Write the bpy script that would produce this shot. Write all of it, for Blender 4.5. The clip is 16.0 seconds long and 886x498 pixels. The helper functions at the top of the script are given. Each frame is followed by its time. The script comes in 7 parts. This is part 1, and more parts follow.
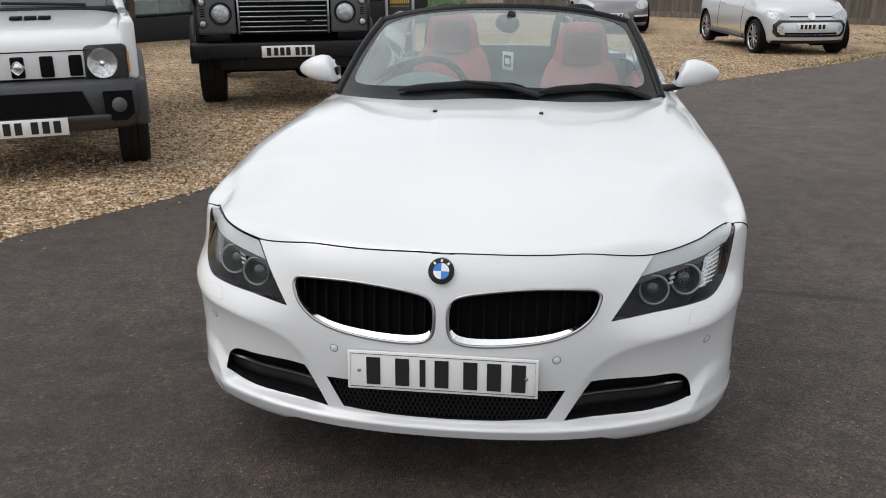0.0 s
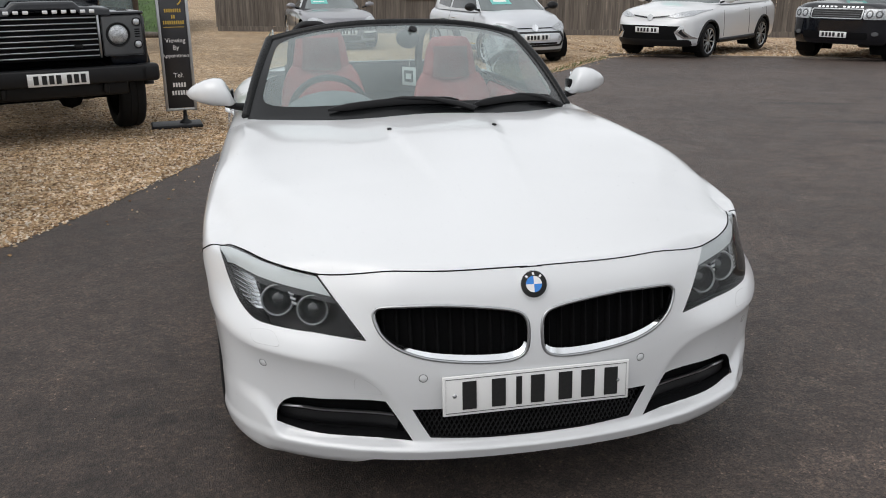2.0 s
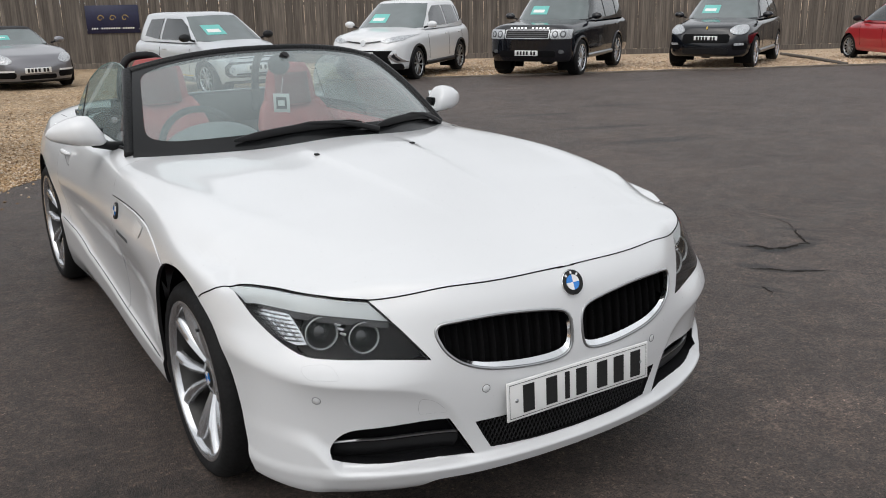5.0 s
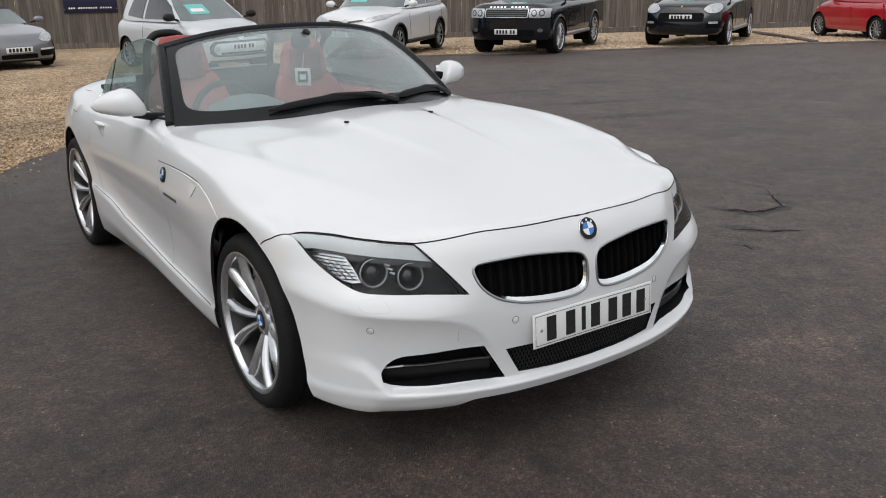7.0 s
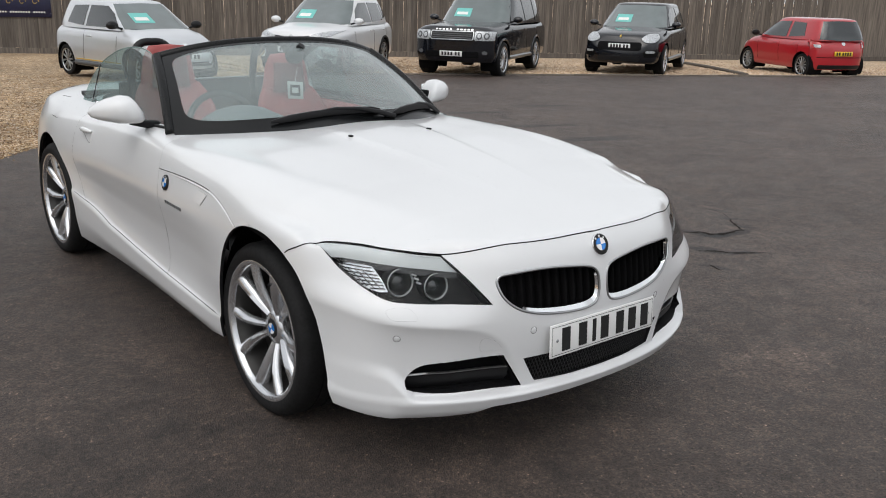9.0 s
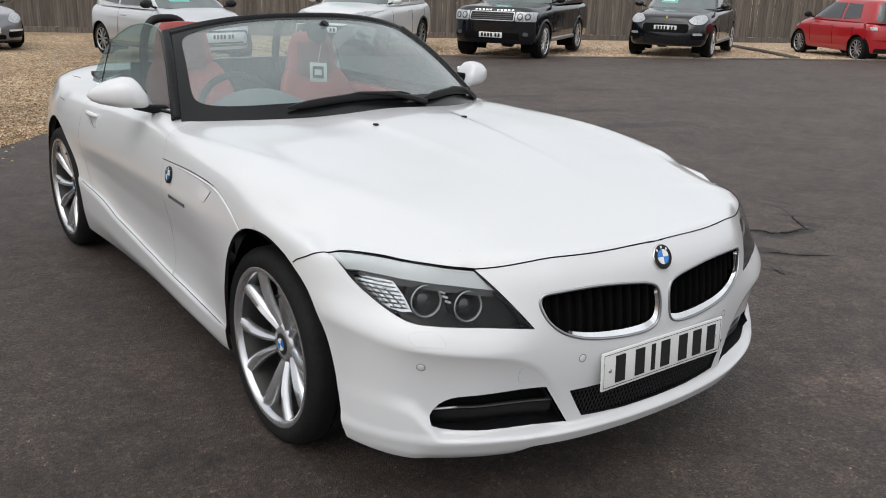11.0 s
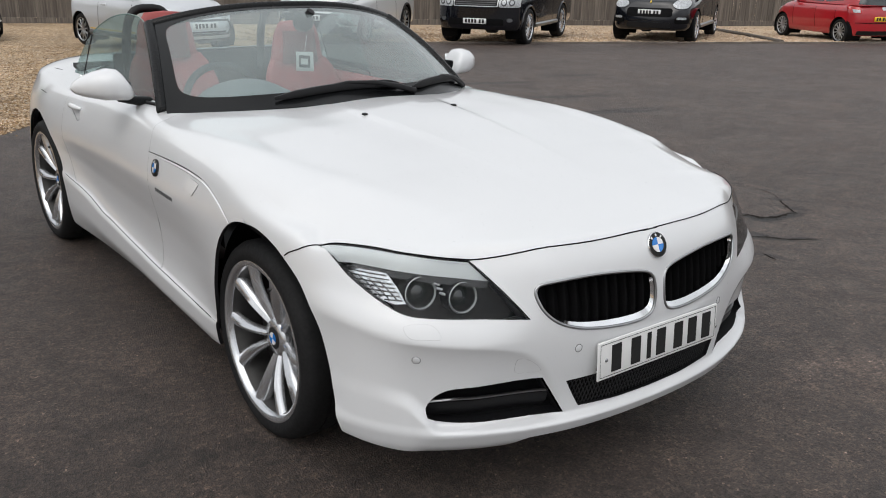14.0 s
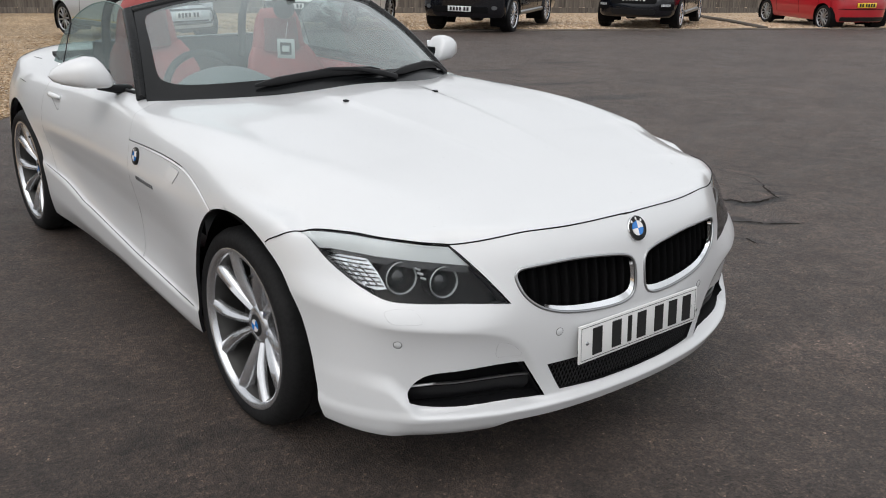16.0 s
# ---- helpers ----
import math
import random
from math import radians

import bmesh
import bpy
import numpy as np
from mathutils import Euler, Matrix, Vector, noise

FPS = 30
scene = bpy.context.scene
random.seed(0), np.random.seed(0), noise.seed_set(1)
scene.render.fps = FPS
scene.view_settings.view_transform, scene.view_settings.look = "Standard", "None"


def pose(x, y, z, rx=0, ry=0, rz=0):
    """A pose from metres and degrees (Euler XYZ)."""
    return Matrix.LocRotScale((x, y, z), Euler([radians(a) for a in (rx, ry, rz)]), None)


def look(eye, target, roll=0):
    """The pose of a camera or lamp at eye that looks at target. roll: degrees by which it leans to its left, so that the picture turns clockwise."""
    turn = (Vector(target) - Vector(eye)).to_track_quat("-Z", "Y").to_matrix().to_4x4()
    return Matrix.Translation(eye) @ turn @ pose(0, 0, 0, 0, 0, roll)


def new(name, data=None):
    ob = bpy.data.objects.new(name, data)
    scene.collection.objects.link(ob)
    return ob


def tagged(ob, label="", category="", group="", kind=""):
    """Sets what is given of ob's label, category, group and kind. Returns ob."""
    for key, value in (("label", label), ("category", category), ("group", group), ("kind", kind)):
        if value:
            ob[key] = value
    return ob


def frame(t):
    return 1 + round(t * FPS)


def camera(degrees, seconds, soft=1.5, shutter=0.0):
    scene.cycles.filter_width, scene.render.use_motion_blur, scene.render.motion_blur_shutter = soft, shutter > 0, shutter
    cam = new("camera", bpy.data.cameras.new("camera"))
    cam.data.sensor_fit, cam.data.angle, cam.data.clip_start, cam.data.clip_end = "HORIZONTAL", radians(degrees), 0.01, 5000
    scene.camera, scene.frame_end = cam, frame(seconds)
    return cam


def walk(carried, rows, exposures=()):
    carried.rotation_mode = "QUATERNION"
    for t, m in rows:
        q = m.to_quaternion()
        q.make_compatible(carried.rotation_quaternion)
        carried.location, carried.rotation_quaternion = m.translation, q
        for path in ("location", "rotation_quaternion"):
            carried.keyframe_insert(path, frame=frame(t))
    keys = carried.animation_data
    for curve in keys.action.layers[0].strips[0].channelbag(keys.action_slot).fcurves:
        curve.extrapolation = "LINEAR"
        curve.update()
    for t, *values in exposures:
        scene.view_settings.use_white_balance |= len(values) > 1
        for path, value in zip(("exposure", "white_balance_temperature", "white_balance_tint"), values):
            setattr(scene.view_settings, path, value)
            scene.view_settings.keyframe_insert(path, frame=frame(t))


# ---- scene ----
cam = camera(53.6, 16.0, 1.0)
PATH = [
    (0, (0.3, -2.979, 1.504), (0.043, -1.103, 0.861), -0.2),
    (0.5, (0.061, -3.041, 1.516), (-0.02, -1.146, 0.882), 0.2),
    (1, (-0.21, -2.9, 1.49), (-0.201, -0.997, 0.875), -1.3),
    (1.5, (-0.444, -2.867, 1.481), (-0.246, -0.971, 0.876), -0.9),
    (2, (-0.675, -2.893, 1.493), (-0.286, -1.028, 0.884), -0.4),
    (2.5, (-0.855, -2.783, 1.471), (-0.387, -0.937, 0.862), -0.9),
    (3, (-0.995, -2.671, 1.468), (-0.414, -0.854, 0.868), -0.8),
    (3.5, (-1.213, -2.663, 1.479), (-0.439, -0.913, 0.899), -0.3),
    (4, (-1.36, -2.62, 1.475), (-0.481, -0.917, 0.905), -0.5),
    (4.2, (-1.388, -2.575, 1.475), (-0.477, -0.888, 0.907), -0.8),
    (6.3, (-1.809, -2.659, 1.491), (-0.687, -1.1, 0.934), -0.5),
    (6.5, (-1.835, -2.72, 1.496), (-0.729, -1.154, 0.927), -0.5),
    (7, (-1.888, -2.784, 1.489), (-0.819, -1.205, 0.888), -1.2),
    (7.5, (-2.048, -2.748, 1.5), (-0.905, -1.219, 0.904), -2.0),
    (8, (-2.163, -2.708, 1.505), (-0.937, -1.238, 0.923), -0.9),
    (8.5, (-2.182, -2.698, 1.497), (-0.95, -1.227, 0.931), 0.6),
    (9, (-2.185, -2.682, 1.493), (-0.976, -1.191, 0.934), 1.4),
    (9.5, (-2.125, -2.628, 1.478), (-0.96, -1.105, 0.908), 1.3),
    (9.7, (-2.058, -2.595, 1.472), (-0.92, -1.054, 0.897), 1.3),
    (11.8, (-1.909, -2.293, 1.453), (-0.768, -0.772, 0.834), 1.6),
    (12, (-1.915, -2.297, 1.454), (-0.777, -0.777, 0.827), 1.3),
    (12.5, (-1.924, -2.318, 1.455), (-0.787, -0.798, 0.825), 1.2),
    (13, (-1.922, -2.322, 1.457), (-0.775, -0.804, 0.84), 1.3),
    (13.5, (-1.921, -2.325, 1.458), (-0.765, -0.815, 0.838), 1.2),
    (14, (-1.916, -2.323, 1.455), (-0.759, -0.817, 0.829), 1.0),
    (14.5, (-1.916, -2.319, 1.455), (-0.757, -0.817, 0.823), 0.8),
    (15, (-1.917, -2.322, 1.454), (-0.757, -0.82, 0.823), 0.7),
    (15.5, (-1.912, -2.334, 1.452), (-0.75, -0.837, 0.814), 0.7),
    (16, (-1.906, -2.34, 1.446), (-0.731, -0.858, 0.797), 0.8),
]
walk(cam, [(t, look(eye, target, roll)) for t, eye, target, roll in PATH],
     [(0, 0.02), (1, 0.01), (2, -0.02), (4, 0.0), (6.5, -0.07), (8.5, -0.04), (9.5, 0.0), (12, -0.02), (14, -0.03), (16, -0.02)])

# ---- light: a bright overcast sky ----
world = bpy.data.worlds.new("sky")
scene.world = world
world.use_nodes = True
wn, wl = world.node_tree.nodes, world.node_tree.links
sky = wn.new("ShaderNodeTexSky")
sky.sky_type, sky.sun_disc = "NISHITA", False
sky.sun_elevation, sky.sun_rotation = radians(57), radians(245)
sky.air_density, sky.dust_density, sky.ozone_density = 1.0, 6.0, 1.0
pale = wn.new("ShaderNodeHueSaturation")
pale.inputs["Saturation"].default_value = 0.34
wl.new(sky.outputs["Color"], pale.inputs["Color"])
# an even cloud cover over it, brighter overhead than at the horizon
cover = wn.new("ShaderNodeMix")
cover.data_type = "RGBA"
cover.inputs["Factor"].default_value = 0.72
cover.inputs[7].default_value = (6.1, 6.25, 6.45, 1)
wl.new(pale.outputs["Color"], cover.inputs[6])
co, sep, rise, layer = wn.new("ShaderNodeTexCoord"), wn.new("ShaderNodeSeparateXYZ"), wn.new("ShaderNodeMapRange"), wn.new("ShaderNodeMix")
wl.new(co.outputs["Generated"], sep.inputs[0])
wl.new(sep.outputs["Z"], rise.inputs["Value"])
rise.inputs["To Min"].default_value, rise.inputs["To Max"].default_value = 0.95, 1.12
layer.data_type, layer.blend_type = "RGBA", "MULTIPLY"
layer.inputs["Factor"].default_value = 1.0
wl.new(cover.outputs[2], layer.inputs[6])
wl.new(rise.outputs["Result"], layer.inputs[7])
# slow drifts of thicker and thinner cloud
cloud, thin, veil = wn.new("ShaderNodeTexNoise"), wn.new("ShaderNodeMapRange"), wn.new("ShaderNodeMix")
cloud.inputs["Scale"].default_value, cloud.inputs["Detail"].default_value = 2.6, 5
wl.new(co.outputs["Generated"], cloud.inputs["Vector"])
wl.new(cloud.outputs["Fac"], thin.inputs["Value"])
thin.inputs["From Min"].default_value, thin.inputs["From Max"].default_value = 0.32, 0.68
thin.inputs["To Min"].default_value, thin.inputs["To Max"].default_value = 0.74, 1.28
veil.data_type, veil.blend_type = "RGBA", "MULTIPLY"
veil.inputs["Factor"].default_value = 1.0
wl.new(layer.outputs[2], veil.inputs[6])
wl.new(thin.outputs["Result"], veil.inputs[7])
wl.new(veil.outputs[2], wn["Background"].inputs["Color"])
wn["Background"].inputs["Strength"].default_value = 0.155
sun = new("sun", bpy.data.lights.new("sun", "SUN"))
sun.data.energy, sun.data.angle, sun.data.color = 0.6, radians(60), (1.0, 0.98, 0.96)
sun.matrix_world = look((-2.8, -1.3, 4.8), (0, 0, 0))


# ---- materials ----
def mat_base(name):
    m = bpy.data.materials.new(name)
    m.use_nodes = True
    t = m.node_tree
    return m, t.nodes, t.links, t.nodes["Principled BSDF"]


def plain(name, color, rough=0.5, metal=0.0, coat=0.0, vary=0.12, scale=8.0, bump=0.0, bump_scale=120.0, spec=0.5):
    """A surface with slow and fine variation of tone and roughness."""
    m, n, l, b = mat_base(name)
    co = n.new("ShaderNodeTexCoord")
    slow, fine = n.new("ShaderNodeTexNoise"), n.new("ShaderNodeTexNoise")
    slow.inputs["Scale"].default_value, slow.inputs["Detail"].default_value = scale, 5
    fine.inputs["Scale"].default_value, fine.inputs["Detail"].default_value = bump_scale, 3
    for k in (slow, fine):
        l.new(co.outputs["Object"], k.inputs["Vector"])
    ramp = n.new("ShaderNodeMapRange")
    ramp.inputs["From Min"].default_value, ramp.inputs["From Max"].default_value = 0.3, 0.7
    ramp.inputs["To Min"].default_value, ramp.inputs["To Max"].default_value = 1 - vary, 1 + vary * 0.5
    l.new(slow.outputs["Fac"], ramp.inputs["Value"])
    hue = n.new("ShaderNodeHueSaturation")
    hue.inputs["Color"].default_value = (*color, 1)
    l.new(ramp.outputs["Result"], hue.inputs["Value"])
    l.new(hue.outputs["Color"], b.inputs["Base Color"])
    rr = n.new("ShaderNodeMapRange")
    rr.inputs["To Min"].default_value, rr.inputs["To Max"].default_value = max(rough * 0.8, 0.02), min(rough * 1.2, 1)
    l.new(fine.outputs["Fac"], rr.inputs["Value"])
    l.new(rr.outputs["Result"], b.inputs["Roughness"])
    b.inputs["Metallic"].default_value, b.inputs["Coat Weight"].default_value = metal, coat
    b.inputs["Coat Roughness"].default_value, b.inputs["Specular IOR Level"].default_value = 0.03, spec
    if bump:
        bp = n.new("ShaderNodeBump")
        bp.inputs["Strength"].default_value, bp.inputs["Distance"].default_value = bump, 0.002
        l.new(fine.outputs["Fac"], bp.inputs["Height"])
        l.new(bp.outputs["Normal"], b.inputs["Normal"])
    return m


def clear(name, tint=(0.9, 0.95, 0.93), r0=0.05, gloss=0.02, haze=0.0):
    """A thin pane: see-through with a mirror gloss that grows at grazing angles, alike from both sides."""
    m, n, l, b = mat_base(name)
    n.remove(b)
    tr, gl, mix, lw = n.new("ShaderNodeBsdfTransparent"), n.new("ShaderNodeBsdfGlossy"), n.new("ShaderNodeMixShader"), n.new("ShaderNodeLayerWeight")
    tr.inputs["Color"].default_value = (*tint, 1)
    gl.inputs["Roughness"].default_value = gloss
    lw.inputs["Blend"].default_value = 0.5
    pw, mr = n.new("ShaderNodeMath"), n.new("ShaderNodeMapRange")
    pw.operation, pw.inputs[1].default_value = "POWER", 4.0
    mr.inputs["To Min"].default_value, mr.inputs["To Max"].default_value = r0, 1.0
    l.new(lw.outputs["Facing"], pw.inputs[0])
    l.new(pw.outputs[0], mr.inputs["Value"])
    l.new(mr.outputs["Result"], mix.inputs["Fac"])
    l.new(tr.outputs["BSDF"], mix.inputs[1])
    l.new(gl.outputs["BSDF"], mix.inputs[2])
    out = mix.outputs["Shader"]
    if haze:
        # a pale diffuse film, painted in for the sky's hazy reflection on the pane
        film, cover, spread, amount = n.new("ShaderNodeBsdfDiffuse"), n.new("ShaderNodeMixShader"), n.new("ShaderNodeTexNoise"), n.new("ShaderNodeMapRange")
        film.inputs["Color"].default_value = (0.60, 0.69, 0.69, 1)
        spread.inputs["Scale"].default_value, spread.inputs["Detail"].default_value = 3.0, 6
        amount.inputs["To Min"].default_value, amount.inputs["To Max"].default_value = haze * 0.6, haze * 1.4
        l.new(spread.outputs["Fac"], amount.inputs["Value"])
        l.new(amount.outputs["Result"], cover.inputs["Fac"])
        l.new(out, cover.inputs[1])
        l.new(film.outputs["BSDF"], cover.inputs[2])
        out = cover.outputs["Shader"]
    l.new(out, n["Material Output"].inputs["Surface"])
    return m


# places, radii and tone of drips and scuffs on the tarmac
# x, y, half length, half width, tone, turn in degrees
SPOTS = [(2.65, 0.66, 0.12, 0.030, 0.34, -62), (2.69, 0.54, 0.10, 0.055, 0.16, -70), (2.79, 0.49, 0.12, 0.045, 0.18, -20), (2.95, 0.475, 0.10, 0.030, 0.26, 5), (3.07, 0.56, 0.09, 0.024, 0.26, 120),
         (3.20, 0.72, 0.14, 0.020, 0.34, 130), (3.34, 0.91, 0.10, 0.016, 0.42, 110), (3.37, 1.09, 0.13, 0.012, 1.9, 95), (2.37, 0.34, 0.10, 0.050, 0.28, -65), (2.46, 0.21, 0.11, 0.026, 0.38, -40), (2.56, 0.13, 0.08, 0.018, 0.45, -38),
         (2.10, 0.09, 0.09, 0.022, 0.30, -70), (1.47, 0.93, 0.30, 0.030, 0.35, -8), (5.58, 5.17, 0.5, 0.10, 0.42, -20), (5.47, 3.94, 0.45, 0.12, 0.45, -20), (7.5, 6.9, 0.5, 0.08, 0.42, -20), (5.86, 6.7, 0.5, 0.10, 0.42, -20),
         (1.15, -0.87, 0.22, 0.10, 1.5, -20), (5.15, 3.95, 0.4, 0.08, 0.45, -20), (-1.05, -0.03, 0.05, 0.03, 0.5, -20), (-1.17, 0.05, 0.08, 0.05, 0.6, -20)]


def tarmac():
    m, n, l, b = mat_base("tarmac")
    co = n.new("ShaderNodeTexCoord")

    def noise_at(scale, detail=4, rough=0.6):
        k = n.new("ShaderNodeTexNoise")
        k.inputs["Scale"].default_value, k.inputs["Detail"].default_value, k.inputs["Roughness"].default_value = scale, detail, rough
        l.new(co.outputs["Object"], k.inputs["Vector"])
        return k.outputs["Fac"]

    def ramp(src, stops):
        r = n.new("ShaderNodeValToRGB")
        while len(r.color_ramp.elements) < len(stops):
            r.color_ramp.elements.new(0.5)
        for e, (p, c) in zip(r.color_ramp.elements, stops):
            e.position, e.color = p, (*c, 1)
        l.new(src, r.inputs["Fac"])
        return r.outputs["Color"]

    def times(a, c, kind="MULTIPLY", fac=1.0):
        x = n.new("ShaderNodeMix")
        x.data_type, x.blend_type = "RGBA", kind
        x.inputs["Factor"].default_value = fac
        l.new(a, x.inputs[6])
        l.new(c, x.inputs[7])
        return x.outputs[2]

    stones = n.new("ShaderNodeTexVoronoi")
    stones.inputs["Scale"].default_value = 150
    l.new(co.outputs["Object"], stones.inputs["Vector"])
    base = ramp(noise_at(0.55, 6), [(0.3, (0.047, 0.0338, 0.0278)), (0.5, (0.060, 0.0441, 0.0366)), (0.72, (0.080, 0.0598, 0.0502))])
    chips = ramp(stones.outputs["Color"], [(0.0, (0.30, 0.29, 0.28)), (0.45, (0.90, 0.89, 0.88)), (0.90, (1.45, 1.40, 1.35)), (1.0, (5.5, 5.2, 4.9))])
    grit = ramp(noise_at(48, 9, 0.88), [(0.36, (0.22, 0.22, 0.22)), (0.5, (0.95, 0.95, 0.95)), (0.64, (2.3, 2.22, 2.15))])
    marks = ramp(noise_at(2.3, 8, 0.7), [(0.30, (0.66, 0.66, 0.66)), (0.42, (1, 1, 1)), (0.7, (1.12, 1.10, 1.07))])
    blotch = ramp(noise_at(8.5, 5, 0.62), [(0.32, (0.66, 0.65, 0.65)), (0.5, (0.98, 0.98, 0.98)), (0.70, (1.34, 1.32, 1.30))])
    # lighter towards the open side: the uneven light is painted into the colour
    sep, light_grade = n.new("ShaderNodeSeparateXYZ"), n.new("ShaderNodeMapRange")
    l.new(co.outputs["Object"], sep.inputs[0])
    l.new(sep.outputs["X"], light_grade.inputs["Value"])
    light_grade.inputs["From Min"].default_value, light_grade.inputs["From Max"].default_value = -2.5, 2.0
    light_grade.inputs["To Min"].default_value, light_grade.inputs["To Max"].default_value = 0.90, 1.10
    tone = times(times(times(times(times(base, chips), grit), marks), blotch), light_grade.outputs["Result"])
    # oil drips and pale scuffs
    wob = n.new("ShaderNodeTexNoise")
    wob.inputs["Scale"].default_value, wob.inputs["Detail"].default_value = 11.0, 7
    l.new(co.outputs["Object"], wob.inputs["Vector"])
    for sx, sy, rx, ry, tint, turn in SPOTS:
        mp = n.new("ShaderNodeMapping")
        mp.vector_type = "TEXTURE"
        mp.inputs["Location"].default_value, mp.inputs["Scale"].default_value, mp.inputs["Rotation"].default_value = (sx, sy, 0), (rx * 1.3, ry * 1.5, 1), (0, 0, radians(turn))
        l.new(co.outputs["Object"], mp.inputs["Vector"])
        mv = n.new("ShaderNodeMix")
        mv.data_type, mv.blend_type = "RGBA", "LINEAR_LIGHT"
        mv.inputs["Factor"].default_value = 1.3
        l.new(mp.outputs["Vector"], mv.inputs[6])
        l.new(wob.outputs["Color"], mv.inputs[7])
        ln = n.new("ShaderNodeVectorMath")
        ln.operation = "LENGTH"
        l.new(mv.outputs[2], ln.inputs[0])
        mr = n.new("ShaderNodeMapRange")
        mr.inputs["From Min"].default_value, mr.inputs["From Max"].default_value = 1.1, 0.55
        l.new(ln.outputs["Value"], mr.inputs["Value"])
        mx = n.new("ShaderNodeMix")
        mx.data_type, mx.blend_type = "RGBA", "MULTIPLY"
        mx.inputs[7].default_value = (tint, tint, tint, 1)
        l.new(mr.outputs["Result"], mx.inputs["Factor"])
        l.new(tone, mx.inputs[6])
        tone = mx.outputs[2]
    l.new(tone, b.inputs["Base Color"])
    b.inputs["Specular IOR Level"].default_value = 0.58
    rg = n.new("ShaderNodeMapRange")
    rg.inputs["To Min"].default_value, rg.inputs["To Max"].default_value = 0.45, 0.72
    l.new(noise_at(3.0, 6), rg.inputs["Value"])
    l.new(rg.outputs["Result"], b.inputs["Roughness"])
    bp = n.new("ShaderNodeBump")
    bp.inputs["Strength"].default_value, bp.inputs["Distance"].default_value = 0.7, 0.006
    l.new(stones.outputs["Distance"], bp.inputs["Height"])
    b2 = n.new("ShaderNodeBump")
    b2.inputs["Strength"].default_value, b2.inputs["Distance"].default_value = 0.8, 0.012
    l.new(noise_at(48, 9, 0.88), b2.inputs["Height"])
    l.new(bp.outputs["Normal"], b2.inputs["Normal"])
    l.new(b2.outputs["Normal"], b.inputs["Normal"])
    return m


def gravel_ground(name="gravel_bed", pebble=False):
    m, n, l, b = mat_base(name)
    co = n.new("ShaderNodeTexCoord")
    v = n.new("ShaderNodeTexVoronoi")
    v.inputs["Scale"].default_value = 42
    l.new(co.outputs["Object"], v.inputs["Vector"])
    r = n.new("ShaderNodeValToRGB")
    for _ in range(3):
        r.color_ramp.elements.new(0.5)
    for e, (p, c) in zip(r.color_ramp.elements, ([(0.05, (0.16, 0.095, 0.05)), (0.3, (0.33, 0.205, 0.105)), (0.52, (0.46, 0.31, 0.165)), (0.72, (0.58, 0.42, 0.26)), (0.97, (0.74, 0.65, 0.54))] if pebble else [(0.05, (0.10, 0.062, 0.034)), (0.3, (0.30, 0.19, 0.10)), (0.52, (0.47, 0.325, 0.185)), (0.72, (0.62, 0.46, 0.29)), (0.97, (0.78, 0.68, 0.55))])):
        e.position, e.color = p, (*c, 1)
    if pebble:
        g = n.new("ShaderNodeNewGeometry")
        l.new(g.outputs["Random Per Island"], r.inputs["Fac"])
    else:
        l.new(v.outputs["Color"], r.inputs["Fac"])
    big = n.new("ShaderNodeTexNoise")
    big.inputs["Scale"].default_value, big.inputs["Detail"].default_value = 0.7, 6
    l.new(co.outputs["Object"], big.inputs["Vector"])
    mr = n.new("ShaderNodeMapRange")
    mr.inputs["From Min"].default_value, mr.inputs["From Max"].default_value = 0.3, 0.7
    mr.inputs["To Min"].default_value, mr.inputs["To Max"].default_value = 0.72, 1.12
    l.new(big.outputs["Fac"], mr.inputs["Value"])
    clump, swing, both_tones = n.new("ShaderNodeTexNoise"), n.new("ShaderNodeMapRange"), n.new("ShaderNodeMath")
    clump.inputs["Scale"].default_value, clump.inputs["Detail"].default_value = 9.0, 4
    l.new(co.outputs["Object"], clump.inputs["Vector"])
    swing.inputs["From Min"].default_value, swing.inputs["From Max"].default_value = 0.32, 0.68
    swing.inputs["To Min"].default_value, swing.inputs["To Max"].default_value = 0.66, 1.22
    l.new(clump.outputs["Fac"], swing.inputs["Value"])
    both_tones.operation = "MULTIPLY"
    l.new(mr.outputs["Result"], both_tones.inputs[0])
    l.new(swing.outputs["Result"], both_tones.inputs[1])
    h = n.new("ShaderNodeHueSaturation")
    l.new(r.outputs["Color"], h.inputs["Color"])
    l.new(both_tones.outputs[0], h.inputs["Value"])
    # stone mixed towards a paler tan along the far kerb
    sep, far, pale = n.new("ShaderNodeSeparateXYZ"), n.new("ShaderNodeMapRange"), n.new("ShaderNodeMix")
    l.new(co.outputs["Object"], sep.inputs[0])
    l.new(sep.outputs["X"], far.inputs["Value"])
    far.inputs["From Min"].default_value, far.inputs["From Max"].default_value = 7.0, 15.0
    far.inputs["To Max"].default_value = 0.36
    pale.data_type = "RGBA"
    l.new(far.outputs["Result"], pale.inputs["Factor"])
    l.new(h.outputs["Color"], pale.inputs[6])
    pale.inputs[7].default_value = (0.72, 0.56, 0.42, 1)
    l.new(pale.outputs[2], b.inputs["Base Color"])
    b.inputs["Roughness"].default_value = 0.85
    if not pebble:
        bp = n.new("ShaderNodeBump")
        bp.invert = True
        bp.inputs["Strength"].default_value, bp.inputs["Distance"].default_value = 1.0, 0.02
        l.new(v.outputs["Distance"], bp.inputs["Height"])
        l.new(bp.outputs["Normal"], b.inputs["Normal"])
    return m


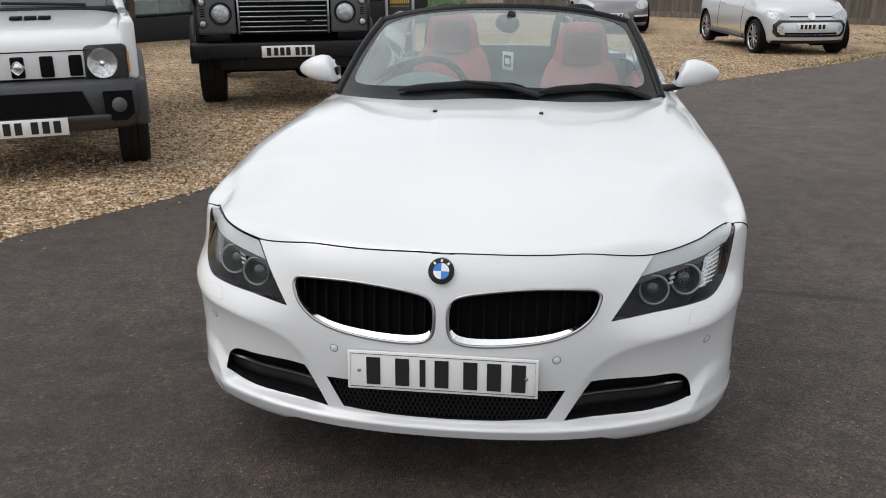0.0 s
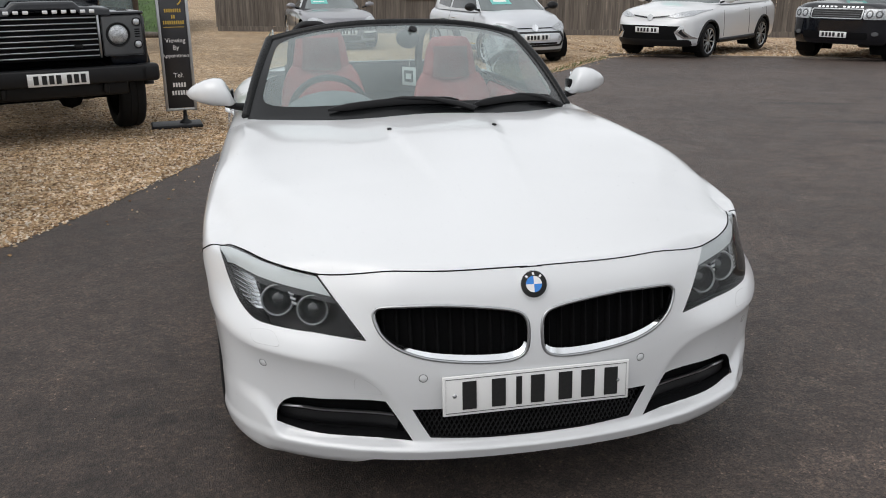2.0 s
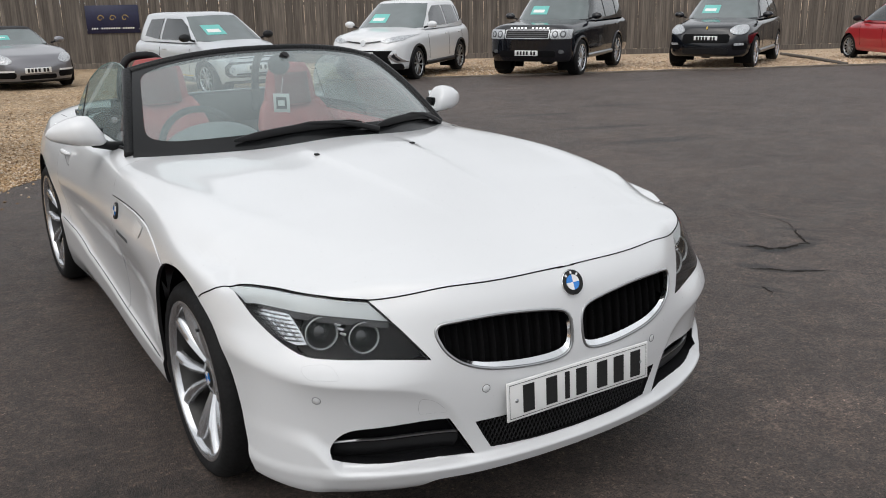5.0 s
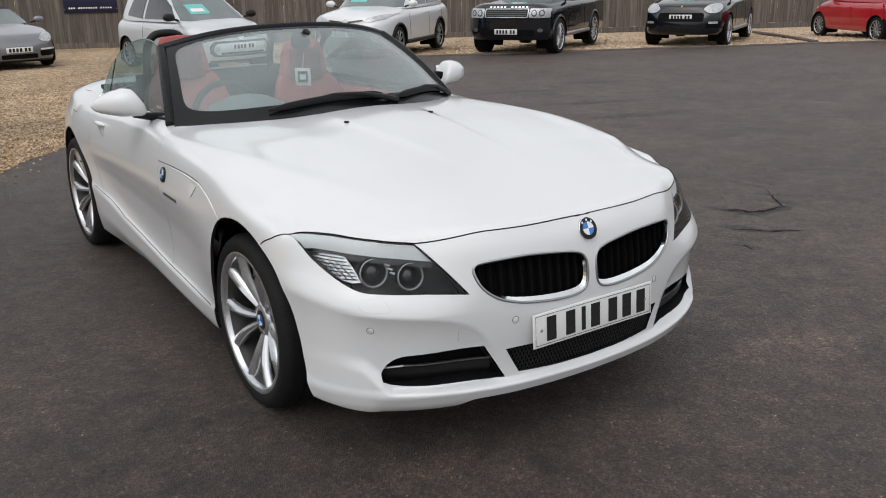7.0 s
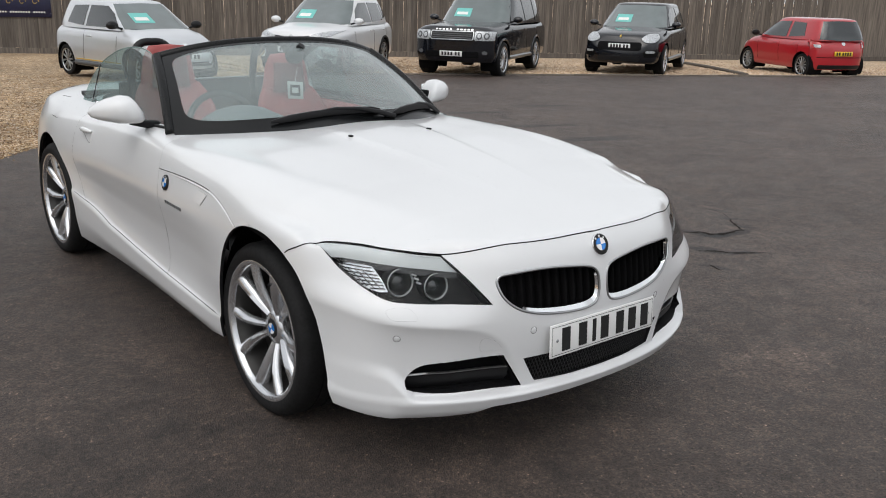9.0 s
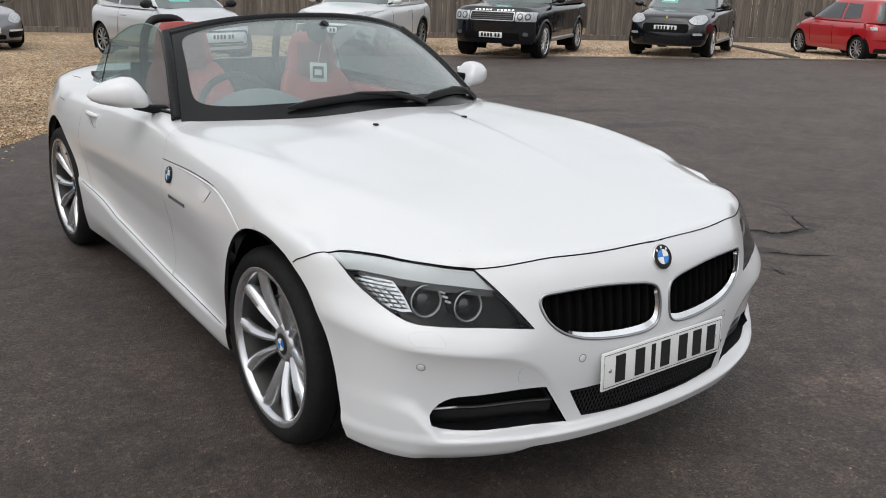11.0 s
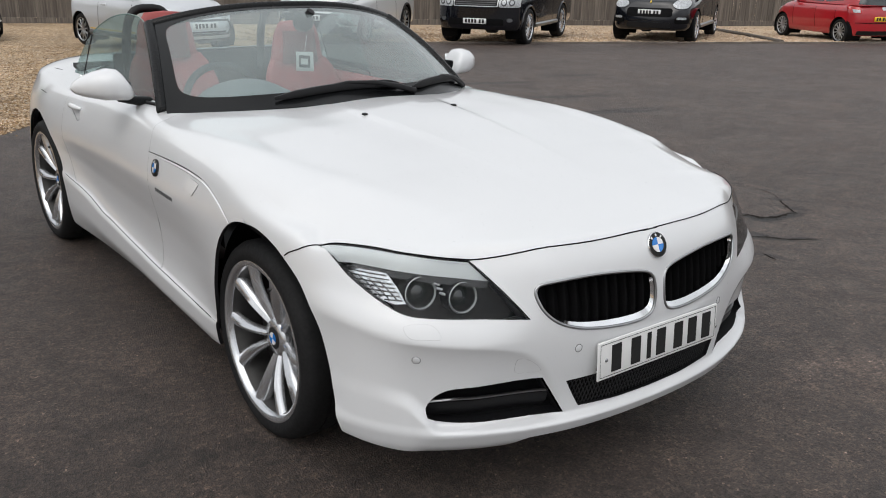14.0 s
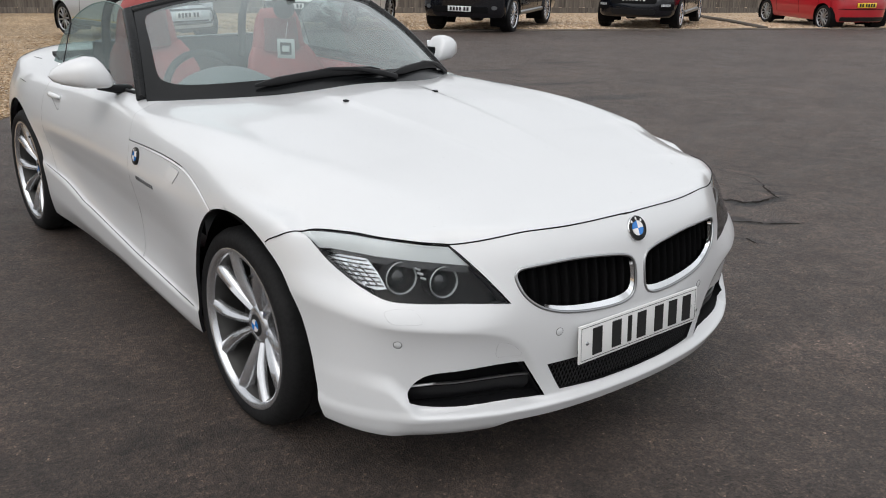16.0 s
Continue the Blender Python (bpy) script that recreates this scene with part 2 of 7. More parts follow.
def boards():
    m, n, l, b = mat_base("weathered_boards")
    co, info = n.new("ShaderNodeTexCoord"), n.new("ShaderNodeObjectInfo")
    mp = n.new("ShaderNodeMapping")
    mp.inputs["Scale"].default_value = (22, 22, 1.2)
    l.new(co.outputs["Object"], mp.inputs["Vector"])
    ad = n.new("ShaderNodeVectorMath")
    l.new(mp.outputs["Vector"], ad.inputs[0])
    cb = n.new("ShaderNodeCombineXYZ")
    k = n.new("ShaderNodeMath")
    k.operation = "MULTIPLY"
    k.inputs[1].default_value = 50
    l.new(info.outputs["Random"], k.inputs[0])
    l.new(k.outputs[0], cb.inputs["Z"])
    l.new(cb.outputs[0], ad.inputs[1])
    no = n.new("ShaderNodeTexNoise")
    no.inputs["Scale"].default_value, no.inputs["Detail"].default_value = 1.0, 6
    l.new(ad.outputs[0], no.inputs["Vector"])
    r = n.new("ShaderNodeValToRGB")
    r.color_ramp.elements[0].position, r.color_ramp.elements[0].color = 0.25, (0.066, 0.056, 0.048, 1)
    r.color_ramp.elements[1].position, r.color_ramp.elements[1].color = 0.8, (0.205, 0.178, 0.153, 1)
    l.new(no.outputs["Fac"], r.inputs["Fac"])
    h = n.new("ShaderNodeHueSaturation")
    mr = n.new("ShaderNodeMapRange")
    mr.inputs["To Min"].default_value, mr.inputs["To Max"].default_value = 0.72, 1.2
    l.new(info.outputs["Random"], mr.inputs["Value"])
    l.new(mr.outputs["Result"], h.inputs["Value"])
    l.new(r.outputs["Color"], h.inputs["Color"])
    l.new(h.outputs["Color"], b.inputs["Base Color"])
    b.inputs["Roughness"].default_value = 0.85
    bp = n.new("ShaderNodeBump")
    bp.inputs["Strength"].default_value, bp.inputs["Distance"].default_value = 0.5, 0.004
    l.new(no.outputs["Fac"], bp.inputs["Height"])
    l.new(bp.outputs["Normal"], b.inputs["Normal"])
    return m


WHITE = plain("white_paint", (0.70, 0.71, 0.72), 0.30, coat=1.0, vary=0.015, scale=2.0)
WHITE.node_tree.nodes["Principled BSDF"].inputs["Coat Roughness"].default_value = 0.07
SILVER = plain("silver_paint", (0.60, 0.62, 0.645), 0.34, 0.4, coat=1.0, vary=0.03, scale=2.0)
GREY = plain("grey_paint", (0.20, 0.20, 0.215), 0.32, 0.5, coat=1.0, vary=0.03, scale=2.0)
BLACK = plain("black_paint", (0.004, 0.005, 0.008), 0.14, coat=0.5, vary=0.1, scale=2.0, spec=0.35)
RED = plain("red_paint", (0.42, 0.010, 0.018), 0.3, coat=1.0, vary=0.03, scale=2.0)
PLASTIC = plain("black_plastic", (0.008, 0.008, 0.009), 0.5, vary=0.2, bump=0.15, bump_scale=400, spec=0.3)
DARK = plain("deep_black", (0.004, 0.004, 0.0045), 0.8, vary=0.2, spec=0.12)
FRAME = plain("satin_black_frame", (0.005, 0.0055, 0.006), 0.28, vary=0.1, spec=0.2)
BORDER = plain("printed_border", (0.005, 0.0055, 0.006), 0.2, vary=0.1, spec=0.25)
GLOSSBLACK = plain("gloss_black_trim", (0.010, 0.011, 0.012), 0.12, vary=0.1, coat=0.4)
DARKGREY = plain("dark_grey_plastic", (0.045, 0.047, 0.052), 0.45, vary=0.15, bump=0.2, bump_scale=500)
# the shade behind the spokes is put into the barrel's dark colour
BARREL = plain("shaded_barrel", (0.055, 0.054, 0.052), 0.5, 0.5, vary=0.3, scale=12)
GREYPLASTIC = plain("grey_plastic", (0.085, 0.088, 0.092), 0.55, vary=0.15, bump=0.2, bump_scale=500)
SEAM = plain("fine_joint", (0.28, 0.28, 0.285), 0.6, vary=0.1)
RUBBER = plain("tyre_rubber", (0.008, 0.008, 0.0085), 0.75, vary=0.35, scale=14, bump=0.4, bump_scale=90, spec=0.3)
CHROME = plain("chrome", (0.82, 0.83, 0.84), 0.08, 1.0, vary=0.03)
SATIN = plain("satin_metal", (0.42, 0.43, 0.44), 0.32, 1.0, vary=0.05)
ALLOY = plain("silver_alloy", (0.62, 0.63, 0.65), 0.24, 0.85, coat=0.5, vary=0.06, scale=20)
STEEL = plain("brake_steel", (0.12, 0.115, 0.11), 0.45, 0.9, vary=0.25, scale=30)
LEATHER = plain("red_leather", (0.33, 0.062, 0.058), 0.48, vary=0.18, scale=10, bump=0.35, bump_scale=260)
MAROON = plain("dark_perforated_leather", (0.16, 0.050, 0.048), 0.6, vary=0.2, scale=10, bump=0.3, bump_scale=300)
CLOTH = plain("dark_trim", (0.022, 0.022, 0.024), 0.7, vary=0.25, bump=0.3, bump_scale=300)
DASH = plain("dashboard", (0.15, 0.165, 0.17), 0.6, vary=0.2, bump=0.3, bump_scale=350)
PLATE = plain("white_plate", (0.78, 0.78, 0.77), 0.3, vary=0.03)
YELLOWPLATE = plain("yellow_plate", (0.80, 0.52, 0.03), 0.3, vary=0.03)
INK = plain("black_ink", (0.008, 0.008, 0.008), 0.7, vary=0.1)
BLUE = plain("blue_enamel", (0.02, 0.20, 0.62), 0.15, vary=0.05, coat=0.5)
WHITEENAMEL = plain("white_enamel", (0.8, 0.8, 0.8), 0.15, vary=0.03, coat=0.5)
PAPER = plain("white_card", (0.8, 0.79, 0.76), 0.7, vary=0.05)
TEAL = plain("teal_card", (0.16, 0.50, 0.46), 0.6, vary=0.05)
GOLD = plain("gold_ink", (0.55, 0.36, 0.05), 0.5, vary=0.05)
NAVY = plain("navy_banner", (0.012, 0.014, 0.05), 0.5, vary=0.2)
SLATE = plain("sign_face", (0.030, 0.030, 0.033), 0.35, vary=0.12)
ALU = plain("sign_aluminium", (0.50, 0.51, 0.52), 0.4, 0.8, vary=0.06)
AMBER = plain("amber_lens", (0.62, 0.20, 0.02), 0.15, coat=0.6, vary=0.1)
REDLENS = plain("red_lens", (0.45, 0.012, 0.012), 0.12, coat=0.8, vary=0.1)
LAMP = plain("lamp_reflector", (0.72, 0.74, 0.76), 0.18, 0.85, vary=0.35, scale=60)
LAMPDULL = plain("parked_lamp", (0.50, 0.52, 0.54), 0.28, 0.25, vary=0.45, scale=30, coat=0.5)
LAMPDARK = plain("lamp_bezel", (0.006, 0.0065, 0.0075), 0.3, vary=0.2, spec=0.2)
BROW = plain("lamp_brow", (0.62, 0.66, 0.67), 0.3, 0.0, vary=0.06, coat=0.3)
HALO = plain("light_ring", (0.34, 0.36, 0.37), 0.25, vary=0.05, coat=0.4)
GREYBAND = plain("grey_band", (0.10, 0.105, 0.11), 0.25, vary=0.1, coat=0.3)
BRICK = plain("dark_cladding", (0.10, 0.075, 0.055), 0.8, vary=0.4, scale=6, bump=0.5, bump_scale=60)
STONE = plain("kerb_concrete", (0.13, 0.108, 0.09), 0.85, vary=0.35, scale=5, bump=0.6, bump_scale=80)
CRACK = plain("dirt_in_cracks", (0.030, 0.025, 0.022), 0.95, vary=0.6, scale=40, bump=0.8, bump_scale=150, spec=0.1)
GLASSEDGE = plain("glass_edge", (0.16, 0.24, 0.22), 0.15, vary=0.05)
GRASS = plain("grass", (0.055, 0.105, 0.022), 0.8, vary=0.5, scale=4, bump=0.6, bump_scale=60)
TARMAC, GRAVEL, PEBBLE, BOARDS = tarmac(), gravel_ground(), gravel_ground("pebbles", True), boards()
GLASS = clear("screen_glass", (0.72, 0.83, 0.83), 0.07, haze=0.21)
SIDEGLASS = clear("side_glass", (0.45, 0.62, 0.59), 0.16, haze=0.17)
LENS = clear("lamp_lens", (0.97, 0.98, 0.98), 0.022)
PRIVACY = plain("dark_window", (0.022, 0.027, 0.029), 0.06, vary=0.2, scale=1.5, coat=0.8)
SCREEN = plain("car_window", (0.11, 0.135, 0.135), 0.06, vary=0.25, scale=1.5, coat=1.0)


# ---- tools ----
from mathutils.bvhtree import BVHTree
def part(name, bm, material, parent, label="", smooth=True):
    """One mesh object of a bmesh, under parent."""
    me = bpy.data.meshes.new(name)
    bm.normal_update()
    for f in bm.faces:
        f.smooth = smooth
    for e in bm.edges:
        if len(e.link_faces) == 2 and e.calc_face_angle(0) > 1.15:
            e.smooth = False
    bm.to_mesh(me)
    bm.free()
    for mt in (material if isinstance(material, (list, tuple)) else [material]):
        me.materials.append(mt)
    ob = new(name, me)
    ob.parent = parent
    if label:
        tagged(ob, label)
    return ob


def thing(name, m, label, category, group=""):
    ob = new(name)
    ob.empty_display_size = 0.1
    ob.matrix_world = m
    return tagged(ob, label, category, group)


def copy_part(ob, parent, m):
    o = ob.copy()
    scene.collection.objects.link(o)
    o.parent = parent
    o.matrix_local = m
    return o


def box(size, at=(0, 0, 0), bevel=0.0, seg=2, turn=(0, 0, 0), bm=None):
    """A bevelled box, added to bm."""
    b = bmesh.new()
    bmesh.ops.create_cube(b, size=1.0)
    bmesh.ops.scale(b, vec=size, verts=b.verts)
    if bevel:
        bmesh.ops.bevel(b, geom=list(b.edges), offset=bevel, segments=seg, affect="EDGES", profile=0.5)
    bmesh.ops.transform(b, matrix=pose(*at, *turn), verts=b.verts)
    return join(bm, b)


def join(bm, b):
    if bm is None:
        return b
    me = bpy.data.meshes.new("t")
    b.to_mesh(me)
    b.free()
    bm.from_mesh(me)
    bpy.data.meshes.remove(me)
    return bm


def lathe(profile, n=48, axis="x", bm=None, m=None):
    """Turn (radius, along) pairs round the x axis; a closed or open shell."""
    b = bmesh.new()
    rings = []
    for r, h in profile:
        rings.append([b.verts.new((h, r * math.cos(2 * math.pi * k / n), r * math.sin(2 * math.pi * k / n))) for k in range(n)])
    for p, q in zip(rings, rings[1:]):
        for k in range(n):
            b.faces.new((p[k], p[(k + 1) % n], q[(k + 1) % n], q[k]))
    if profile[0][0] < 0.02:
        b.faces.new(rings[0])
    if profile[-1][0] < 0.02:
        b.faces.new(rings[-1][::-1])
    bmesh.ops.recalc_face_normals(b, faces=b.faces)
    if axis == "z":
        bmesh.ops.transform(b, matrix=pose(0, 0, 0, 0, -90, 0), verts=b.verts)
    if axis == "y":
        bmesh.ops.transform(b, matrix=pose(0, 0, 0, 0, 0, 90), verts=b.verts)
    if m is not None:
        bmesh.ops.transform(b, matrix=m, verts=b.verts)
    return join(bm, b)


def tube(points, radius, n=8, closed=False, bm=None, flat=1.0):
    """A round bar along 3D points; radius may be a list."""
    b = bmesh.new()
    pts = [Vector(p) for p in points]
    k = len(pts)
    rad = [float(q) for q in radius] if isinstance(radius, (list, tuple, np.ndarray)) else [radius] * k
    rings, up = [], Vector((0, 0, 1))
    for i, p in enumerate(pts):
        t = (pts[(i + 1) % k] - pts[i - 1]) if closed or 0 < i < k - 1 else (pts[1] - pts[0] if i == 0 else pts[-1] - pts[-2])
        t.normalize()
        if abs(t.dot(up)) > 0.95:
            up = Vector((1, 0, 0)) if abs(t.x) < 0.9 else Vector((0, 1, 0))
        a = t.cross(up).normalized()
        up = a.cross(t).normalized()
        rings.append([b.verts.new(p + rad[i] * (math.cos(2 * math.pi * j / n) * a + flat * math.sin(2 * math.pi * j / n) * up)) for j in range(n)])
    for p, q in (zip(rings, rings[1:] + rings[:1]) if closed else zip(rings, rings[1:])):
        for j in range(n):
            b.faces.new((p[j], p[(j + 1) % n], q[(j + 1) % n], q[j]))
    if not closed:
        b.faces.new(rings[0])
        b.faces.new(rings[-1][::-1])
    bmesh.ops.recalc_face_normals(b, faces=b.faces)
    return join(bm, b)


def sheet(grid, bm=None, thick=0.0, flip=False):
    """A quad sheet through a grid of points (rows x columns x 3); with thick, a slab."""
    b = bmesh.new()
    g = np.asarray(grid, float)
    r, c = g.shape[:2]
    vs = [[b.verts.new(g[i, j]) for j in range(c)] for i in range(r)]
    for i in range(r - 1):
        for j in range(c - 1):
            q = (vs[i][j], vs[i + 1][j], vs[i + 1][j + 1], vs[i][j + 1])
            b.faces.new(q[::-1] if flip else q)
    bmesh.ops.remove_doubles(b, verts=b.verts, dist=1e-5)
    if thick:
        bmesh.ops.recalc_face_normals(b, faces=b.faces)
        bmesh.ops.solidify(b, geom=list(b.faces), thickness=thick)
    return join(bm, b)


def prism(outline, depth, plane="xz", bevel=0.0, bm=None):
    """A flat slab from a 2D outline, extruded along the third axis from 0 to depth."""
    b = bmesh.new()
    put = {"xz": lambda p, d: (p[0], d, p[1]), "yz": lambda p, d: (d, p[0], p[1]), "xy": lambda p, d: (p[0], p[1], d)}[plane]
    lo, hi = [b.verts.new(put(p, 0)) for p in outline], [b.verts.new(put(p, depth)) for p in outline]
    k = len(lo)
    b.faces.new(lo)
    b.faces.new(hi[::-1])
    for i in range(k):
        b.faces.new((lo[i], hi[i], hi[(i + 1) % k], lo[(i + 1) % k]))
    bmesh.ops.recalc_face_normals(b, faces=b.faces)
    if bevel:
        bmesh.ops.bevel(b, geom=[e for e in b.edges if e.calc_face_angle(0) > 0.5], offset=bevel, segments=2, affect="EDGES")
    return join(bm, b)


def inside(poly, x, y):
    """Whether (x, y) lies in the polygon."""
    hit, j = False, len(poly) - 1
    for i in range(len(poly)):
        xi, yi = poly[i]
        xj, yj = poly[j]
        if (yi > y) != (yj > y) and x < (xj - xi) * (y - yi) / (yj - yi) + xi:
            hit = not hit
        j = i
    return hit


AX = {"xz": (0, 2, 1), "yz": (1, 2, 0), "xy": (0, 1, 2)}


def slice_along(bm, line, plane, test, closed=True):
    """Cut the faces that pass the test along a 2D line, seen along the third axis."""
    a, c, k = AX[plane]
    n = len(line)
    lo, hi = np.min(line, axis=0) - 0.02, np.max(line, axis=0) + 0.02

    def extent(f):
        co = [v.co for v in f.verts]
        return min(p[a] for p in co), max(p[a] for p in co), min(p[c] for p in co), max(p[c] for p in co)
    pool = set()
    for f in bm.faces:
        m = f.calc_center_median()
        if lo[0] < m[a] < hi[0] and lo[1] < m[c] < hi[1] and test(m, f.normal):
            pool.add(f)
    for i in range(n if closed else n - 1):
        p, q = line[i], line[(i + 1) % n]
        x0, x1, y0, y1 = min(p[0], q[0]) - 1e-4, max(p[0], q[0]) + 1e-4, min(p[1], q[1]) - 1e-4, max(p[1], q[1]) + 1e-4
        pool = {f for f in pool if f.is_valid}
        near = []
        for f in pool:
            e = extent(f)
            if e[1] >= x0 and e[0] <= x1 and e[3] >= y0 and e[2] <= y1:
                near.append(f)
        if not near:
            continue
        at, no = Vector((0, 0, 0)), Vector((0, 0, 0))
        at[a], at[c] = p
        no[a], no[c] = q[1] - p[1], p[0] - q[0]
        if no.length < 1e-9:
            continue
        geom = set(near)
        for f in near:
            geom.update(f.edges)
            geom.update(f.verts)
        got = bmesh.ops.bisect_plane(bm, geom=list(geom), dist=1e-5, plane_co=at, plane_no=no.normalized())
        pool.update(g for g in got["geom"] if isinstance(g, bmesh.types.BMFace))


def take(bm, faces, offset=0.0):
    """A new bmesh of some faces of bm, moved along their normals."""
    out, seen = bmesh.new(), {}
    for f in faces:
        vs = []
        for v in f.verts:
            if v.index not in seen:
                seen[v.index] = out.verts.new(v.co + v.normal * offset)
            vs.append(seen[v.index])
        try:
            out.faces.new(vs)
        except ValueError:
            pass
    out.normal_update()
    return out


def mirrored(bm, weld=True):
    """Adds the other half, over x = 0."""
    me = bpy.data.meshes.new("t")
    bm.to_mesh(me)
    bm.clear()
    bm.from_mesh(me)
    k = len(bm.verts)
    kf = len(bm.faces)
    bm.from_mesh(me)
    bpy.data.meshes.remove(me)
    bm.verts.ensure_lookup_table()
    bm.faces.ensure_lookup_table()
    for v in bm.verts[k:]:
        v.co.x = -v.co.x
    bmesh.ops.reverse_faces(bm, faces=bm.faces[kf:])
    if weld:
        bmesh.ops.remove_doubles(bm, verts=[v for v in bm.verts if abs(v.co.x) < 2e-4], dist=5e-4)
    return bm


def flange(bm, depth=0.012, gap=0.0006):
    """Shrinks a panel by half a shut line and turns its edges inwards."""
    bm.normal_update()
    rim = [e for e in bm.edges if e.is_boundary]
    vs = {v for e in rim for v in e.verts}
    move = {}
    for v in vs:
        c = Vector((0, 0, 0))
        for f in v.link_faces:
            c += f.calc_center_median() - v.co
        if c.length > 1e-6:
            move[v] = c.normalized() * gap
    normal = {v: v.normal.copy() for v in vs}
    for v, d in move.items():
        if abs(v.co.x) > 1e-3:
            v.co += d
    top, low = {}, {}
    for v in vs:
        top[v] = v
        low[v] = bm.verts.new(v.co - normal[v] * depth)
    for e in rim:
        a, b = e.verts
        if abs(a.co.x) < 1e-4 and abs(b.co.x) < 1e-4:
            continue
        f = e.link_faces[0]
        i = [l.vert for l in f.loops].index(a)
        if f.loops[i].link_loop_next.vert is b:
            a, b = b, a
        bm.faces.new((top[a], top[b], low[b], low[a])).material_index = 1
    return bm


def patch(tree, outline, plane, start, step_dir, proud, bm=None, cells=10, thick=0.012):
    """A slab that lies on a surface: a 2D outline, thrown along an axis onto the surface."""
    a, c, k = AX[plane]
    o = np.array(outline, float)
    b = bmesh.new()
    vs = [b.verts.new((p[0], p[1], 0)) for p in o]
    b.faces.new(vs)
    size = (o.max(0) - o.min(0)).max() / cells
    for ax in (0, 1):
        lo, hi = o[:, ax].min(), o[:, ax].max()
        for t in np.arange(lo + size, hi - 1e-4, size):
            pt, no = Vector((0, 0, 0)), Vector((0, 0, 0))
            pt[ax], no[ax] = t, 1
            bmesh.ops.bisect_plane(b, geom=list(b.faces) + list(b.edges) + list(b.verts), dist=1e-5, plane_co=pt, plane_no=no)
    way = Vector((0, 0, 0))
    way[k] = step_dir
    last = None
    ns = {}
    for v in b.verts:
        s = Vector((0, 0, 0))
        s[a], s[c], s[k] = v.co.x, v.co.y, start
        hit, no, _, _ = tree.ray_cast(s, way)
        if hit is None:
            hit, no, _, _ = tree.find_nearest(Vector([last[k] if (i == k and last is not None) else s[i] for i in range(3)]))
        last = hit
        if no[k] * step_dir > 0:
            no = -no
        ns[v] = no
        v.co = hit + no * proud
    bmesh.ops.extrude_face_region(b, geom=list(b.faces))
    for v in list(ns):
        v.co -= ns[v] * thick
    bmesh.ops.recalc_face_normals(b, faces=b.faces)
    return join(bm, b)


def both(outline):
    return [(-p[0], p[1]) for p in outline][::-1]


def oval(cx, cy, rx, ry, n=24, power=2.0):
    out = []
    for k in range(n):
        c, s = math.cos(2 * math.pi * k / n), math.sin(2 * math.pi * k / n)
        out.append((cx + rx * math.copysign(abs(c) ** (2 / power), c), cy + ry * math.copysign(abs(s) ** (2 / power), s)))
    return out
# ---- the roadster's skin: plan outline, side profiles and deck heights ----
def smooth_curve(points):
    """A monotone cubic through (x, y) pairs, as a function of an array."""
    xs, ys = (np.array(c, float) for c in zip(*points))
    h, d = np.diff(xs), np.diff(ys) / np.diff(xs)
    m = np.zeros(len(xs))
    for i in range(1, len(xs) - 1):
        if d[i - 1] * d[i] > 0:
            w1, w2 = 2 * h[i] + h[i - 1], h[i] + 2 * h[i - 1]
            m[i] = (w1 + w2) / (w1 / d[i - 1] + w2 / d[i])
    m[0], m[-1] = d[0], d[-1]

    def f(x):
        x = np.clip(np.asarray(x, float), xs[0], xs[-1])
        k = np.clip(np.searchsorted(xs, x, side="right") - 1, 0, len(xs) - 2)
        s = (x - xs[k]) / h[k]
        return ((1 + 2 * s) * (1 - s) ** 2 * ys[k] + s * (1 - s) ** 2 * h[k] * m[k]
                + s * s * (3 - 2 * s) * ys[k + 1] + s * s * (s - 1) * h[k] * m[k + 1])
    return f


def round_curve(points, n=40, closed=False):
    """Catmull-Rom through 2D points."""
    p = [np.array(q, float) for q in points]
    k = len(p)
    out = []
    for i in range(k if closed else k - 1):
        a, b, c, d = ((p[(i + j) % k] for j in (-1, 0, 1, 2)) if closed else
                      (p[max(i - 1, 0)], p[i], p[i + 1], p[min(i + 2, k - 1)]))
        for s in np.arange(n) / n:
            out.append(0.5 * (2 * b + (c - a) * s + (2 * a - 5 * b + 4 * c - d) * s * s + (3 * b - a - 3 * c + d) * s ** 3))
    if not closed:
        out.append(p[-1])
    return np.array(out)


def step(a, b, x):
    s = np.clip((np.asarray(x, float) - a) / (b - a), 0, 1)
    return s * s * (3 - 2 * s)


# plan outline at bumper height, half, from the nose to the tail
RIM = round_curve([(0, -0.868), (0.15, -0.863), (0.32, -0.842), (0.48, -0.797), (0.62, -0.735), (0.745, -0.645), (0.825, -0.52), (0.868, -0.36), (0.890, -0.18), (0.896, 0.05),
                   (0.888, 0.40), (0.878, 0.80), (0.866, 1.25), (0.868, 1.7), (0.885, 2.15), (0.893, 2.45), (0.868, 2.80), (0.795, 3.08), (0.66, 3.26), (0.42, 3.34), (0, 3.37)], 12)
RIM_S = np.concatenate([[0], np.cumsum(np.hypot(*np.diff(RIM, axis=0).T))])
NOSE = smooth_curve([(0.20, 0.024), (0.30, 0.024), (0.37, 0.021), (0.42, 0.017), (0.48, 0.015), (0.56, 0.020), (0.64, 0.034), (0.70, 0.050), (0.74, 0.080), (0.78, 0.14)])
SHELF = smooth_curve([(-0.40, 0.0), (0.0, 0.0), (0.02, 0.005), (0.045, 0.017), (0.07, 0.033), (0.125, 0.056), (0.18, 0.080), (0.22, 0.105), (0.26, 0.16)])
SPLITTER = smooth_curve([(-0.10, 0.085), (-0.07, 0.042), (-0.045, 0.018), (-0.02, 0.006), (-0.008, 0.001), (0.0, 0.0), (0.02, 0.004)])
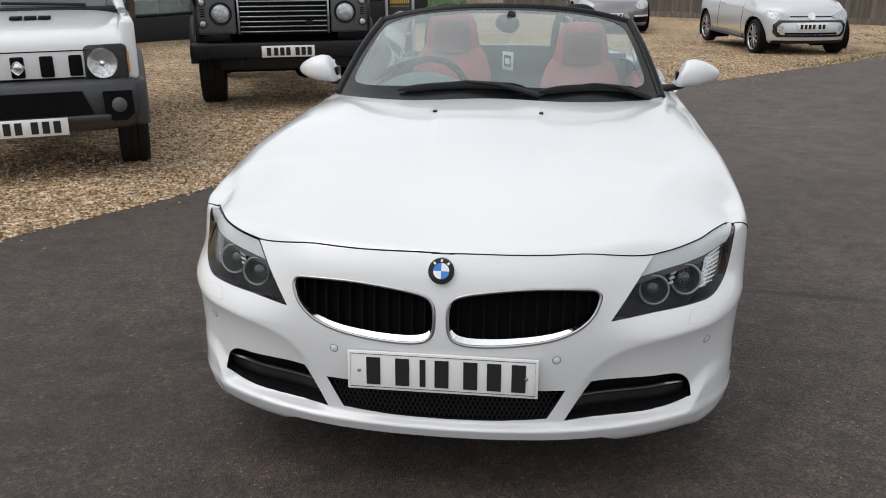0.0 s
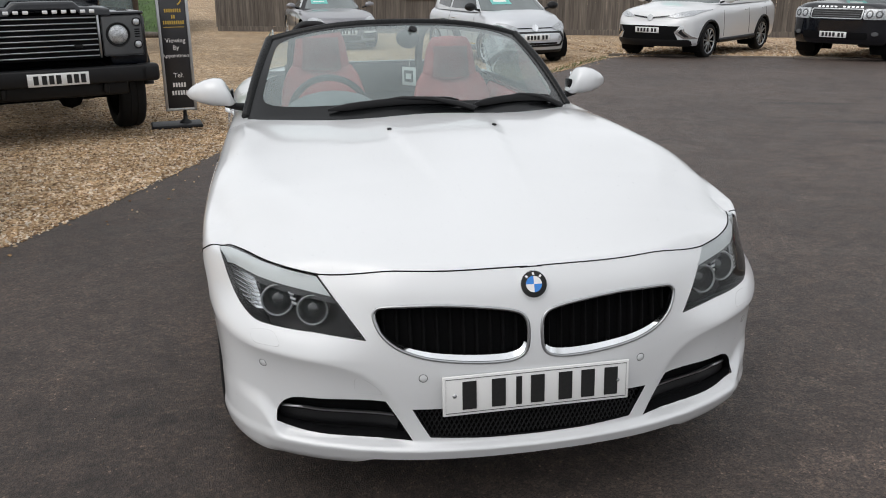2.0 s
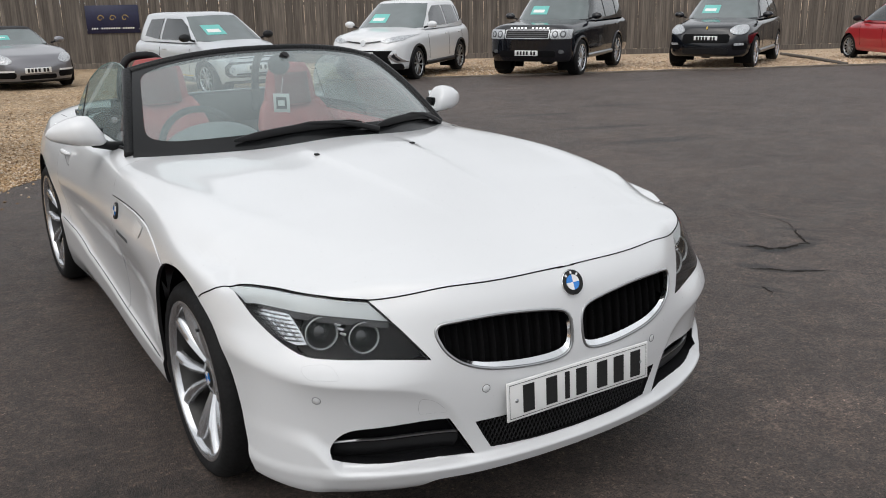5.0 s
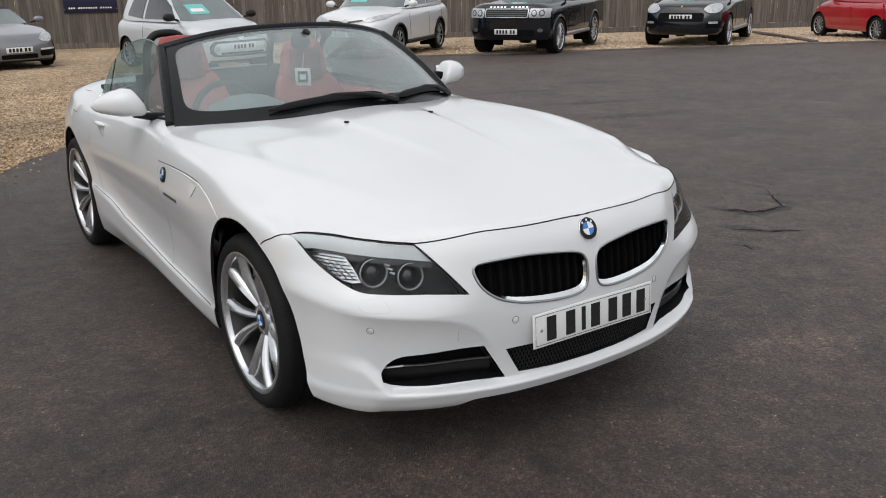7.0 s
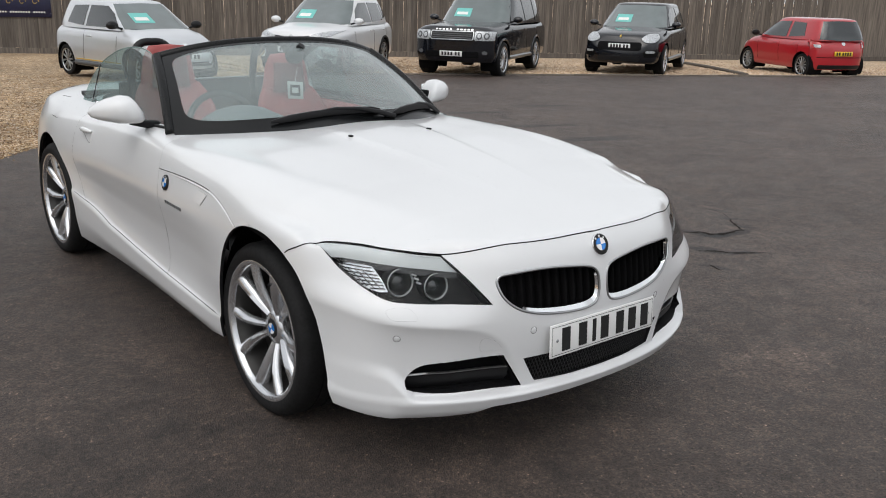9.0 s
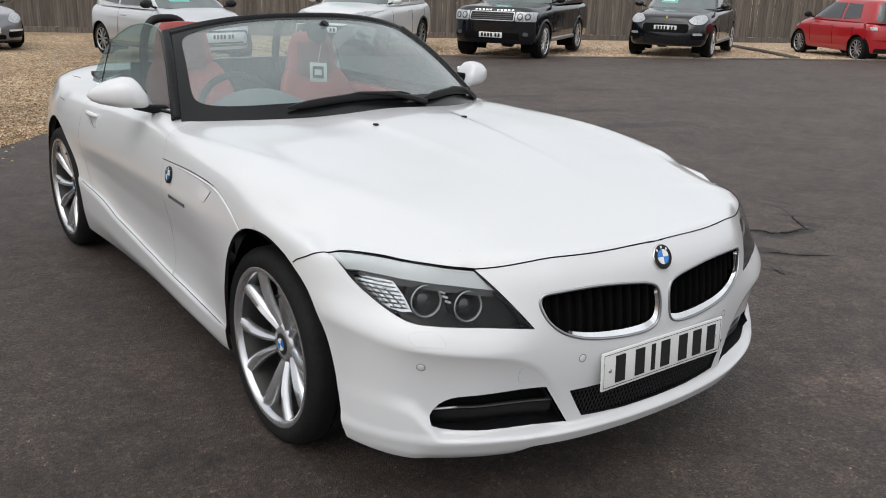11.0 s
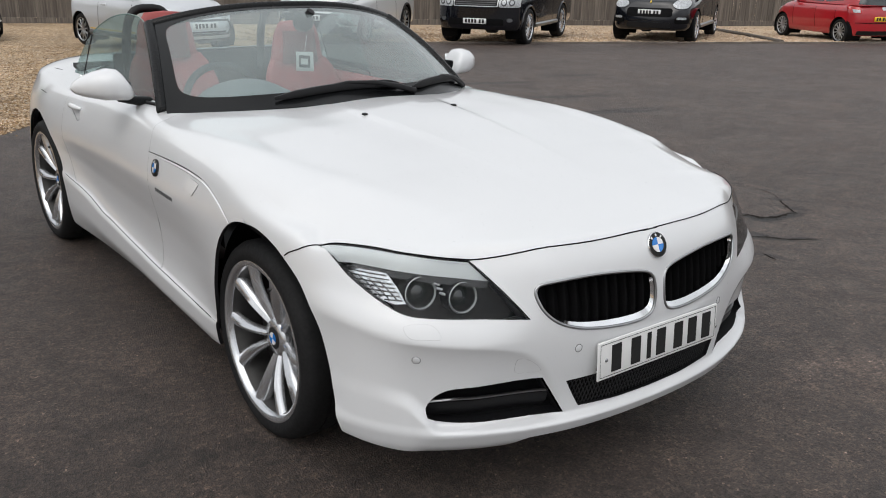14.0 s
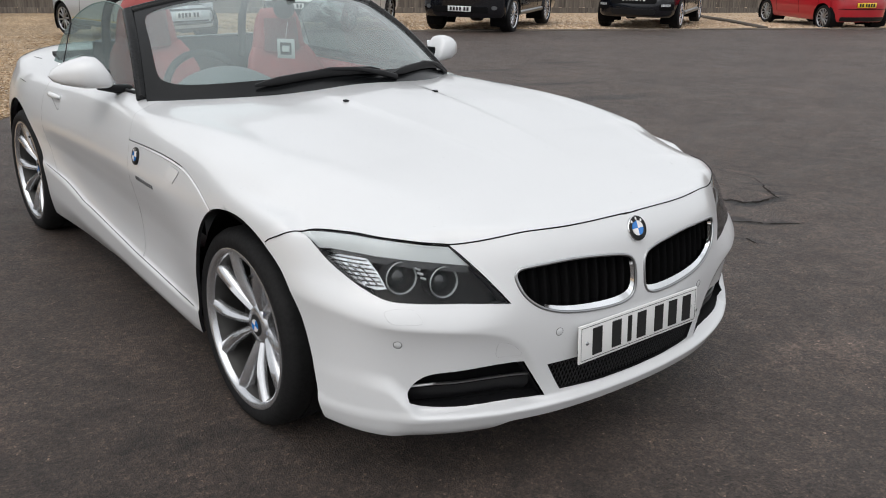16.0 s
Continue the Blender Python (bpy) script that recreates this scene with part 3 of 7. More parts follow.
LEDGE = round_curve([(0.95, 0.565), (0.84, 0.553), (0.80, 0.540), (0.75, 0.525), (0.70, 0.518), (0.65, 0.513), (0.60, 0.508), (0.54, 0.499), (0.49, 0.485), (0.45, 0.464), (0.416, 0.434), (0.394, 0.400), (0.378, 0.370), (0.360, 0.330), (0.335, 0.270)], 4)
ARCH = smooth_curve([(0.14, 0.05), (0.2, 0.03), (0.32, 0.012), (0.45, 0.0), (0.56, 0.0), (0.63, 0.002), (0.68, 0.004), (0.73, 0.011), (0.78, 0.024), (0.85, 0.070)])
DOOR = smooth_curve([(0.14, 0.09), (0.17, 0.045), (0.22, 0.012), (0.264, 0.010), (0.282, 0.030), (0.36, 0.038), (0.46, 0.033), (0.57, 0.014), (0.655, 0.0), (0.68, 0.001), (0.70, 0.004), (0.75, 0.014), (0.80, 0.029), (0.85, 0.050), (0.9, 0.09)])
REAR = smooth_curve([(0.14, 0.12), (0.22, 0.04), (0.3, 0.01), (0.45, 0.0), (0.6, 0.01), (0.7, 0.026), (0.78, 0.055), (0.85, 0.11), (0.9, 0.16), (0.96, 0.22)])
SHOULDER = smooth_curve([(-0.87, 0.735), (-0.6, 0.728), (-0.45, 0.735), (-0.3, 0.735), (-0.1, 0.751), (0.1, 0.771), (0.4, 0.796), (0.8, 0.813), (1.3, 0.828), (2.0, 0.828), (2.5, 0.825), (3.0, 0.81), (3.39, 0.78)])
SPINE = smooth_curve([(-0.87, 0.735), (-0.78, 0.752), (-0.6, 0.790), (-0.3, 0.842), (0.0, 0.882), (0.44, 0.922), (0.8, 0.938), (1.2, 0.935), (2.4, 0.92), (2.9, 0.91), (3.2, 0.89), (3.39, 0.84)])
BOTTOM = smooth_curve([(-0.87, 0.222), (-0.812, 0.221), (-0.788, 0.198), (-0.66, 0.194), (-0.5, 0.205), (-0.3, 0.22), (0.3, 0.2), (0.5, 0.165), (2.1, 0.165), (2.4, 0.2), (2.9, 0.22), (3.39, 0.24)])


def rim_at(s):
    """Plan point and outward normal at arc length s."""
    p = np.array([np.interp(s, RIM_S, RIM[:, i]) for i in (0, 1)])
    a, b = (np.array([np.interp(np.clip(s + e, 0, RIM_S[-1]), RIM_S, RIM[:, i]) for i in (0, 1)]) for e in (-0.03, 0.03))
    t = b - a
    t[1] = np.where((s < 0.03) | (s > RIM_S[-1] - 0.03), 0, t[1])
    t /= np.hypot(*t)
    return p, np.array([t[1], -t[0]])


def below_ledge(x, z):
    """Distance under (or outside) the bumper's wing line; negative above it."""
    best, sign = np.full(np.shape(x), 9.0), np.full(np.shape(x), -1.0)
    for a, b in zip(LEDGE, LEDGE[1:]):
        d = b - a
        t = np.clip(((x - a[0]) * d[0] + (z - a[1]) * d[1]) / (d @ d), 0, 1)
        px, pz = x - a[0] - t * d[0], z - a[1] - t * d[1]
        r = np.hypot(px, pz)
        near = r < best
        best = np.where(near, r, best)
        sign = np.where(near, np.where(d[0] * pz - d[1] * px > 0, 1.0, -1.0), sign)
    return best * sign


def inset(x, y, z):
    """How far the skin stands inside the plan outline at height z."""
    ax = np.abs(x)
    side = step(-0.52, -0.25, y)
    # nose and corners: the corner's shelf leans back above the wing line
    line = np.interp(ax, LEDGE[::-1, 0], LEDGE[::-1, 1])
    c = step(0.37, 0.62, ax) * (y < 1)
    d = NOSE(z) * (1 - c) + SHELF(z - np.maximum(line, 0.508)) * c
    # below the wing line the skin falls back in a crisp edge
    under = below_ledge(ax, z)
    fall = np.where(under > 0, 0.034 * (1 - np.exp(-np.maximum(under, 0) / 0.075)), 0.0)
    d = d + fall * (y < 0.3) * (1 - 0.55 * step(0.71, 0.82, ax))
    # the splitter stands proud under the intakes; its upper edge climbs beyond them
    lip = np.interp(ax, [0.0, 0.40, 0.68, 0.70, 0.745, 0.79, 0.85], [0.252, 0.256, 0.262, 0.285, 0.326, 0.341, 0.346])
    proud = SPLITTER(np.minimum(z - 0.26, 0.02)) * (1 - 0.45 * step(0.700, 0.745, ax)) + 0.009 * step(0.700, 0.742, ax)
    blend = step(0.0, np.interp(ax, [0.68, 0.74], [0.017, 0.055]), z - lip)
    d = proud * (1 - blend) + d * blend
    k = np.exp(-(np.abs(y) / 0.42) ** 2.6) + np.exp(-(np.abs(y - 2.5) / 0.45) ** 2.6)
    k = np.clip(k, 0, 1)
    # the sill's step climbs towards the rear wheel
    climb = np.interp(y, [0.2, 0.975, 1.254, 1.62, 1.84, 2.056, 2.2], [0.010, 0.032, 0.047, 0.080, 0.124, 0.152, 0.175])
    sl = 0.273 + climb
    zz = np.where(z < sl, 0.165 + (z - 0.165) * 0.108 / (sl - 0.165), np.where(z < 0.62, 0.273 + (z - sl) * 0.347 / (0.62 - sl), z))
    flank = ARCH(z) * k + DOOR(zz) * (1 - k)
    r = step(2.2, 3.0, y)
    flank = flank * (1 - r) + REAR(z) * r
    return d * (1 - side) + flank * side


def deck(x, y):
    """Height of bonnet, sills and boot lid."""
    w = np.interp(y, RIM[:, 1], RIM[:, 0]) - 0.06
    w = np.where(y < -0.15, np.interp(y, [-0.87, -0.8, -0.7, -0.5, -0.35, -0.25, -0.15], [0.25, 0.42, 0.60, 0.74, 0.773, 0.800, 0.8315]), w)
    w = w + 0.0557 * step(-0.3, 0.3, y) * (1 - 0.6 * step(1.4, 2.0, y))
    q = np.clip(np.abs(x) / np.maximum(w, 0.05), 0, np.interp(y, [-0.46, -0.28], [1.15, 1.0]))
    top, low = SPINE(y) + np.interp(y, [-0.5, -0.2, 0.3, 0.9, 1.3], [0, -0.0165, -0.0289, -0.0371, 0]) * step(0.0, 0.66, np.abs(x)), SHOULDER(y)
    power = 3.34 - 1.28 * step(-0.35, 0.45, y) * (1 - step(1.2, 1.8, y)) + 5.3 * step(-0.55, -0.10, y) - 3.0 * step(1.0, 1.5, y)
    z = top - (top - low) * q ** power
    # bonnet: a plateau that ends before the screen, two creases towards the badge, ridges over the wings
    z = z - 0.0015 * step(0.22, 0.46, y) * (1 - step(0.75, 1.0, y)) * (1 - step(0.34, 0.50, np.abs(x)))
    crease = np.interp(y, [-0.6, 0.42], [0.10, 0.215])
    z = z - 0.0060 * step(-0.50, 0.20, y) * (1 - step(0.36, 0.62, y)) * step(crease - 0.010, crease + 0.010, np.abs(x)) * (1 - step(crease + 0.03, crease + 0.24, np.abs(x)))
    hollow = step(0.2, 0.6, y) * (1 - step(0.95, 1.15, y))
    z = z - 0.001 * hollow * np.exp(-((np.abs(x) - 0.52) / 0.09) ** 2)
    z = z + 0.019 * np.exp(-((y - 0.02) / np.where(y < 0.02, 0.30, 0.40)) ** 2) * np.exp(-((np.abs(x) - 0.82) / 0.11) ** 2)
    z = z + 0.007 * np.exp(-((y + 0.24) / 0.17) ** 2) * np.exp(-((np.abs(x) - 0.80) / 0.09) ** 2)
    ridge = np.interp(y, [-0.65, 0.0, 0.9], [0.468, 0.702, 0.831])
    z = z + 0.0060 * step(-0.62, -0.1, y) * (1 - step(0.7, 1.3, y)) * np.exp(-((np.abs(x) - ridge) / np.where(np.abs(x) < ridge, 0.051, 0.05)) ** 2)
    return z


def skin_grid(nu=240, low=86, high=60):
    """Points of the half skin: rows run along the outline, columns from the sill over the shoulder to the middle."""
    front = int(nu * 0.5)
    s = np.concatenate([np.linspace(0, 1.30, front, endpoint=False), np.linspace(1.30, RIM_S[-1], nu - front)])
    levels = np.concatenate([np.linspace(0, 0.62, int(low * 0.8), endpoint=False), np.linspace(0.62, 1, low - int(low * 0.8))])
    p, n = rim_at(s)
    out = np.zeros((nu, low + high, 3))
    ys = np.interp(p[1], [-0.87, 0.5, 2.9, 3.39], [-0.15, 0.5, 2.9, 3.1])
    for i in range(nu):
        x, y = p[:, i]
        z1 = SHOULDER(y)
        z = BOTTOM(y) + (z1 - BOTTOM(y)) * levels
        d = inset(np.full(low, x), np.full(low, y), z)
        out[i, :low] = np.stack([x - n[0, i] * d, y - n[1, i] * d, z], 1)
        e = out[i, low - 1, :2]
        f = (np.arange(1, high + 1) / high) ** 1.25
        g = e[None] * (1 - f[:, None]) + np.array([0, ys[i]])[None] * f[:, None]
        out[i, low:, :2] = g
        out[i, low:, 2] = deck(g[:, 0], g[:, 1])
    out[0, :, 0] = out[-1, :, 0] = 0
    # round the shoulder off
    for _ in range(6):
        m = out.copy()
        k = np.exp(-((np.arange(low + high) - low) / 6.0) ** 2)[None, :, None] * 0.5
        m[:, 1:-1] = out[:, 1:-1] * (1 - k[:, 1:-1]) + k[:, 1:-1] * 0.5 * (out[:, :-2] + out[:, 2:])
        out = m
    return out


# ---- the white roadster ----
HEADLAMP = [(0.838, 0.757), (0.60, 0.757), (0.590, 0.757), (0.556, 0.714), (0.521, 0.668), (0.481, 0.614), (0.447, 0.567)] + \
    round_curve([(0.510, 0.573), (0.570, 0.577), (0.625, 0.579), (0.684, 0.583), (0.726, 0.588), (0.756, 0.606), (0.779, 0.630), (0.800, 0.664), (0.812, 0.695), (0.820, 0.716)], 3).tolist()
LAMP_FOOT = HEADLAMP[3:]
KIDNEY = round_curve([(0.018, 0.575), (0.026, 0.618), (0.060, 0.638), (0.150, 0.652), (0.262, 0.660), (0.385, 0.656), (0.416, 0.645), (0.420, 0.622),
                      (0.402, 0.582), (0.362, 0.547), (0.300, 0.523), (0.220, 0.509), (0.130, 0.502), (0.060, 0.505), (0.026, 0.525)], 5, True).tolist()
FOG = round_curve([(0.690, 0.302), (0.688, 0.325), (0.676, 0.352), (0.655, 0.372), (0.625, 0.382), (0.560, 0.386), (0.480, 0.389), (0.402, 0.391)], 3).tolist() + \
    [(0.368, 0.335), (0.334, 0.275)] + round_curve([(0.423, 0.273), (0.531, 0.276), (0.621, 0.281), (0.665, 0.288)], 3).tolist()
LOWGRILLE = [(-0.02, 0.372), (0.333, 0.370), (0.312, 0.330), (0.286, 0.284), (0.15, 0.276), (-0.02, 0.274)]
BONNET_FRONT = round_curve([(-0.02, -0.790), (0.16, -0.784), (0.30, -0.766), (0.43, -0.727), (0.556, -0.660), (0.641, -0.604), (0.706, -0.532), (0.757, -0.442), (0.796, -0.362), (0.820, -0.340), (0.843, -0.332), (0.862, -0.307), (0.874, -0.278), (0.884, -0.243), (0.91, -0.20)], 4)
BONNET_SIDE = round_curve([(0.075, 0.680), (0.146, 0.714), (0.20, 0.736), (0.287, 0.760), (0.367, 0.770), (0.52, 0.774), (0.686, 0.771), (0.875, 0.763)], 5)
FRONT_ARCH = round_curve([(0.292, 0.10), (0.292, 0.30), (0.258, 0.46), (0.185, 0.605), (0.083, 0.690), (-0.05, 0.714), (-0.15, 0.704), (-0.240, 0.672), (-0.308, 0.620), (-0.372, 0.525), (-0.407, 0.42), (-0.450, 0.22), (-0.46, 0.10)], 4)
REAR_ARCH = [(2.5 + 0.372 * math.cos(a), 0.325 + 0.372 * math.sin(a)) for a in np.linspace(math.pi * 1.15, -math.pi * 0.15, 36)]
SILL = [(0.20, 0.283), (0.975, 0.305), (1.254, 0.320), (1.62, 0.353), (1.84, 0.397), (2.056, 0.425), (2.20, 0.448)]
DOOR_LINE = round_curve([(0.872, 0.302), (0.868, 0.45), (0.872, 0.764), (0.93, 0.90)], 4).tolist() + [(1.98, 0.90)] + round_curve([(2.03, 0.80), (2.05, 0.62), (2.03, 0.50), (2.0, 0.435), (1.96, 0.414)], 4).tolist() + [(1.84, 0.397), (1.62, 0.353), (1.45, 0.337), (1.254, 0.320), (0.975, 0.305)]
COCKPIT = round_curve([(-0.05, 0.62), (0.20, 0.635), (0.42, 0.70), (0.60, 0.86), (0.685, 1.04), (0.715, 1.25), (0.710, 1.70), (0.675, 2.10), (0.60, 2.32), (0.40, 2.42), (-0.05, 2.44)], 4)
PAINT_LABEL = "glossy white painted panel"

roadster = thing("roadster", pose(0, 0, 0), "white open two-seat roadster with red seats and silver alloy wheels", "car")


def hero_half():
    g = skin_grid()
    b = bmesh.new()
    r, c = g.shape[:2]
    vs = [[b.verts.new(g[i, j]) for j in range(c)] for i in range(r)]
    for i in range(r - 1):
        for j in range(c - 1):
            b.faces.new((vs[i][j], vs[i][j + 1], vs[i + 1][j + 1], vs[i + 1][j]))
    bmesh.ops.remove_doubles(b, verts=b.verts, dist=1e-5)
    b.normal_update()
    up = sum(f.normal.z * f.calc_area() for f in b.faces)
    if up < 0:
        bmesh.ops.reverse_faces(b, faces=b.faces)
        b.normal_update()
    return b


half = hero_half()
front = lambda m, n: m.y < -0.15 and m.z < 0.76
flank = lambda m, n: m.x > 0.5
slice_along(half, HEADLAMP, "xz", front)
slice_along(half, KIDNEY, "xz", front)
slice_along(half, FOG, "xz", front)
slice_along(half, LOWGRILLE, "xz", front)
slice_along(half, BONNET_FRONT, "xy", lambda m, n: m.z > 0.6, False)
slice_along(half, BONNET_SIDE, "yz", flank, False)
slice_along(half, FRONT_ARCH, "yz", flank, False)
slice_along(half, REAR_ARCH, "yz", flank, False)
slice_along(half, SILL, "yz", flank, False)
slice_along(half, DOOR_LINE, "yz", flank)
slice_along(half, COCKPIT, "xy", lambda m, n: m.z > 0.7, False)
half.normal_update()
half.verts.index_update()
HOOD_POLY = BONNET_FRONT.tolist() + [(0.95, 1.2), (-0.02, 1.2)]
SIDE_POLY = BONNET_SIDE.tolist() + [(1.20, 0.765), (1.2, 1.2), (-0.6, 1.2), (-0.6, 0.5)]
ARCH1, ARCH2 = FRONT_ARCH.tolist(), REAR_ARCH
COCK = COCKPIT.tolist()
zones = {}
for f in half.faces:
    m = f.calc_center_median()
    if m.x > 0.45 and m.z < 0.75 and (inside(ARCH1, m.y, m.z) or inside(ARCH2, m.y, m.z)):
        z = "gone"
    elif m.z > 0.7 and inside(COCK, m.x, m.y):
        z = "gone"
    elif m.y < -0.15 and m.z < 0.76 and inside(HEADLAMP, m.x, m.z) and not inside(HOOD_POLY, m.x, m.y):
        z = "lamp"
    elif m.y < -0.4 and inside(KIDNEY, m.x, m.z):
        z = "kidney"
    elif m.y < -0.4 and inside(FOG, m.x, m.z):
        z = "fog"
    elif m.y < -0.4 and inside(LOWGRILLE, m.x, m.z):
        z = "low"
    elif m.x > 0.5 and inside(DOOR_LINE, m.y, m.z):
        z = "door"
    elif m.y < 1.15 and m.z > 0.6 and inside(HOOD_POLY, m.x, m.y) and (m.y < -0.1 or m.x < 0.7 or inside(SIDE_POLY, m.y, m.z)):
        z = "bonnet"
    elif m.y < 0:
        z = "bumper"
    elif m.x > 0.5 and inside(DOOR_LINE, m.y, m.z):
        z = "door"
    elif m.y < 0.9 and m.z > np.interp(m.y, *zip(*SILL)):
        z = "wing"
    elif m.y < 2.3 and m.z < np.interp(m.y, *zip(*SILL)):
        z = "sill"
    else:
        z = "quarter"
    zones.setdefault(z, []).append(f)
# slivers along the cut lines join the panel that they border most
home = {f: z for z, fs in zones.items() for f in fs}
for _ in range(3):
    moves = {}
    for f, z in home.items():
        if f.calc_area() > 4e-5 or z == "gone":
            continue
        share = {}
        for e in f.edges:
            for o in e.link_faces:
                if o is not f:
                    share[home[o]] = share.get(home[o], 0) + e.calc_length()
        best = max(share, key=share.get) if share else z
        if best not in (z, "gone") and share.get(z, 0) < 0.4 * share[best]:
            moves[f] = best
    home.update(moves)
zones = {}
for f, z in home.items():
    zones.setdefault(z, []).append(f)


def askew(y):
    return 0.005 + 0.009 * min(max(y + 0.6, 0.0), 1.5) + 0.010 * max(y - 0.9, 0.0)


def lean(bm):
    """The body stands a touch askew to the axis that the plan is drawn on."""
    for v in bm.verts:
        v.co.x += askew(v.co.y)
    return bm


def panel(zone, name, material=None, split=False, label=""):
    """A body panel from its zone: one over both halves, or a pair."""
    if split:
        for side in (1, -1):
            b = flange(take(half, zones[zone]))
            if side < 0:
                for v in b.verts:
                    v.co.x = -v.co.x
                bmesh.ops.reverse_faces(b, faces=b.faces)
            part(name, lean(b), [material or WHITE, PLASTIC], roadster, label)
    else:
        part(name, lean(flange(mirrored(take(half, zones[zone])))), [material or WHITE, PLASTIC], roadster, label)


panel("bonnet", "bonnet", label="long white bonnet with soft creases")
panel("bumper", "front_bumper")
panel("door", "door", split=True)
panel("wing", "wing_panel", split=True)
panel("sill", "sill", split=True)
panel("quarter", "rear_body")

# dark shell under the panels
g = skin_grid(80, 30, 14)
n = np.cross(np.gradient(g, axis=0), np.gradient(g, axis=1))
n /= np.linalg.norm(n, axis=-1, keepdims=True) + 1e-9
mid = g - np.array([0, 1.2, 0.4])
n *= np.sign((n * mid).sum(-1))[..., None]
n[0, :, 0] = n[-1, :, 0] = 0
inner = sheet(g - n * 0.045)
kill = [f for f in inner.faces if (lambda m: (m.z > 0.6 and m.y > 0.66 and inside([(-0.1, 0.75), (0.5, 0.85), (0.68, 1.1), (0.68, 2.3), (0.5, 2.38), (-0.1, 2.4)], m.x, m.y)) or
        (0.42 < m.x and 0.54 < m.z < 0.78 and m.y < -0.22) or
        (m.x > 0.3 and m.z < 0.68 and (math.hypot(m.y + 0.06, m.z - 0.32) < 0.44 or math.hypot(m.y - 2.5, m.z - 0.32) < 0.43)))(f.calc_center_median())]
bmesh.ops.delete(inner, geom=kill, context="FACES")
part("inner_body", lean(mirrored(inner)), DARK, roadster, "matt black inner structure")

# wheel-arch liners and floor pan
for side in (1, -1):
    for y, r in ((-0.05, 0.40), (2.5, 0.39)):
        pts = [(r * math.cos(a), 0.0, r * math.sin(a)) for a in np.linspace(-0.35, math.pi + 0.35, 24)]
        rows = np.array([[(askew(y) + side * (x if x < 0.6 else 0.825 - 0.05 * float(step(-0.30, -0.40, y + p[0]))), y + p[0], 0.32 + p[2]) for p in pts] for x in (0.80, 0.52)])
        b = sheet(rows)
        part("wheel_arch_liner", b, DARK, roadster)
part("floor_pan", box((1.30, 3.6, 0.05), (0, 1.2, 0.22), 0.01), DARK, roadster)


# ---- wheels ----
def tyre_profile(r, w, low=0.735):
    rim = r * low
    return [(rim - 0.012, -w * 0.40), (rim, -w * 0.47), (rim + (r - rim) * 0.45, -w * 0.5), (r - 0.022, -w * 0.475), (r - 0.008, -w * 0.42), (r, -w * 0.34),
            (r + 0.001, -w * 0.14), (r - 0.006, -w * 0.135), (r - 0.006, -w * 0.115), (r + 0.001, -w * 0.11), (r + 0.001, w * 0.11), (r - 0.006, w * 0.115), (r - 0.006, w * 0.135),
            (r + 0.001, w * 0.14), (r, w * 0.34), (r - 0.008, w * 0.42), (r - 0.022, w * 0.475), (rim + (r - rim) * 0.45, w * 0.5), (rim, w * 0.47), (rim - 0.012, w * 0.40)]


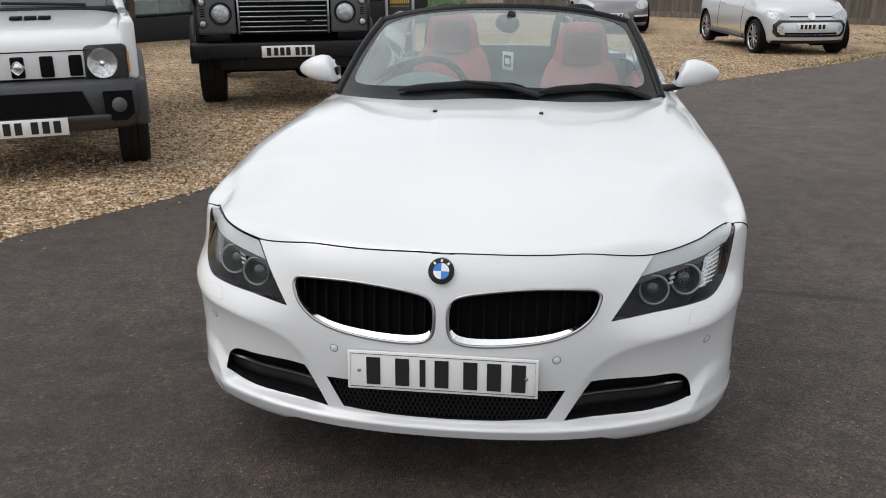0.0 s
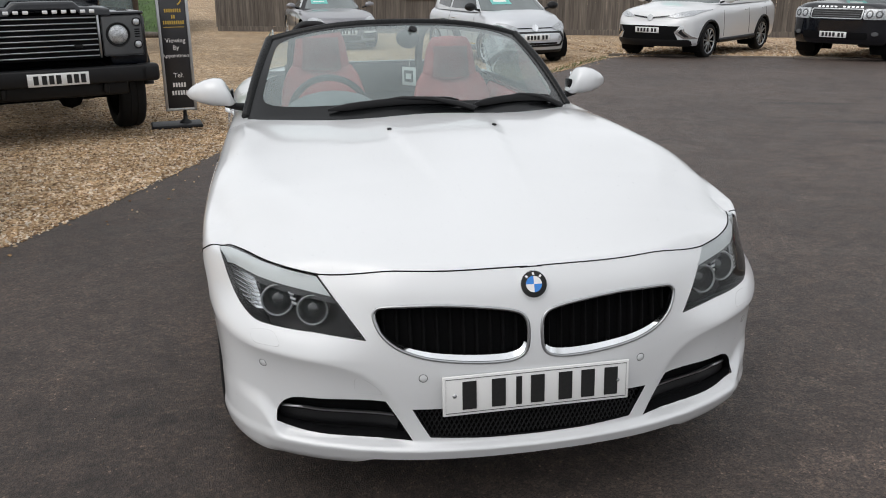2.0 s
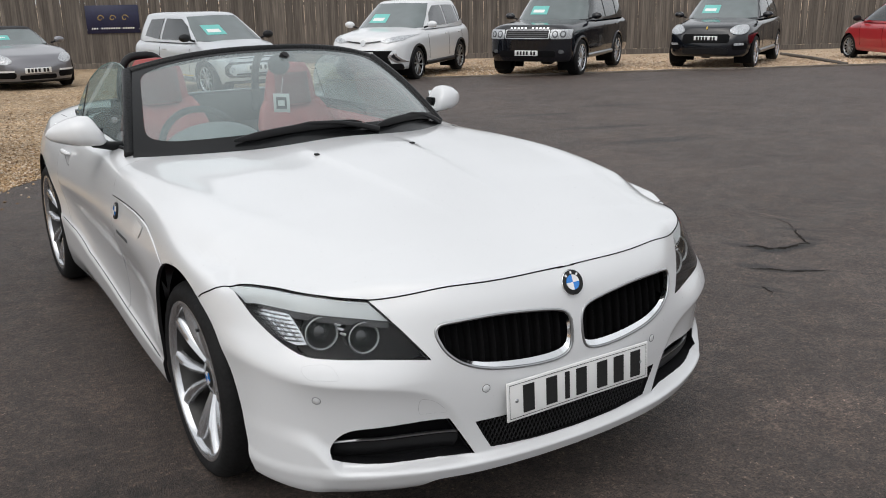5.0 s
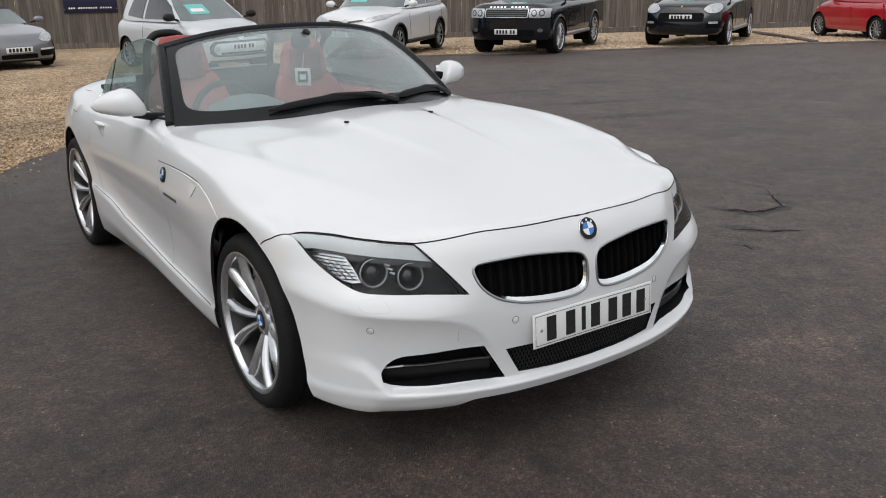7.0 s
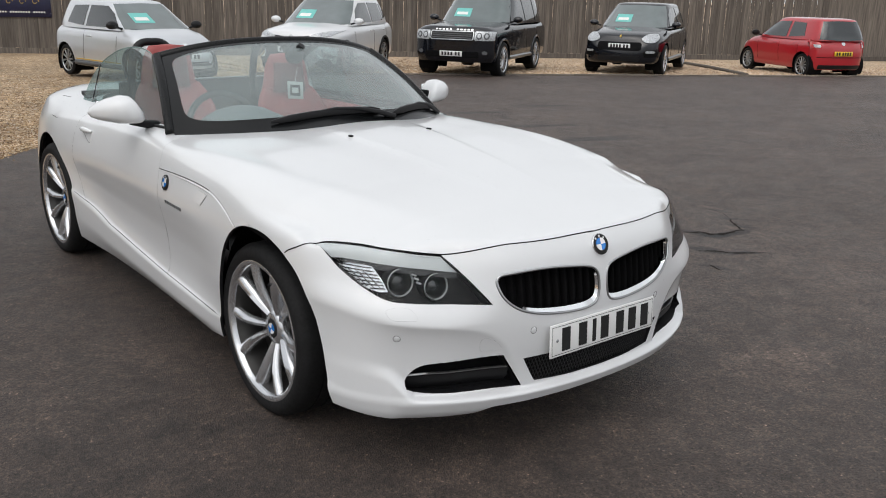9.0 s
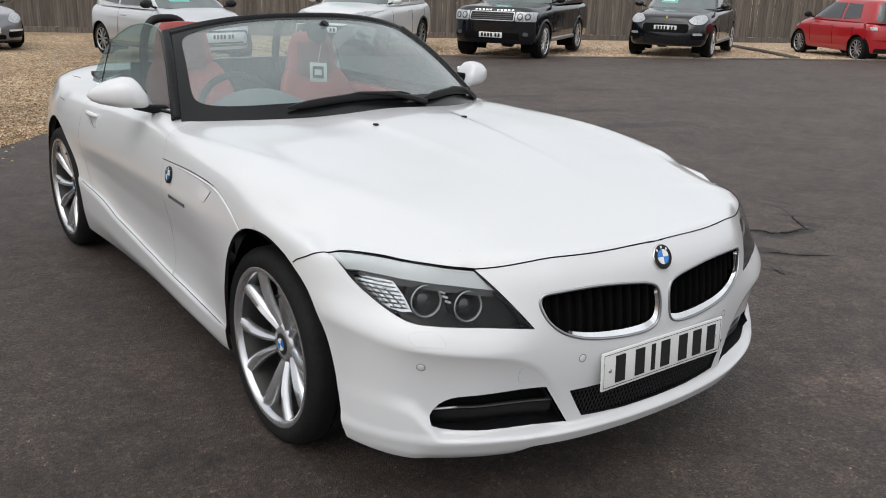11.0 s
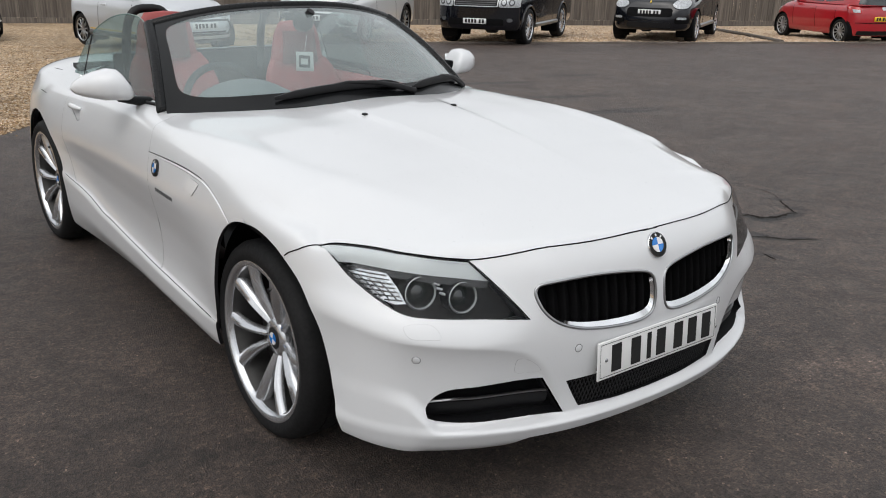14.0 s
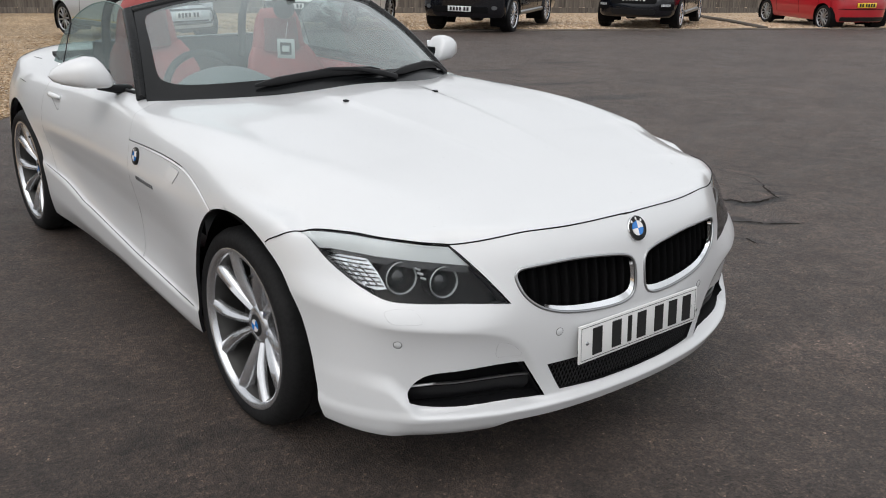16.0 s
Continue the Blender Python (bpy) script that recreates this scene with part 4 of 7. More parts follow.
def roadster_wheel(name, at, side, w):
    """Tyre, rim with five pairs of curved spokes, cap and brake disc; +x is the outer side."""
    wheel = new(name)
    wheel.parent = roadster
    wheel.matrix_local = pose(*at, 0, 0, 0 if side > 0 else 180) @ pose(0, 0, 0, 17 * side, 0, 0)
    r, rim = 0.318, 0.256
    part("tyre", lathe(tyre_profile(r, w, 0.80), 64), RUBBER, wheel)
    o = w * 0.44
    b = lathe([(rim - 0.010, o - 0.010), (rim, o + 0.002), (rim + 0.002, o + 0.008), (rim - 0.006, o + 0.010), (rim - 0.016, o + 0.004), (rim - 0.020, o - 0.012)], 64)
    for k in range(10):
        pair, odd = divmod(k, 2)
        a0 = 2 * math.pi * pair / 5 + (0.20 if odd else -0.20)
        a1 = 2 * math.pi * pair / 5 + (0.30 if odd else -0.30)
        s = 1 if odd else -1
        rows = []
        for t in np.linspace(0, 1, 9):
            rad = 0.048 + (rim - 0.014 - 0.048) * t
            ang = a0 + (a1 - a0) * t ** 1.5
            half_w = 0.012 + 0.0155 * t ** 1.4
            h = o - 0.056 + 0.048 * t + 0.010 * math.sin(math.pi * t)
            c, sn = math.cos(ang), math.sin(ang)
            row = []
            for du, dh in ((-1, -0.026), (-0.92, -0.005), (-0.5, 0.0005), (0.25 * s, 0.006), (0.55, 0.0), (0.92, -0.005), (1, -0.026)):
                u = du * half_w
                row.append((h + dh + du * s * 0.004, rad * c - u * sn, rad * sn + u * c))
            rows.append(row)
        sheet(rows, b)
    lathe([(0.010, o - 0.078), (0.060, o - 0.080), (0.064, o - 0.055), (0.055, o - 0.044), (0.036, o - 0.042), (0.034, o - 0.048), (0.005, o - 0.048)], 32, bm=b)
    bmesh.ops.recalc_face_normals(b, faces=b.faces)
    part("rim", b, ALLOY, wheel, "silver multi-spoke alloy rim")
    part("barrel", lathe([(rim - 0.020, o - 0.012), (rim - 0.026, o - 0.03), (rim - 0.032, o - 0.09), (rim - 0.022, -o)], 48), BARREL, wheel, "rim barrel with its shade in a dark colour")
    for k in range(5):
        a = 2 * math.pi * k / 5 + math.pi / 5
        part("wheel_bolt", lathe([(0.004, o - 0.046), (0.008, o - 0.046), (0.009, o - 0.06)], 8, m=pose(0, 0.046 * math.cos(a), 0.046 * math.sin(a))), STEEL, wheel)
    cap = part("centre_cap", lathe([(0.002, o - 0.037), (0.026, o - 0.039), (0.033, o - 0.042), (0.033, o - 0.048)], 28), INK, wheel, "black and blue centre cap")
    for q, mt in ((0, BLUE), (1, WHITEENAMEL), (2, BLUE), (3, WHITEENAMEL)):
        arc = [(0, 0)] + [(0.020 * math.cos(a), 0.020 * math.sin(a)) for a in np.linspace(q * math.pi / 2, (q + 1) * math.pi / 2, 8)]
        part("quarter", prism([(p[0], p[1]) for p in arc], 0.002, "yz", bm=None), mt, cap).matrix_local = pose(o - 0.0385, 0, 0)
    part("brake_disc", lathe([(0.05, 0.02), (0.155, 0.02), (0.158, 0.016), (0.158, 0.0), (0.155, -0.004), (0.05, -0.004)], 40), STEEL, wheel)
    part("brake_caliper", box((0.07, 0.06, 0.15), (0.012, 0.135, 0.0), 0.012), PLASTIC, wheel)
    part("hub_back", lathe([(0.004, -0.03), (0.20, -0.035), (0.205, -0.05)], 32), DARK, wheel)
    part("tyre_valve", tube([(o - 0.035, 0, 0.200), (o + 0.0, 0, 0.195)], 0.006), PLASTIC, wheel)


for side in (1, -1):
    roadster_wheel("wheel", (side * 0.748 + askew(0), 0, 0.318), side, 0.225)
    roadster_wheel("wheel", (side * 0.755 + askew(2.5), 2.50, 0.318), side, 0.245)

# ---- nose: kidney grilles, intakes, plate, badge ----
skin = bmesh.new()
me = bpy.data.meshes.new("t")
half.to_mesh(me)
skin.from_mesh(me)
bpy.data.meshes.remove(me)
lean(mirrored(skin))
TREE = BVHTree.FromBMesh(skin)


def on_nose(x, z, out=0.0):
    """A point of the nose and its outward normal, from plan place and height."""
    hit, no, _, _ = TREE.ray_cast(Vector((x, -3, z)), Vector((0, 1, 0)))
    if hit is None:
        hit, no, _, _ = TREE.find_nearest(Vector((x, -0.5, z)))
    if no.y > 0:
        no = -no
    return hit + no * out, no


for side in (1, -1):
    loop = [(side * p[0], p[1]) for p in KIDNEY]
    ring = [on_nose(x, z, -0.001)[0] for x, z in loop]
    grille = part("kidney_grille", tube(ring, 0.0045, 8, True), SATIN, roadster, "chrome-framed kidney grille with black slats")
    cx, cz = side * 0.215, 0.580
    deep = [Vector((cx + (p.x - cx) * 0.968, p.y + 0.014, cz + (p.z - cz) * (0.79 if p.z < cz else 0.975))) for p in ring]
    lip = part("chrome_lip", sheet([ring + ring[:1], deep + deep[:1]]), CHROME, grille)
    back = bmesh.new()
    back.faces.new([back.verts.new((p.x, p.y + 0.050, p.z)) for p in ring])
    part("grille_back", back, DARK, grille)
    for k in range(11):
        x = side * (0.045 + k * 0.0355)
        zs = [p[1] for p, q in zip(KIDNEY, KIDNEY[1:] + KIDNEY[:1]) if (p[0] - abs(x)) * (q[0] - abs(x)) <= 0]
        if len(zs) < 2:
            continue
        z0, z1 = min(zs) + 0.004, max(zs) - 0.004
        pts = [on_nose(x, z, -0.022)[0] for z in np.linspace(z0, z1, 7)]
        b = bmesh.new()
        rows = [[(p.x - 0.0035, p.y + 0.002, p.z), (p.x, p.y - 0.002, p.z), (p.x + 0.0035, p.y + 0.002, p.z), (p.x + 0.003, p.y + 0.03, p.z), (p.x - 0.003, p.y + 0.03, p.z), (p.x - 0.0035, p.y + 0.002, p.z)] for p in pts]
        part("slat", sheet(rows), DARK, grille)

# side intakes in the bumper
for side in (1, -1):
    loop = [(side * p[0], p[1]) for p in FOG]
    ring = [on_nose(x, z, -0.001)[0] for x, z in loop]
    deep = [Vector((p.x - side * 0.01, p.y + 0.06, p.z)) for p in ring]
    intake = part("side_intake", sheet([ring + ring[:1], deep + deep[:1]]), PLASTIC, roadster, "black side intake with a bright bar")
    back = bmesh.new()
    back.faces.new([back.verts.new(p) for p in deep])
    part("intake_back", back, PLASTIC, intake)
    bar = [on_nose(side * x, z, -0.016)[0] for x, z in zip(np.linspace(0.372, 0.684, 14), np.interp(np.linspace(0.372, 0.684, 14), [0.37, 0.5, 0.62, 0.69], [0.336, 0.340, 0.341, 0.334]))]
    rows = [[(p.x, p.y + 0.004, p.z + 0.005), (p.x, p.y - 0.002, p.z + 0.003), (p.x, p.y - 0.002, p.z - 0.001), (p.x, p.y + 0.02, p.z - 0.004)] for p in bar]
    part("trim_bar", sheet(rows), SATIN, intake, "satin silver trim bar")
    rows = [[(p.x, p.y - 0.001, p.z - 0.004), (p.x, p.y + 0.004, p.z - 0.03), (p.x, p.y + 0.02, p.z - 0.05)] for p in bar]
    part("lower_blade", sheet(rows), PLASTIC, intake)

# lower grille with a honeycomb mesh
xs = np.linspace(-0.325, 0.325, 27)
low = part("lower_grille", sheet([[tuple(on_nose(x, z, -0.03)[0]) for x in xs] for z in (0.27, 0.30, 0.34, 0.376)]), DARK, roadster, "black honeycomb lower grille")
web = bmesh.new()
for k in range(-26, 27):
    for s in (1, -1):
        pts = [(x, z) for x, z in ((k * 0.0135 + s * 0.5 * (z - 0.32), z) for z in (0.276, 0.30, 0.325, 0.35, 0.372)) if abs(x) < 0.325]
        if len(pts) > 1:
            tube([on_nose(x, z, -0.014)[0] for x, z in pts], 0.0021, 4, bm=web)
tagged(part("mesh", web, PLASTIC, low), kind="stuff")


def badge(parent, m, radius, name="roundel", ring=None):
    """A black-ringed enamel roundel with blue and white quarters, facing +z of m."""
    base = part(name, lathe([(0.001, 0.004), (radius * 0.9, 0.0035), (radius, 0.0), (radius, -0.004)], 40, "z"), INK, parent, "black-ringed roundel with blue and white quarters")
    base.matrix_local = m
    part("outer_ring", lathe([(radius * 1.0, -0.004), (radius * 1.03, 0.002), (radius * 0.97, 0.0046), (radius * 0.955, 0.003)], 40, "z"), ring or CHROME, base)
    for q, mt in ((0, WHITEENAMEL), (1, BLUE), (2, WHITEENAMEL), (3, BLUE)):
        arc = [(0, 0)] + [(0.60 * radius * math.cos(a), 0.60 * radius * math.sin(a)) for a in np.linspace(q * math.pi / 2, (q + 1) * math.pi / 2, 9)]
        part("quarter", prism(arc, 0.0022, "xy"), mt, base).matrix_local = pose(0, 0, 0.0036)
    for a in (48, 90, 132):
        part("bar", box((radius * 0.16, radius * 0.20, 0.001), (0, 0, 0)), WHITEENAMEL, base).matrix_local = pose(0, 0, 0, 0, 0, a - 90) @ pose(0, radius * 0.77, 0.0044)


p, no = on_nose(0, 0.700, 0.003)
badge(roadster, Matrix.Translation(p) @ no.to_track_quat("Z", "Y").to_matrix().to_4x4(), 0.036)

# number plate, its writing as plain bars
plate = part("number_plate", box((0.520, 0.006, 0.112), (0, 0, 0), 0.002), PLATE, roadster, "white number plate with black bars")
plate.matrix_local = pose(0.005, -0.860, 0.420, -3, 0, 0)
for x in (-0.188, -0.108, -0.052, 0.000, 0.078, 0.142, 0.208):
    part("bar", box((0.038 if x not in (-0.052,) else 0.016, 0.002, 0.079), (0, 0, 0), 0.0), INK, plate).matrix_local = pose(x, -0.0042, 0.0)
part("plate_rim", tube([(-0.252, 0, 0.048), (0.252, 0, 0.048), (0.252, 0, -0.048), (-0.252, 0, -0.048)], 0.0009, 4, True), INK, plate).matrix_local = pose(0, -0.0036, 0)
for x in (-0.228, 0.228):
    part("screw", lathe([(0.001, 0.003), (0.005, 0.002), (0.006, 0)], 10, "z"), SATIN, plate).matrix_local = pose(x, -0.003, 0, 90, 0, 0)
part("plate_holder", box((0.47, 0.03, 0.085), (0.005, -0.842, 0.420), 0.004), PLASTIC, roadster)

# parking sensors, washer flaps, towing flap
for x, z in ((-0.712, 0.472), (-0.300, 0.465), (0.312, 0.465), (0.728, 0.468)):
    p, no = on_nose(x, z, 0.0)
    m = Matrix.Translation(p) @ no.to_track_quat("Z", "Y").to_matrix().to_4x4()
    s = part("parking_sensor", lathe([(0.001, 0.0009), (0.0095, 0.0008), (0.0105, 0.0)], 20, "z"), WHITE, roadster)
    s.matrix_local = m
    part("seal", lathe([(0.0105, 0.0002), (0.0113, 0.0008), (0.0121, 0.0)], 20, "z"), GREYPLASTIC, s)


def flap(name, outline):
    """A body-coloured flap with a fine dark joint round it."""
    for side in (1, -1):
        if name == "towing_flap" and side > 0:
            continue
        loop = [(side * p[0], p[1]) for p in outline]
        f = part(name, patch(TREE, loop, "xz", -3, 1, 0.0003, cells=5, thick=0.003), WHITE, roadster)
        part("joint", tube([on_nose(x, z, -0.0003)[0] for x, z in loop], 0.0006, 5, True), SEAM, f)


flap("washer_flap", round_curve([(0.738, 0.562), (0.708, 0.571), (0.679, 0.568), (0.667, 0.548), (0.671, 0.535), (0.703, 0.535), (0.731, 0.537)], 4, True).tolist())
flap("towing_flap", round_curve([(0.474, 0.458), (0.445, 0.454), (0.420, 0.434), (0.408, 0.414), (0.440, 0.413), (0.472, 0.416)], 4, True).tolist())

# ---- headlamps ----
def on_top(x, y, out=0.0):
    hit, no, _, _ = TREE.ray_cast(Vector((x, y, 2)), Vector((0, 0, -1)))
    return hit + (no if no.z > 0 else -no) * out


LAMP_TOP = [(x, y) for x, y in BONNET_FRONT if 0.555 < x < 0.818][::-1]


def lamp_outline(side, out):
    """The lamp's edge: along the bonnet's joint, then down and round its foot."""
    return [on_top(side * x, y - 0.004, out) for x, y in LAMP_TOP] + [on_nose(side * x, z, out)[0] for x, z in LAMP_FOOT]


def under_skin(p, depth):
    hit, no, _, _ = TREE.find_nearest(p)
    return tuple(hit - (no if no.y < 0 else -no) * depth)


for side in (1, -1):
    lens = take(half, zones["lamp"])
    if side < 0:
        for v in lens.verts:
            v.co.x = -v.co.x
        bmesh.ops.reverse_faces(lens, faces=lens.faces)
    lamp = new("headlamp")
    lamp.parent = roadster
    tagged(lamp, "clear-lensed headlamp with two round projectors in a black bezel")
    glass = part("lens", lean(lens), LENS, lamp)
    glass.visible_shadow = False
    bowl = take(half, zones["lamp"], -0.085)
    for v in bowl.verts:
        v.co.x = v.co.x * side
    part("bezel", lean(bowl), LAMPDARK, lamp, "black bezel")
    ring, deep = lamp_outline(side, -0.002), lamp_outline(side, -0.090)
    part("wall", sheet([ring + ring[:1], deep + deep[:1]]), LAMPDARK, lamp)
    part("seal", tube([on_nose(side * x, z, -0.003)[0] for x, z in LAMP_FOOT], 0.0018, 5), PLASTIC, lamp)
    # pale brow along the top edge
    foot = [(0.808, 0.692), (0.786, 0.696), (0.745, 0.696), (0.705, 0.692), (0.620, 0.682), (0.523, 0.668)]
    crown = [on_top(side * float(np.interp(t, range(len(LAMP_TOP)), [p[0] for p in LAMP_TOP])), float(np.interp(t, range(len(LAMP_TOP)), [p[1] for p in LAMP_TOP])) - 0.0012) for t in np.linspace(0, len(LAMP_TOP) - 1, 16)]
    base = [on_nose(side * float(np.interp(t, range(6), [p[0] for p in foot])), float(np.interp(t, range(6), [p[1] for p in foot])))[0] for t in np.linspace(0, 5, 16)]
    rows = [[under_skin(a.lerp(b, t), 0.0015 + 0.0145 * t) for a, b in zip(crown, base)] for t in np.linspace(0, 1, 7)]
    part("brow", sheet(rows, thick=0.004), BROW, lamp, "pale grey brow")
    # a grey band under the brow and a bright bridge between the projectors
    band = [under_skin(p + Vector((0, 0, -0.020)), 0.030) for p in base[3:]]
    part("band", sheet([[under_skin(p, 0.020) for p in base[3:]], band], thick=0.003), GREYBAND, lamp, "translucent grey band")
    for k in range(3):
        part("bridge", tube([on_nose(side * (0.646 - 0.004 * k), 0.668 - k * 0.012, -0.030)[0], on_nose(side * (0.634 - 0.004 * k), 0.664 - k * 0.012, -0.036)[0]], 0.0035, 6), LAMPDULL, lamp)
    # ribbed indicator at the outer end
    ind = part("indicator", patch(TREE, [(side * x, z) for x, z in ((0.802, 0.674), (0.770, 0.690), (0.740, 0.689), (0.727, 0.652), (0.718, 0.616), (0.740, 0.613), (0.770, 0.625), (0.792, 0.648))], "xz", -3, 1, -0.026, cells=8, thick=0.012), LAMP, lamp, "ribbed clear indicator")
    for k in range(8):
        z = 0.622 + k * 0.0095
        xa, xb = np.interp(z, [0.612, 0.65, 0.69], [0.722, 0.730, 0.746]), np.interp(z, [0.612, 0.63, 0.65, 0.69], [0.740, 0.770, 0.788, 0.800])
        part("rib", tube([on_nose(side * x, z, -0.022)[0] for x in np.linspace(xa, xb, 6)], 0.0022, 5), CHROME, ind)
    for k in range(5):
        xs = 0.734 + k * 0.014
        part("facet", tube([on_nose(side * (xs + 0.006 * q), 0.622 + 0.011 * q + 0.005 * max(k - 1, 0), -0.021)[0] for q in range(5)], 0.0011, 4), LAMPDARK, ind)
    for x, z, r in ((0.688, 0.647, 0.044), (0.590, 0.634, 0.042)):
        p, no = on_nose(side * x, z, -0.050)
        way = (no * 0.35 + Vector((side * 0.05, -1, 0.05))).normalized()
        m = Matrix.Translation(p) @ way.to_track_quat("Z", "Y").to_matrix().to_4x4()
        pr = part("projector", lathe([(r * 1.02, -0.03), (r * 1.06, 0.012), (r * 0.98, 0.018), (r * 0.86, 0.010), (r * 0.80, -0.012), (r * 0.3, -0.02), (0.001, -0.02)], 32, "z"), LAMPDARK, lamp)
        pr.matrix_local = m
        part("halo_ring", lathe([(r * 0.97, 0.016), (r * 1.02, 0.018), (r * 0.97, 0.021), (r * 0.91, 0.015)], 32, "z"), HALO, pr, "pale light ring")
        part("ball_lens", lathe([(0.001, 0.008), (r * 0.35, 0.005), (r * 0.6, -0.004), (r * 0.74, -0.014)], 24, "z"), PRIVACY, pr)

# ---- windscreen ----
def screen_row(xs, yc, zc, xe, ye, ze, n):
    a = np.abs(xs) ** n
    return np.stack([xs * xe, yc + (ye - yc) * a, zc - (zc - ze) * a], 1)


NU = 43
ACROSS = np.linspace(-1, 1, NU)
BASE = screen_row(ACROSS, 0.640, 0.938, 0.722, 0.985, 0.884, 2.6)
HEAD = screen_row(ACROSS, 1.324, 1.252, 0.590, 1.425, 1.180, 2.5)
screen = new("windscreen")
screen.parent = roadster
tagged(screen, "raked windscreen in a black frame")


def screen_at(u, v):
    """A point of the screen: u across in index, v up."""
    a, b = BASE[u], HEAD[u]
    bow = 0.022 * math.sin(math.pi * min(max(v, 0), 1))
    return tuple(a + (b - a) * v + np.array([0, -0.35, 1.0]) * bow)


pane = part("pane", sheet([[screen_at(u, v) for v in np.linspace(0.0, 0.99, 16)] for u in range(0, NU)]), GLASS, screen, "clear glass pane")
pane.visible_shadow = False
# black printed border on the glass, with a round-cornered opening
def screen_point(a, v, lift):
    """A point over the screen: a across from -1 to 1, v up."""
    k = min(max((a + 1) / 2 * (NU - 1), 0), NU - 1)
    i = min(int(k), NU - 2)
    return Vector(screen_at(i, v)).lerp(Vector(screen_at(i + 1, v)), k - i) + Vector((0, -0.55, 0.9)) * lift


rows = []
for f in np.linspace(0, 1, 7):
    row = []
    for a in np.linspace(0, 2 * math.pi, 161):
        c, sn = math.cos(a), math.sin(a)
        r_in, r_out = (abs(c) ** 9 + abs(sn) ** 9) ** (-1 / 9), 1 / max(abs(c), abs(sn))
        edge = [(0.945 * c * r_in, 0.515 + 0.440 * sn * r_in), (c * r_out, 0.475 + 0.525 * sn * r_out)]
        row.append(tuple(screen_point(edge[0][0] * (1 - f) + edge[1][0] * f, edge[0][1] * (1 - f) + edge[1][1] * f, 0.002)))
    rows.append(row)
border = sheet(rows)
part("black_border", border, BORDER, screen, "black printed border")
for u in (0, NU - 1):
    s = 1 if u else -1
    pts = [Vector(screen_at(u, v)) + Vector((s * 0.010, 0.016, -0.006)) for v in np.linspace(0.02, 1.0, 16)]
    part("pillar", tube(pts, np.linspace(0.022, 0.025, 16), 12), FRAME, screen)
head = [Vector(screen_at(u, 1.0)) + Vector((0, 0.016, -0.006)) for u in range(0, NU)]
part("header_rail", tube(head, 0.024, 10), FRAME, screen)

# inner mirror, wipers, washer jets
mirror = part("inner_mirror", lathe([(0.001, -0.030), (0.026, -0.027), (0.043, -0.012), (0.046, 0.006), (0.040, 0.016), (0.001, 0.018)], 28, "y"), PLASTIC, roadster, "black egg-shaped inner mirror")
mirror.matrix_local = pose(0.030, 1.262, 1.182, 8, 12, 16) @ Matrix.Diagonal((1.25, 1, 1, 1))
part("mirror_stem", tube([(0, -0.01, 0.02), (0, -0.035, 0.055)], 0.016, 10), PLASTIC, mirror)
for x in (-0.193, 0.220):
    p, no, _, _ = TREE.ray_cast(Vector((x, 0.405, 2)), Vector((0, 0, -1)))
    part("washer_jet", box((0.017, 0.022, 0.008), p + Vector((0, 0, 0.002)), 0.0035, 2), PLASTIC, roadster)


def wiper(x0, x1):
    """An arm with its blade along the foot of the screen, from the pivot x0 to the tip x1."""
    def near(u, v, lift):
        k = np.interp(u, BASE[:, 0], range(NU))
        i = min(int(k), NU - 2)
        a, b = np.array(screen_at(i, v)), np.array(screen_at(i + 1, v))
        return a + (b - a) * (k - i) + np.array([0, -0.5, 0.9]) * lift
    at = lambda t: x0 + (x1 - x0) * t
    w = part("wiper", tube([near(at(t), v, h) for t, v, h in ((0.0, -0.01, 0.010), (0.12, 0.020, 0.020), (0.30, 0.056, 0.028), (0.5, 0.072, 0.028), (0.62, 0.068, 0.022))], [0.013, 0.012, 0.009, 0.007, 0.005], 8), PLASTIC, roadster, "black wiper arm and blade")
    part("blade", tube([near(at(t), 0.016 + 0.060 * math.sin(math.pi * (0.15 + 0.75 * t)) - 0.02 * t, 0.015) for t in np.linspace(0.10, 1.0, 14)], [0.005] + [0.012] * 11 + [0.009, 0.004], 6, flat=1.4), PLASTIC, w)


wiper(0.20, -0.40)
wiper(0.67, 0.20)
cowl = [[tuple(np.array(screen_at(u, v)) + np.array([0, -0.012 * (1 - v * 8), -0.006])) for v in (-0.06, -0.03, 0.0)] for u in range(1, NU - 1)]
part("cowl", sheet(cowl), PLASTIC, roadster)

# ---- cockpit ----
part("dashboard", sheet([[(x, y, z - 0.06 * (x / 0.7) ** 2 * 0.6) for x in np.linspace(-0.70, 0.70, 15)] for y, z in ((0.52, 0.80), (0.62, 0.865), (0.85, 0.875), (1.02, 0.865), (1.12, 0.82), (1.15, 0.70), (1.12, 0.45))], thick=0.02), DASH, roadster, "dark grey dashboard")
part("instrument_hood", sheet([[(-0.345 + 0.235 * math.cos(a) * s, y, 0.840 + 1.2 * h * math.sin(a)) for a in np.linspace(0, math.pi, 13)] for y, s, h in ((0.84, 0.8, 0.05), (0.98, 1.0, 0.095), (1.12, 1.0, 0.11), (1.14, 0.94, 0.095), (1.10, 0.9, 0.08))]), DASH, roadster)
wheel_c = Vector((-0.345, 1.27, 0.835))
rot = pose(*wheel_c, 66, 0, 0)
ring = [rot @ Vector((0.185 * math.cos(a), 0.185 * math.sin(a), 0)) for a in np.linspace(0, 2 * math.pi, 40, endpoint=False)]
steer = part("steering_wheel", tube(ring, 0.016, 10, True), CLOTH, roadster, "black leather steering wheel")
hub = lathe([(0.001, 0.035), (0.055, 0.030), (0.075, 0.0), (0.06, -0.03)], 24, "z", m=rot)
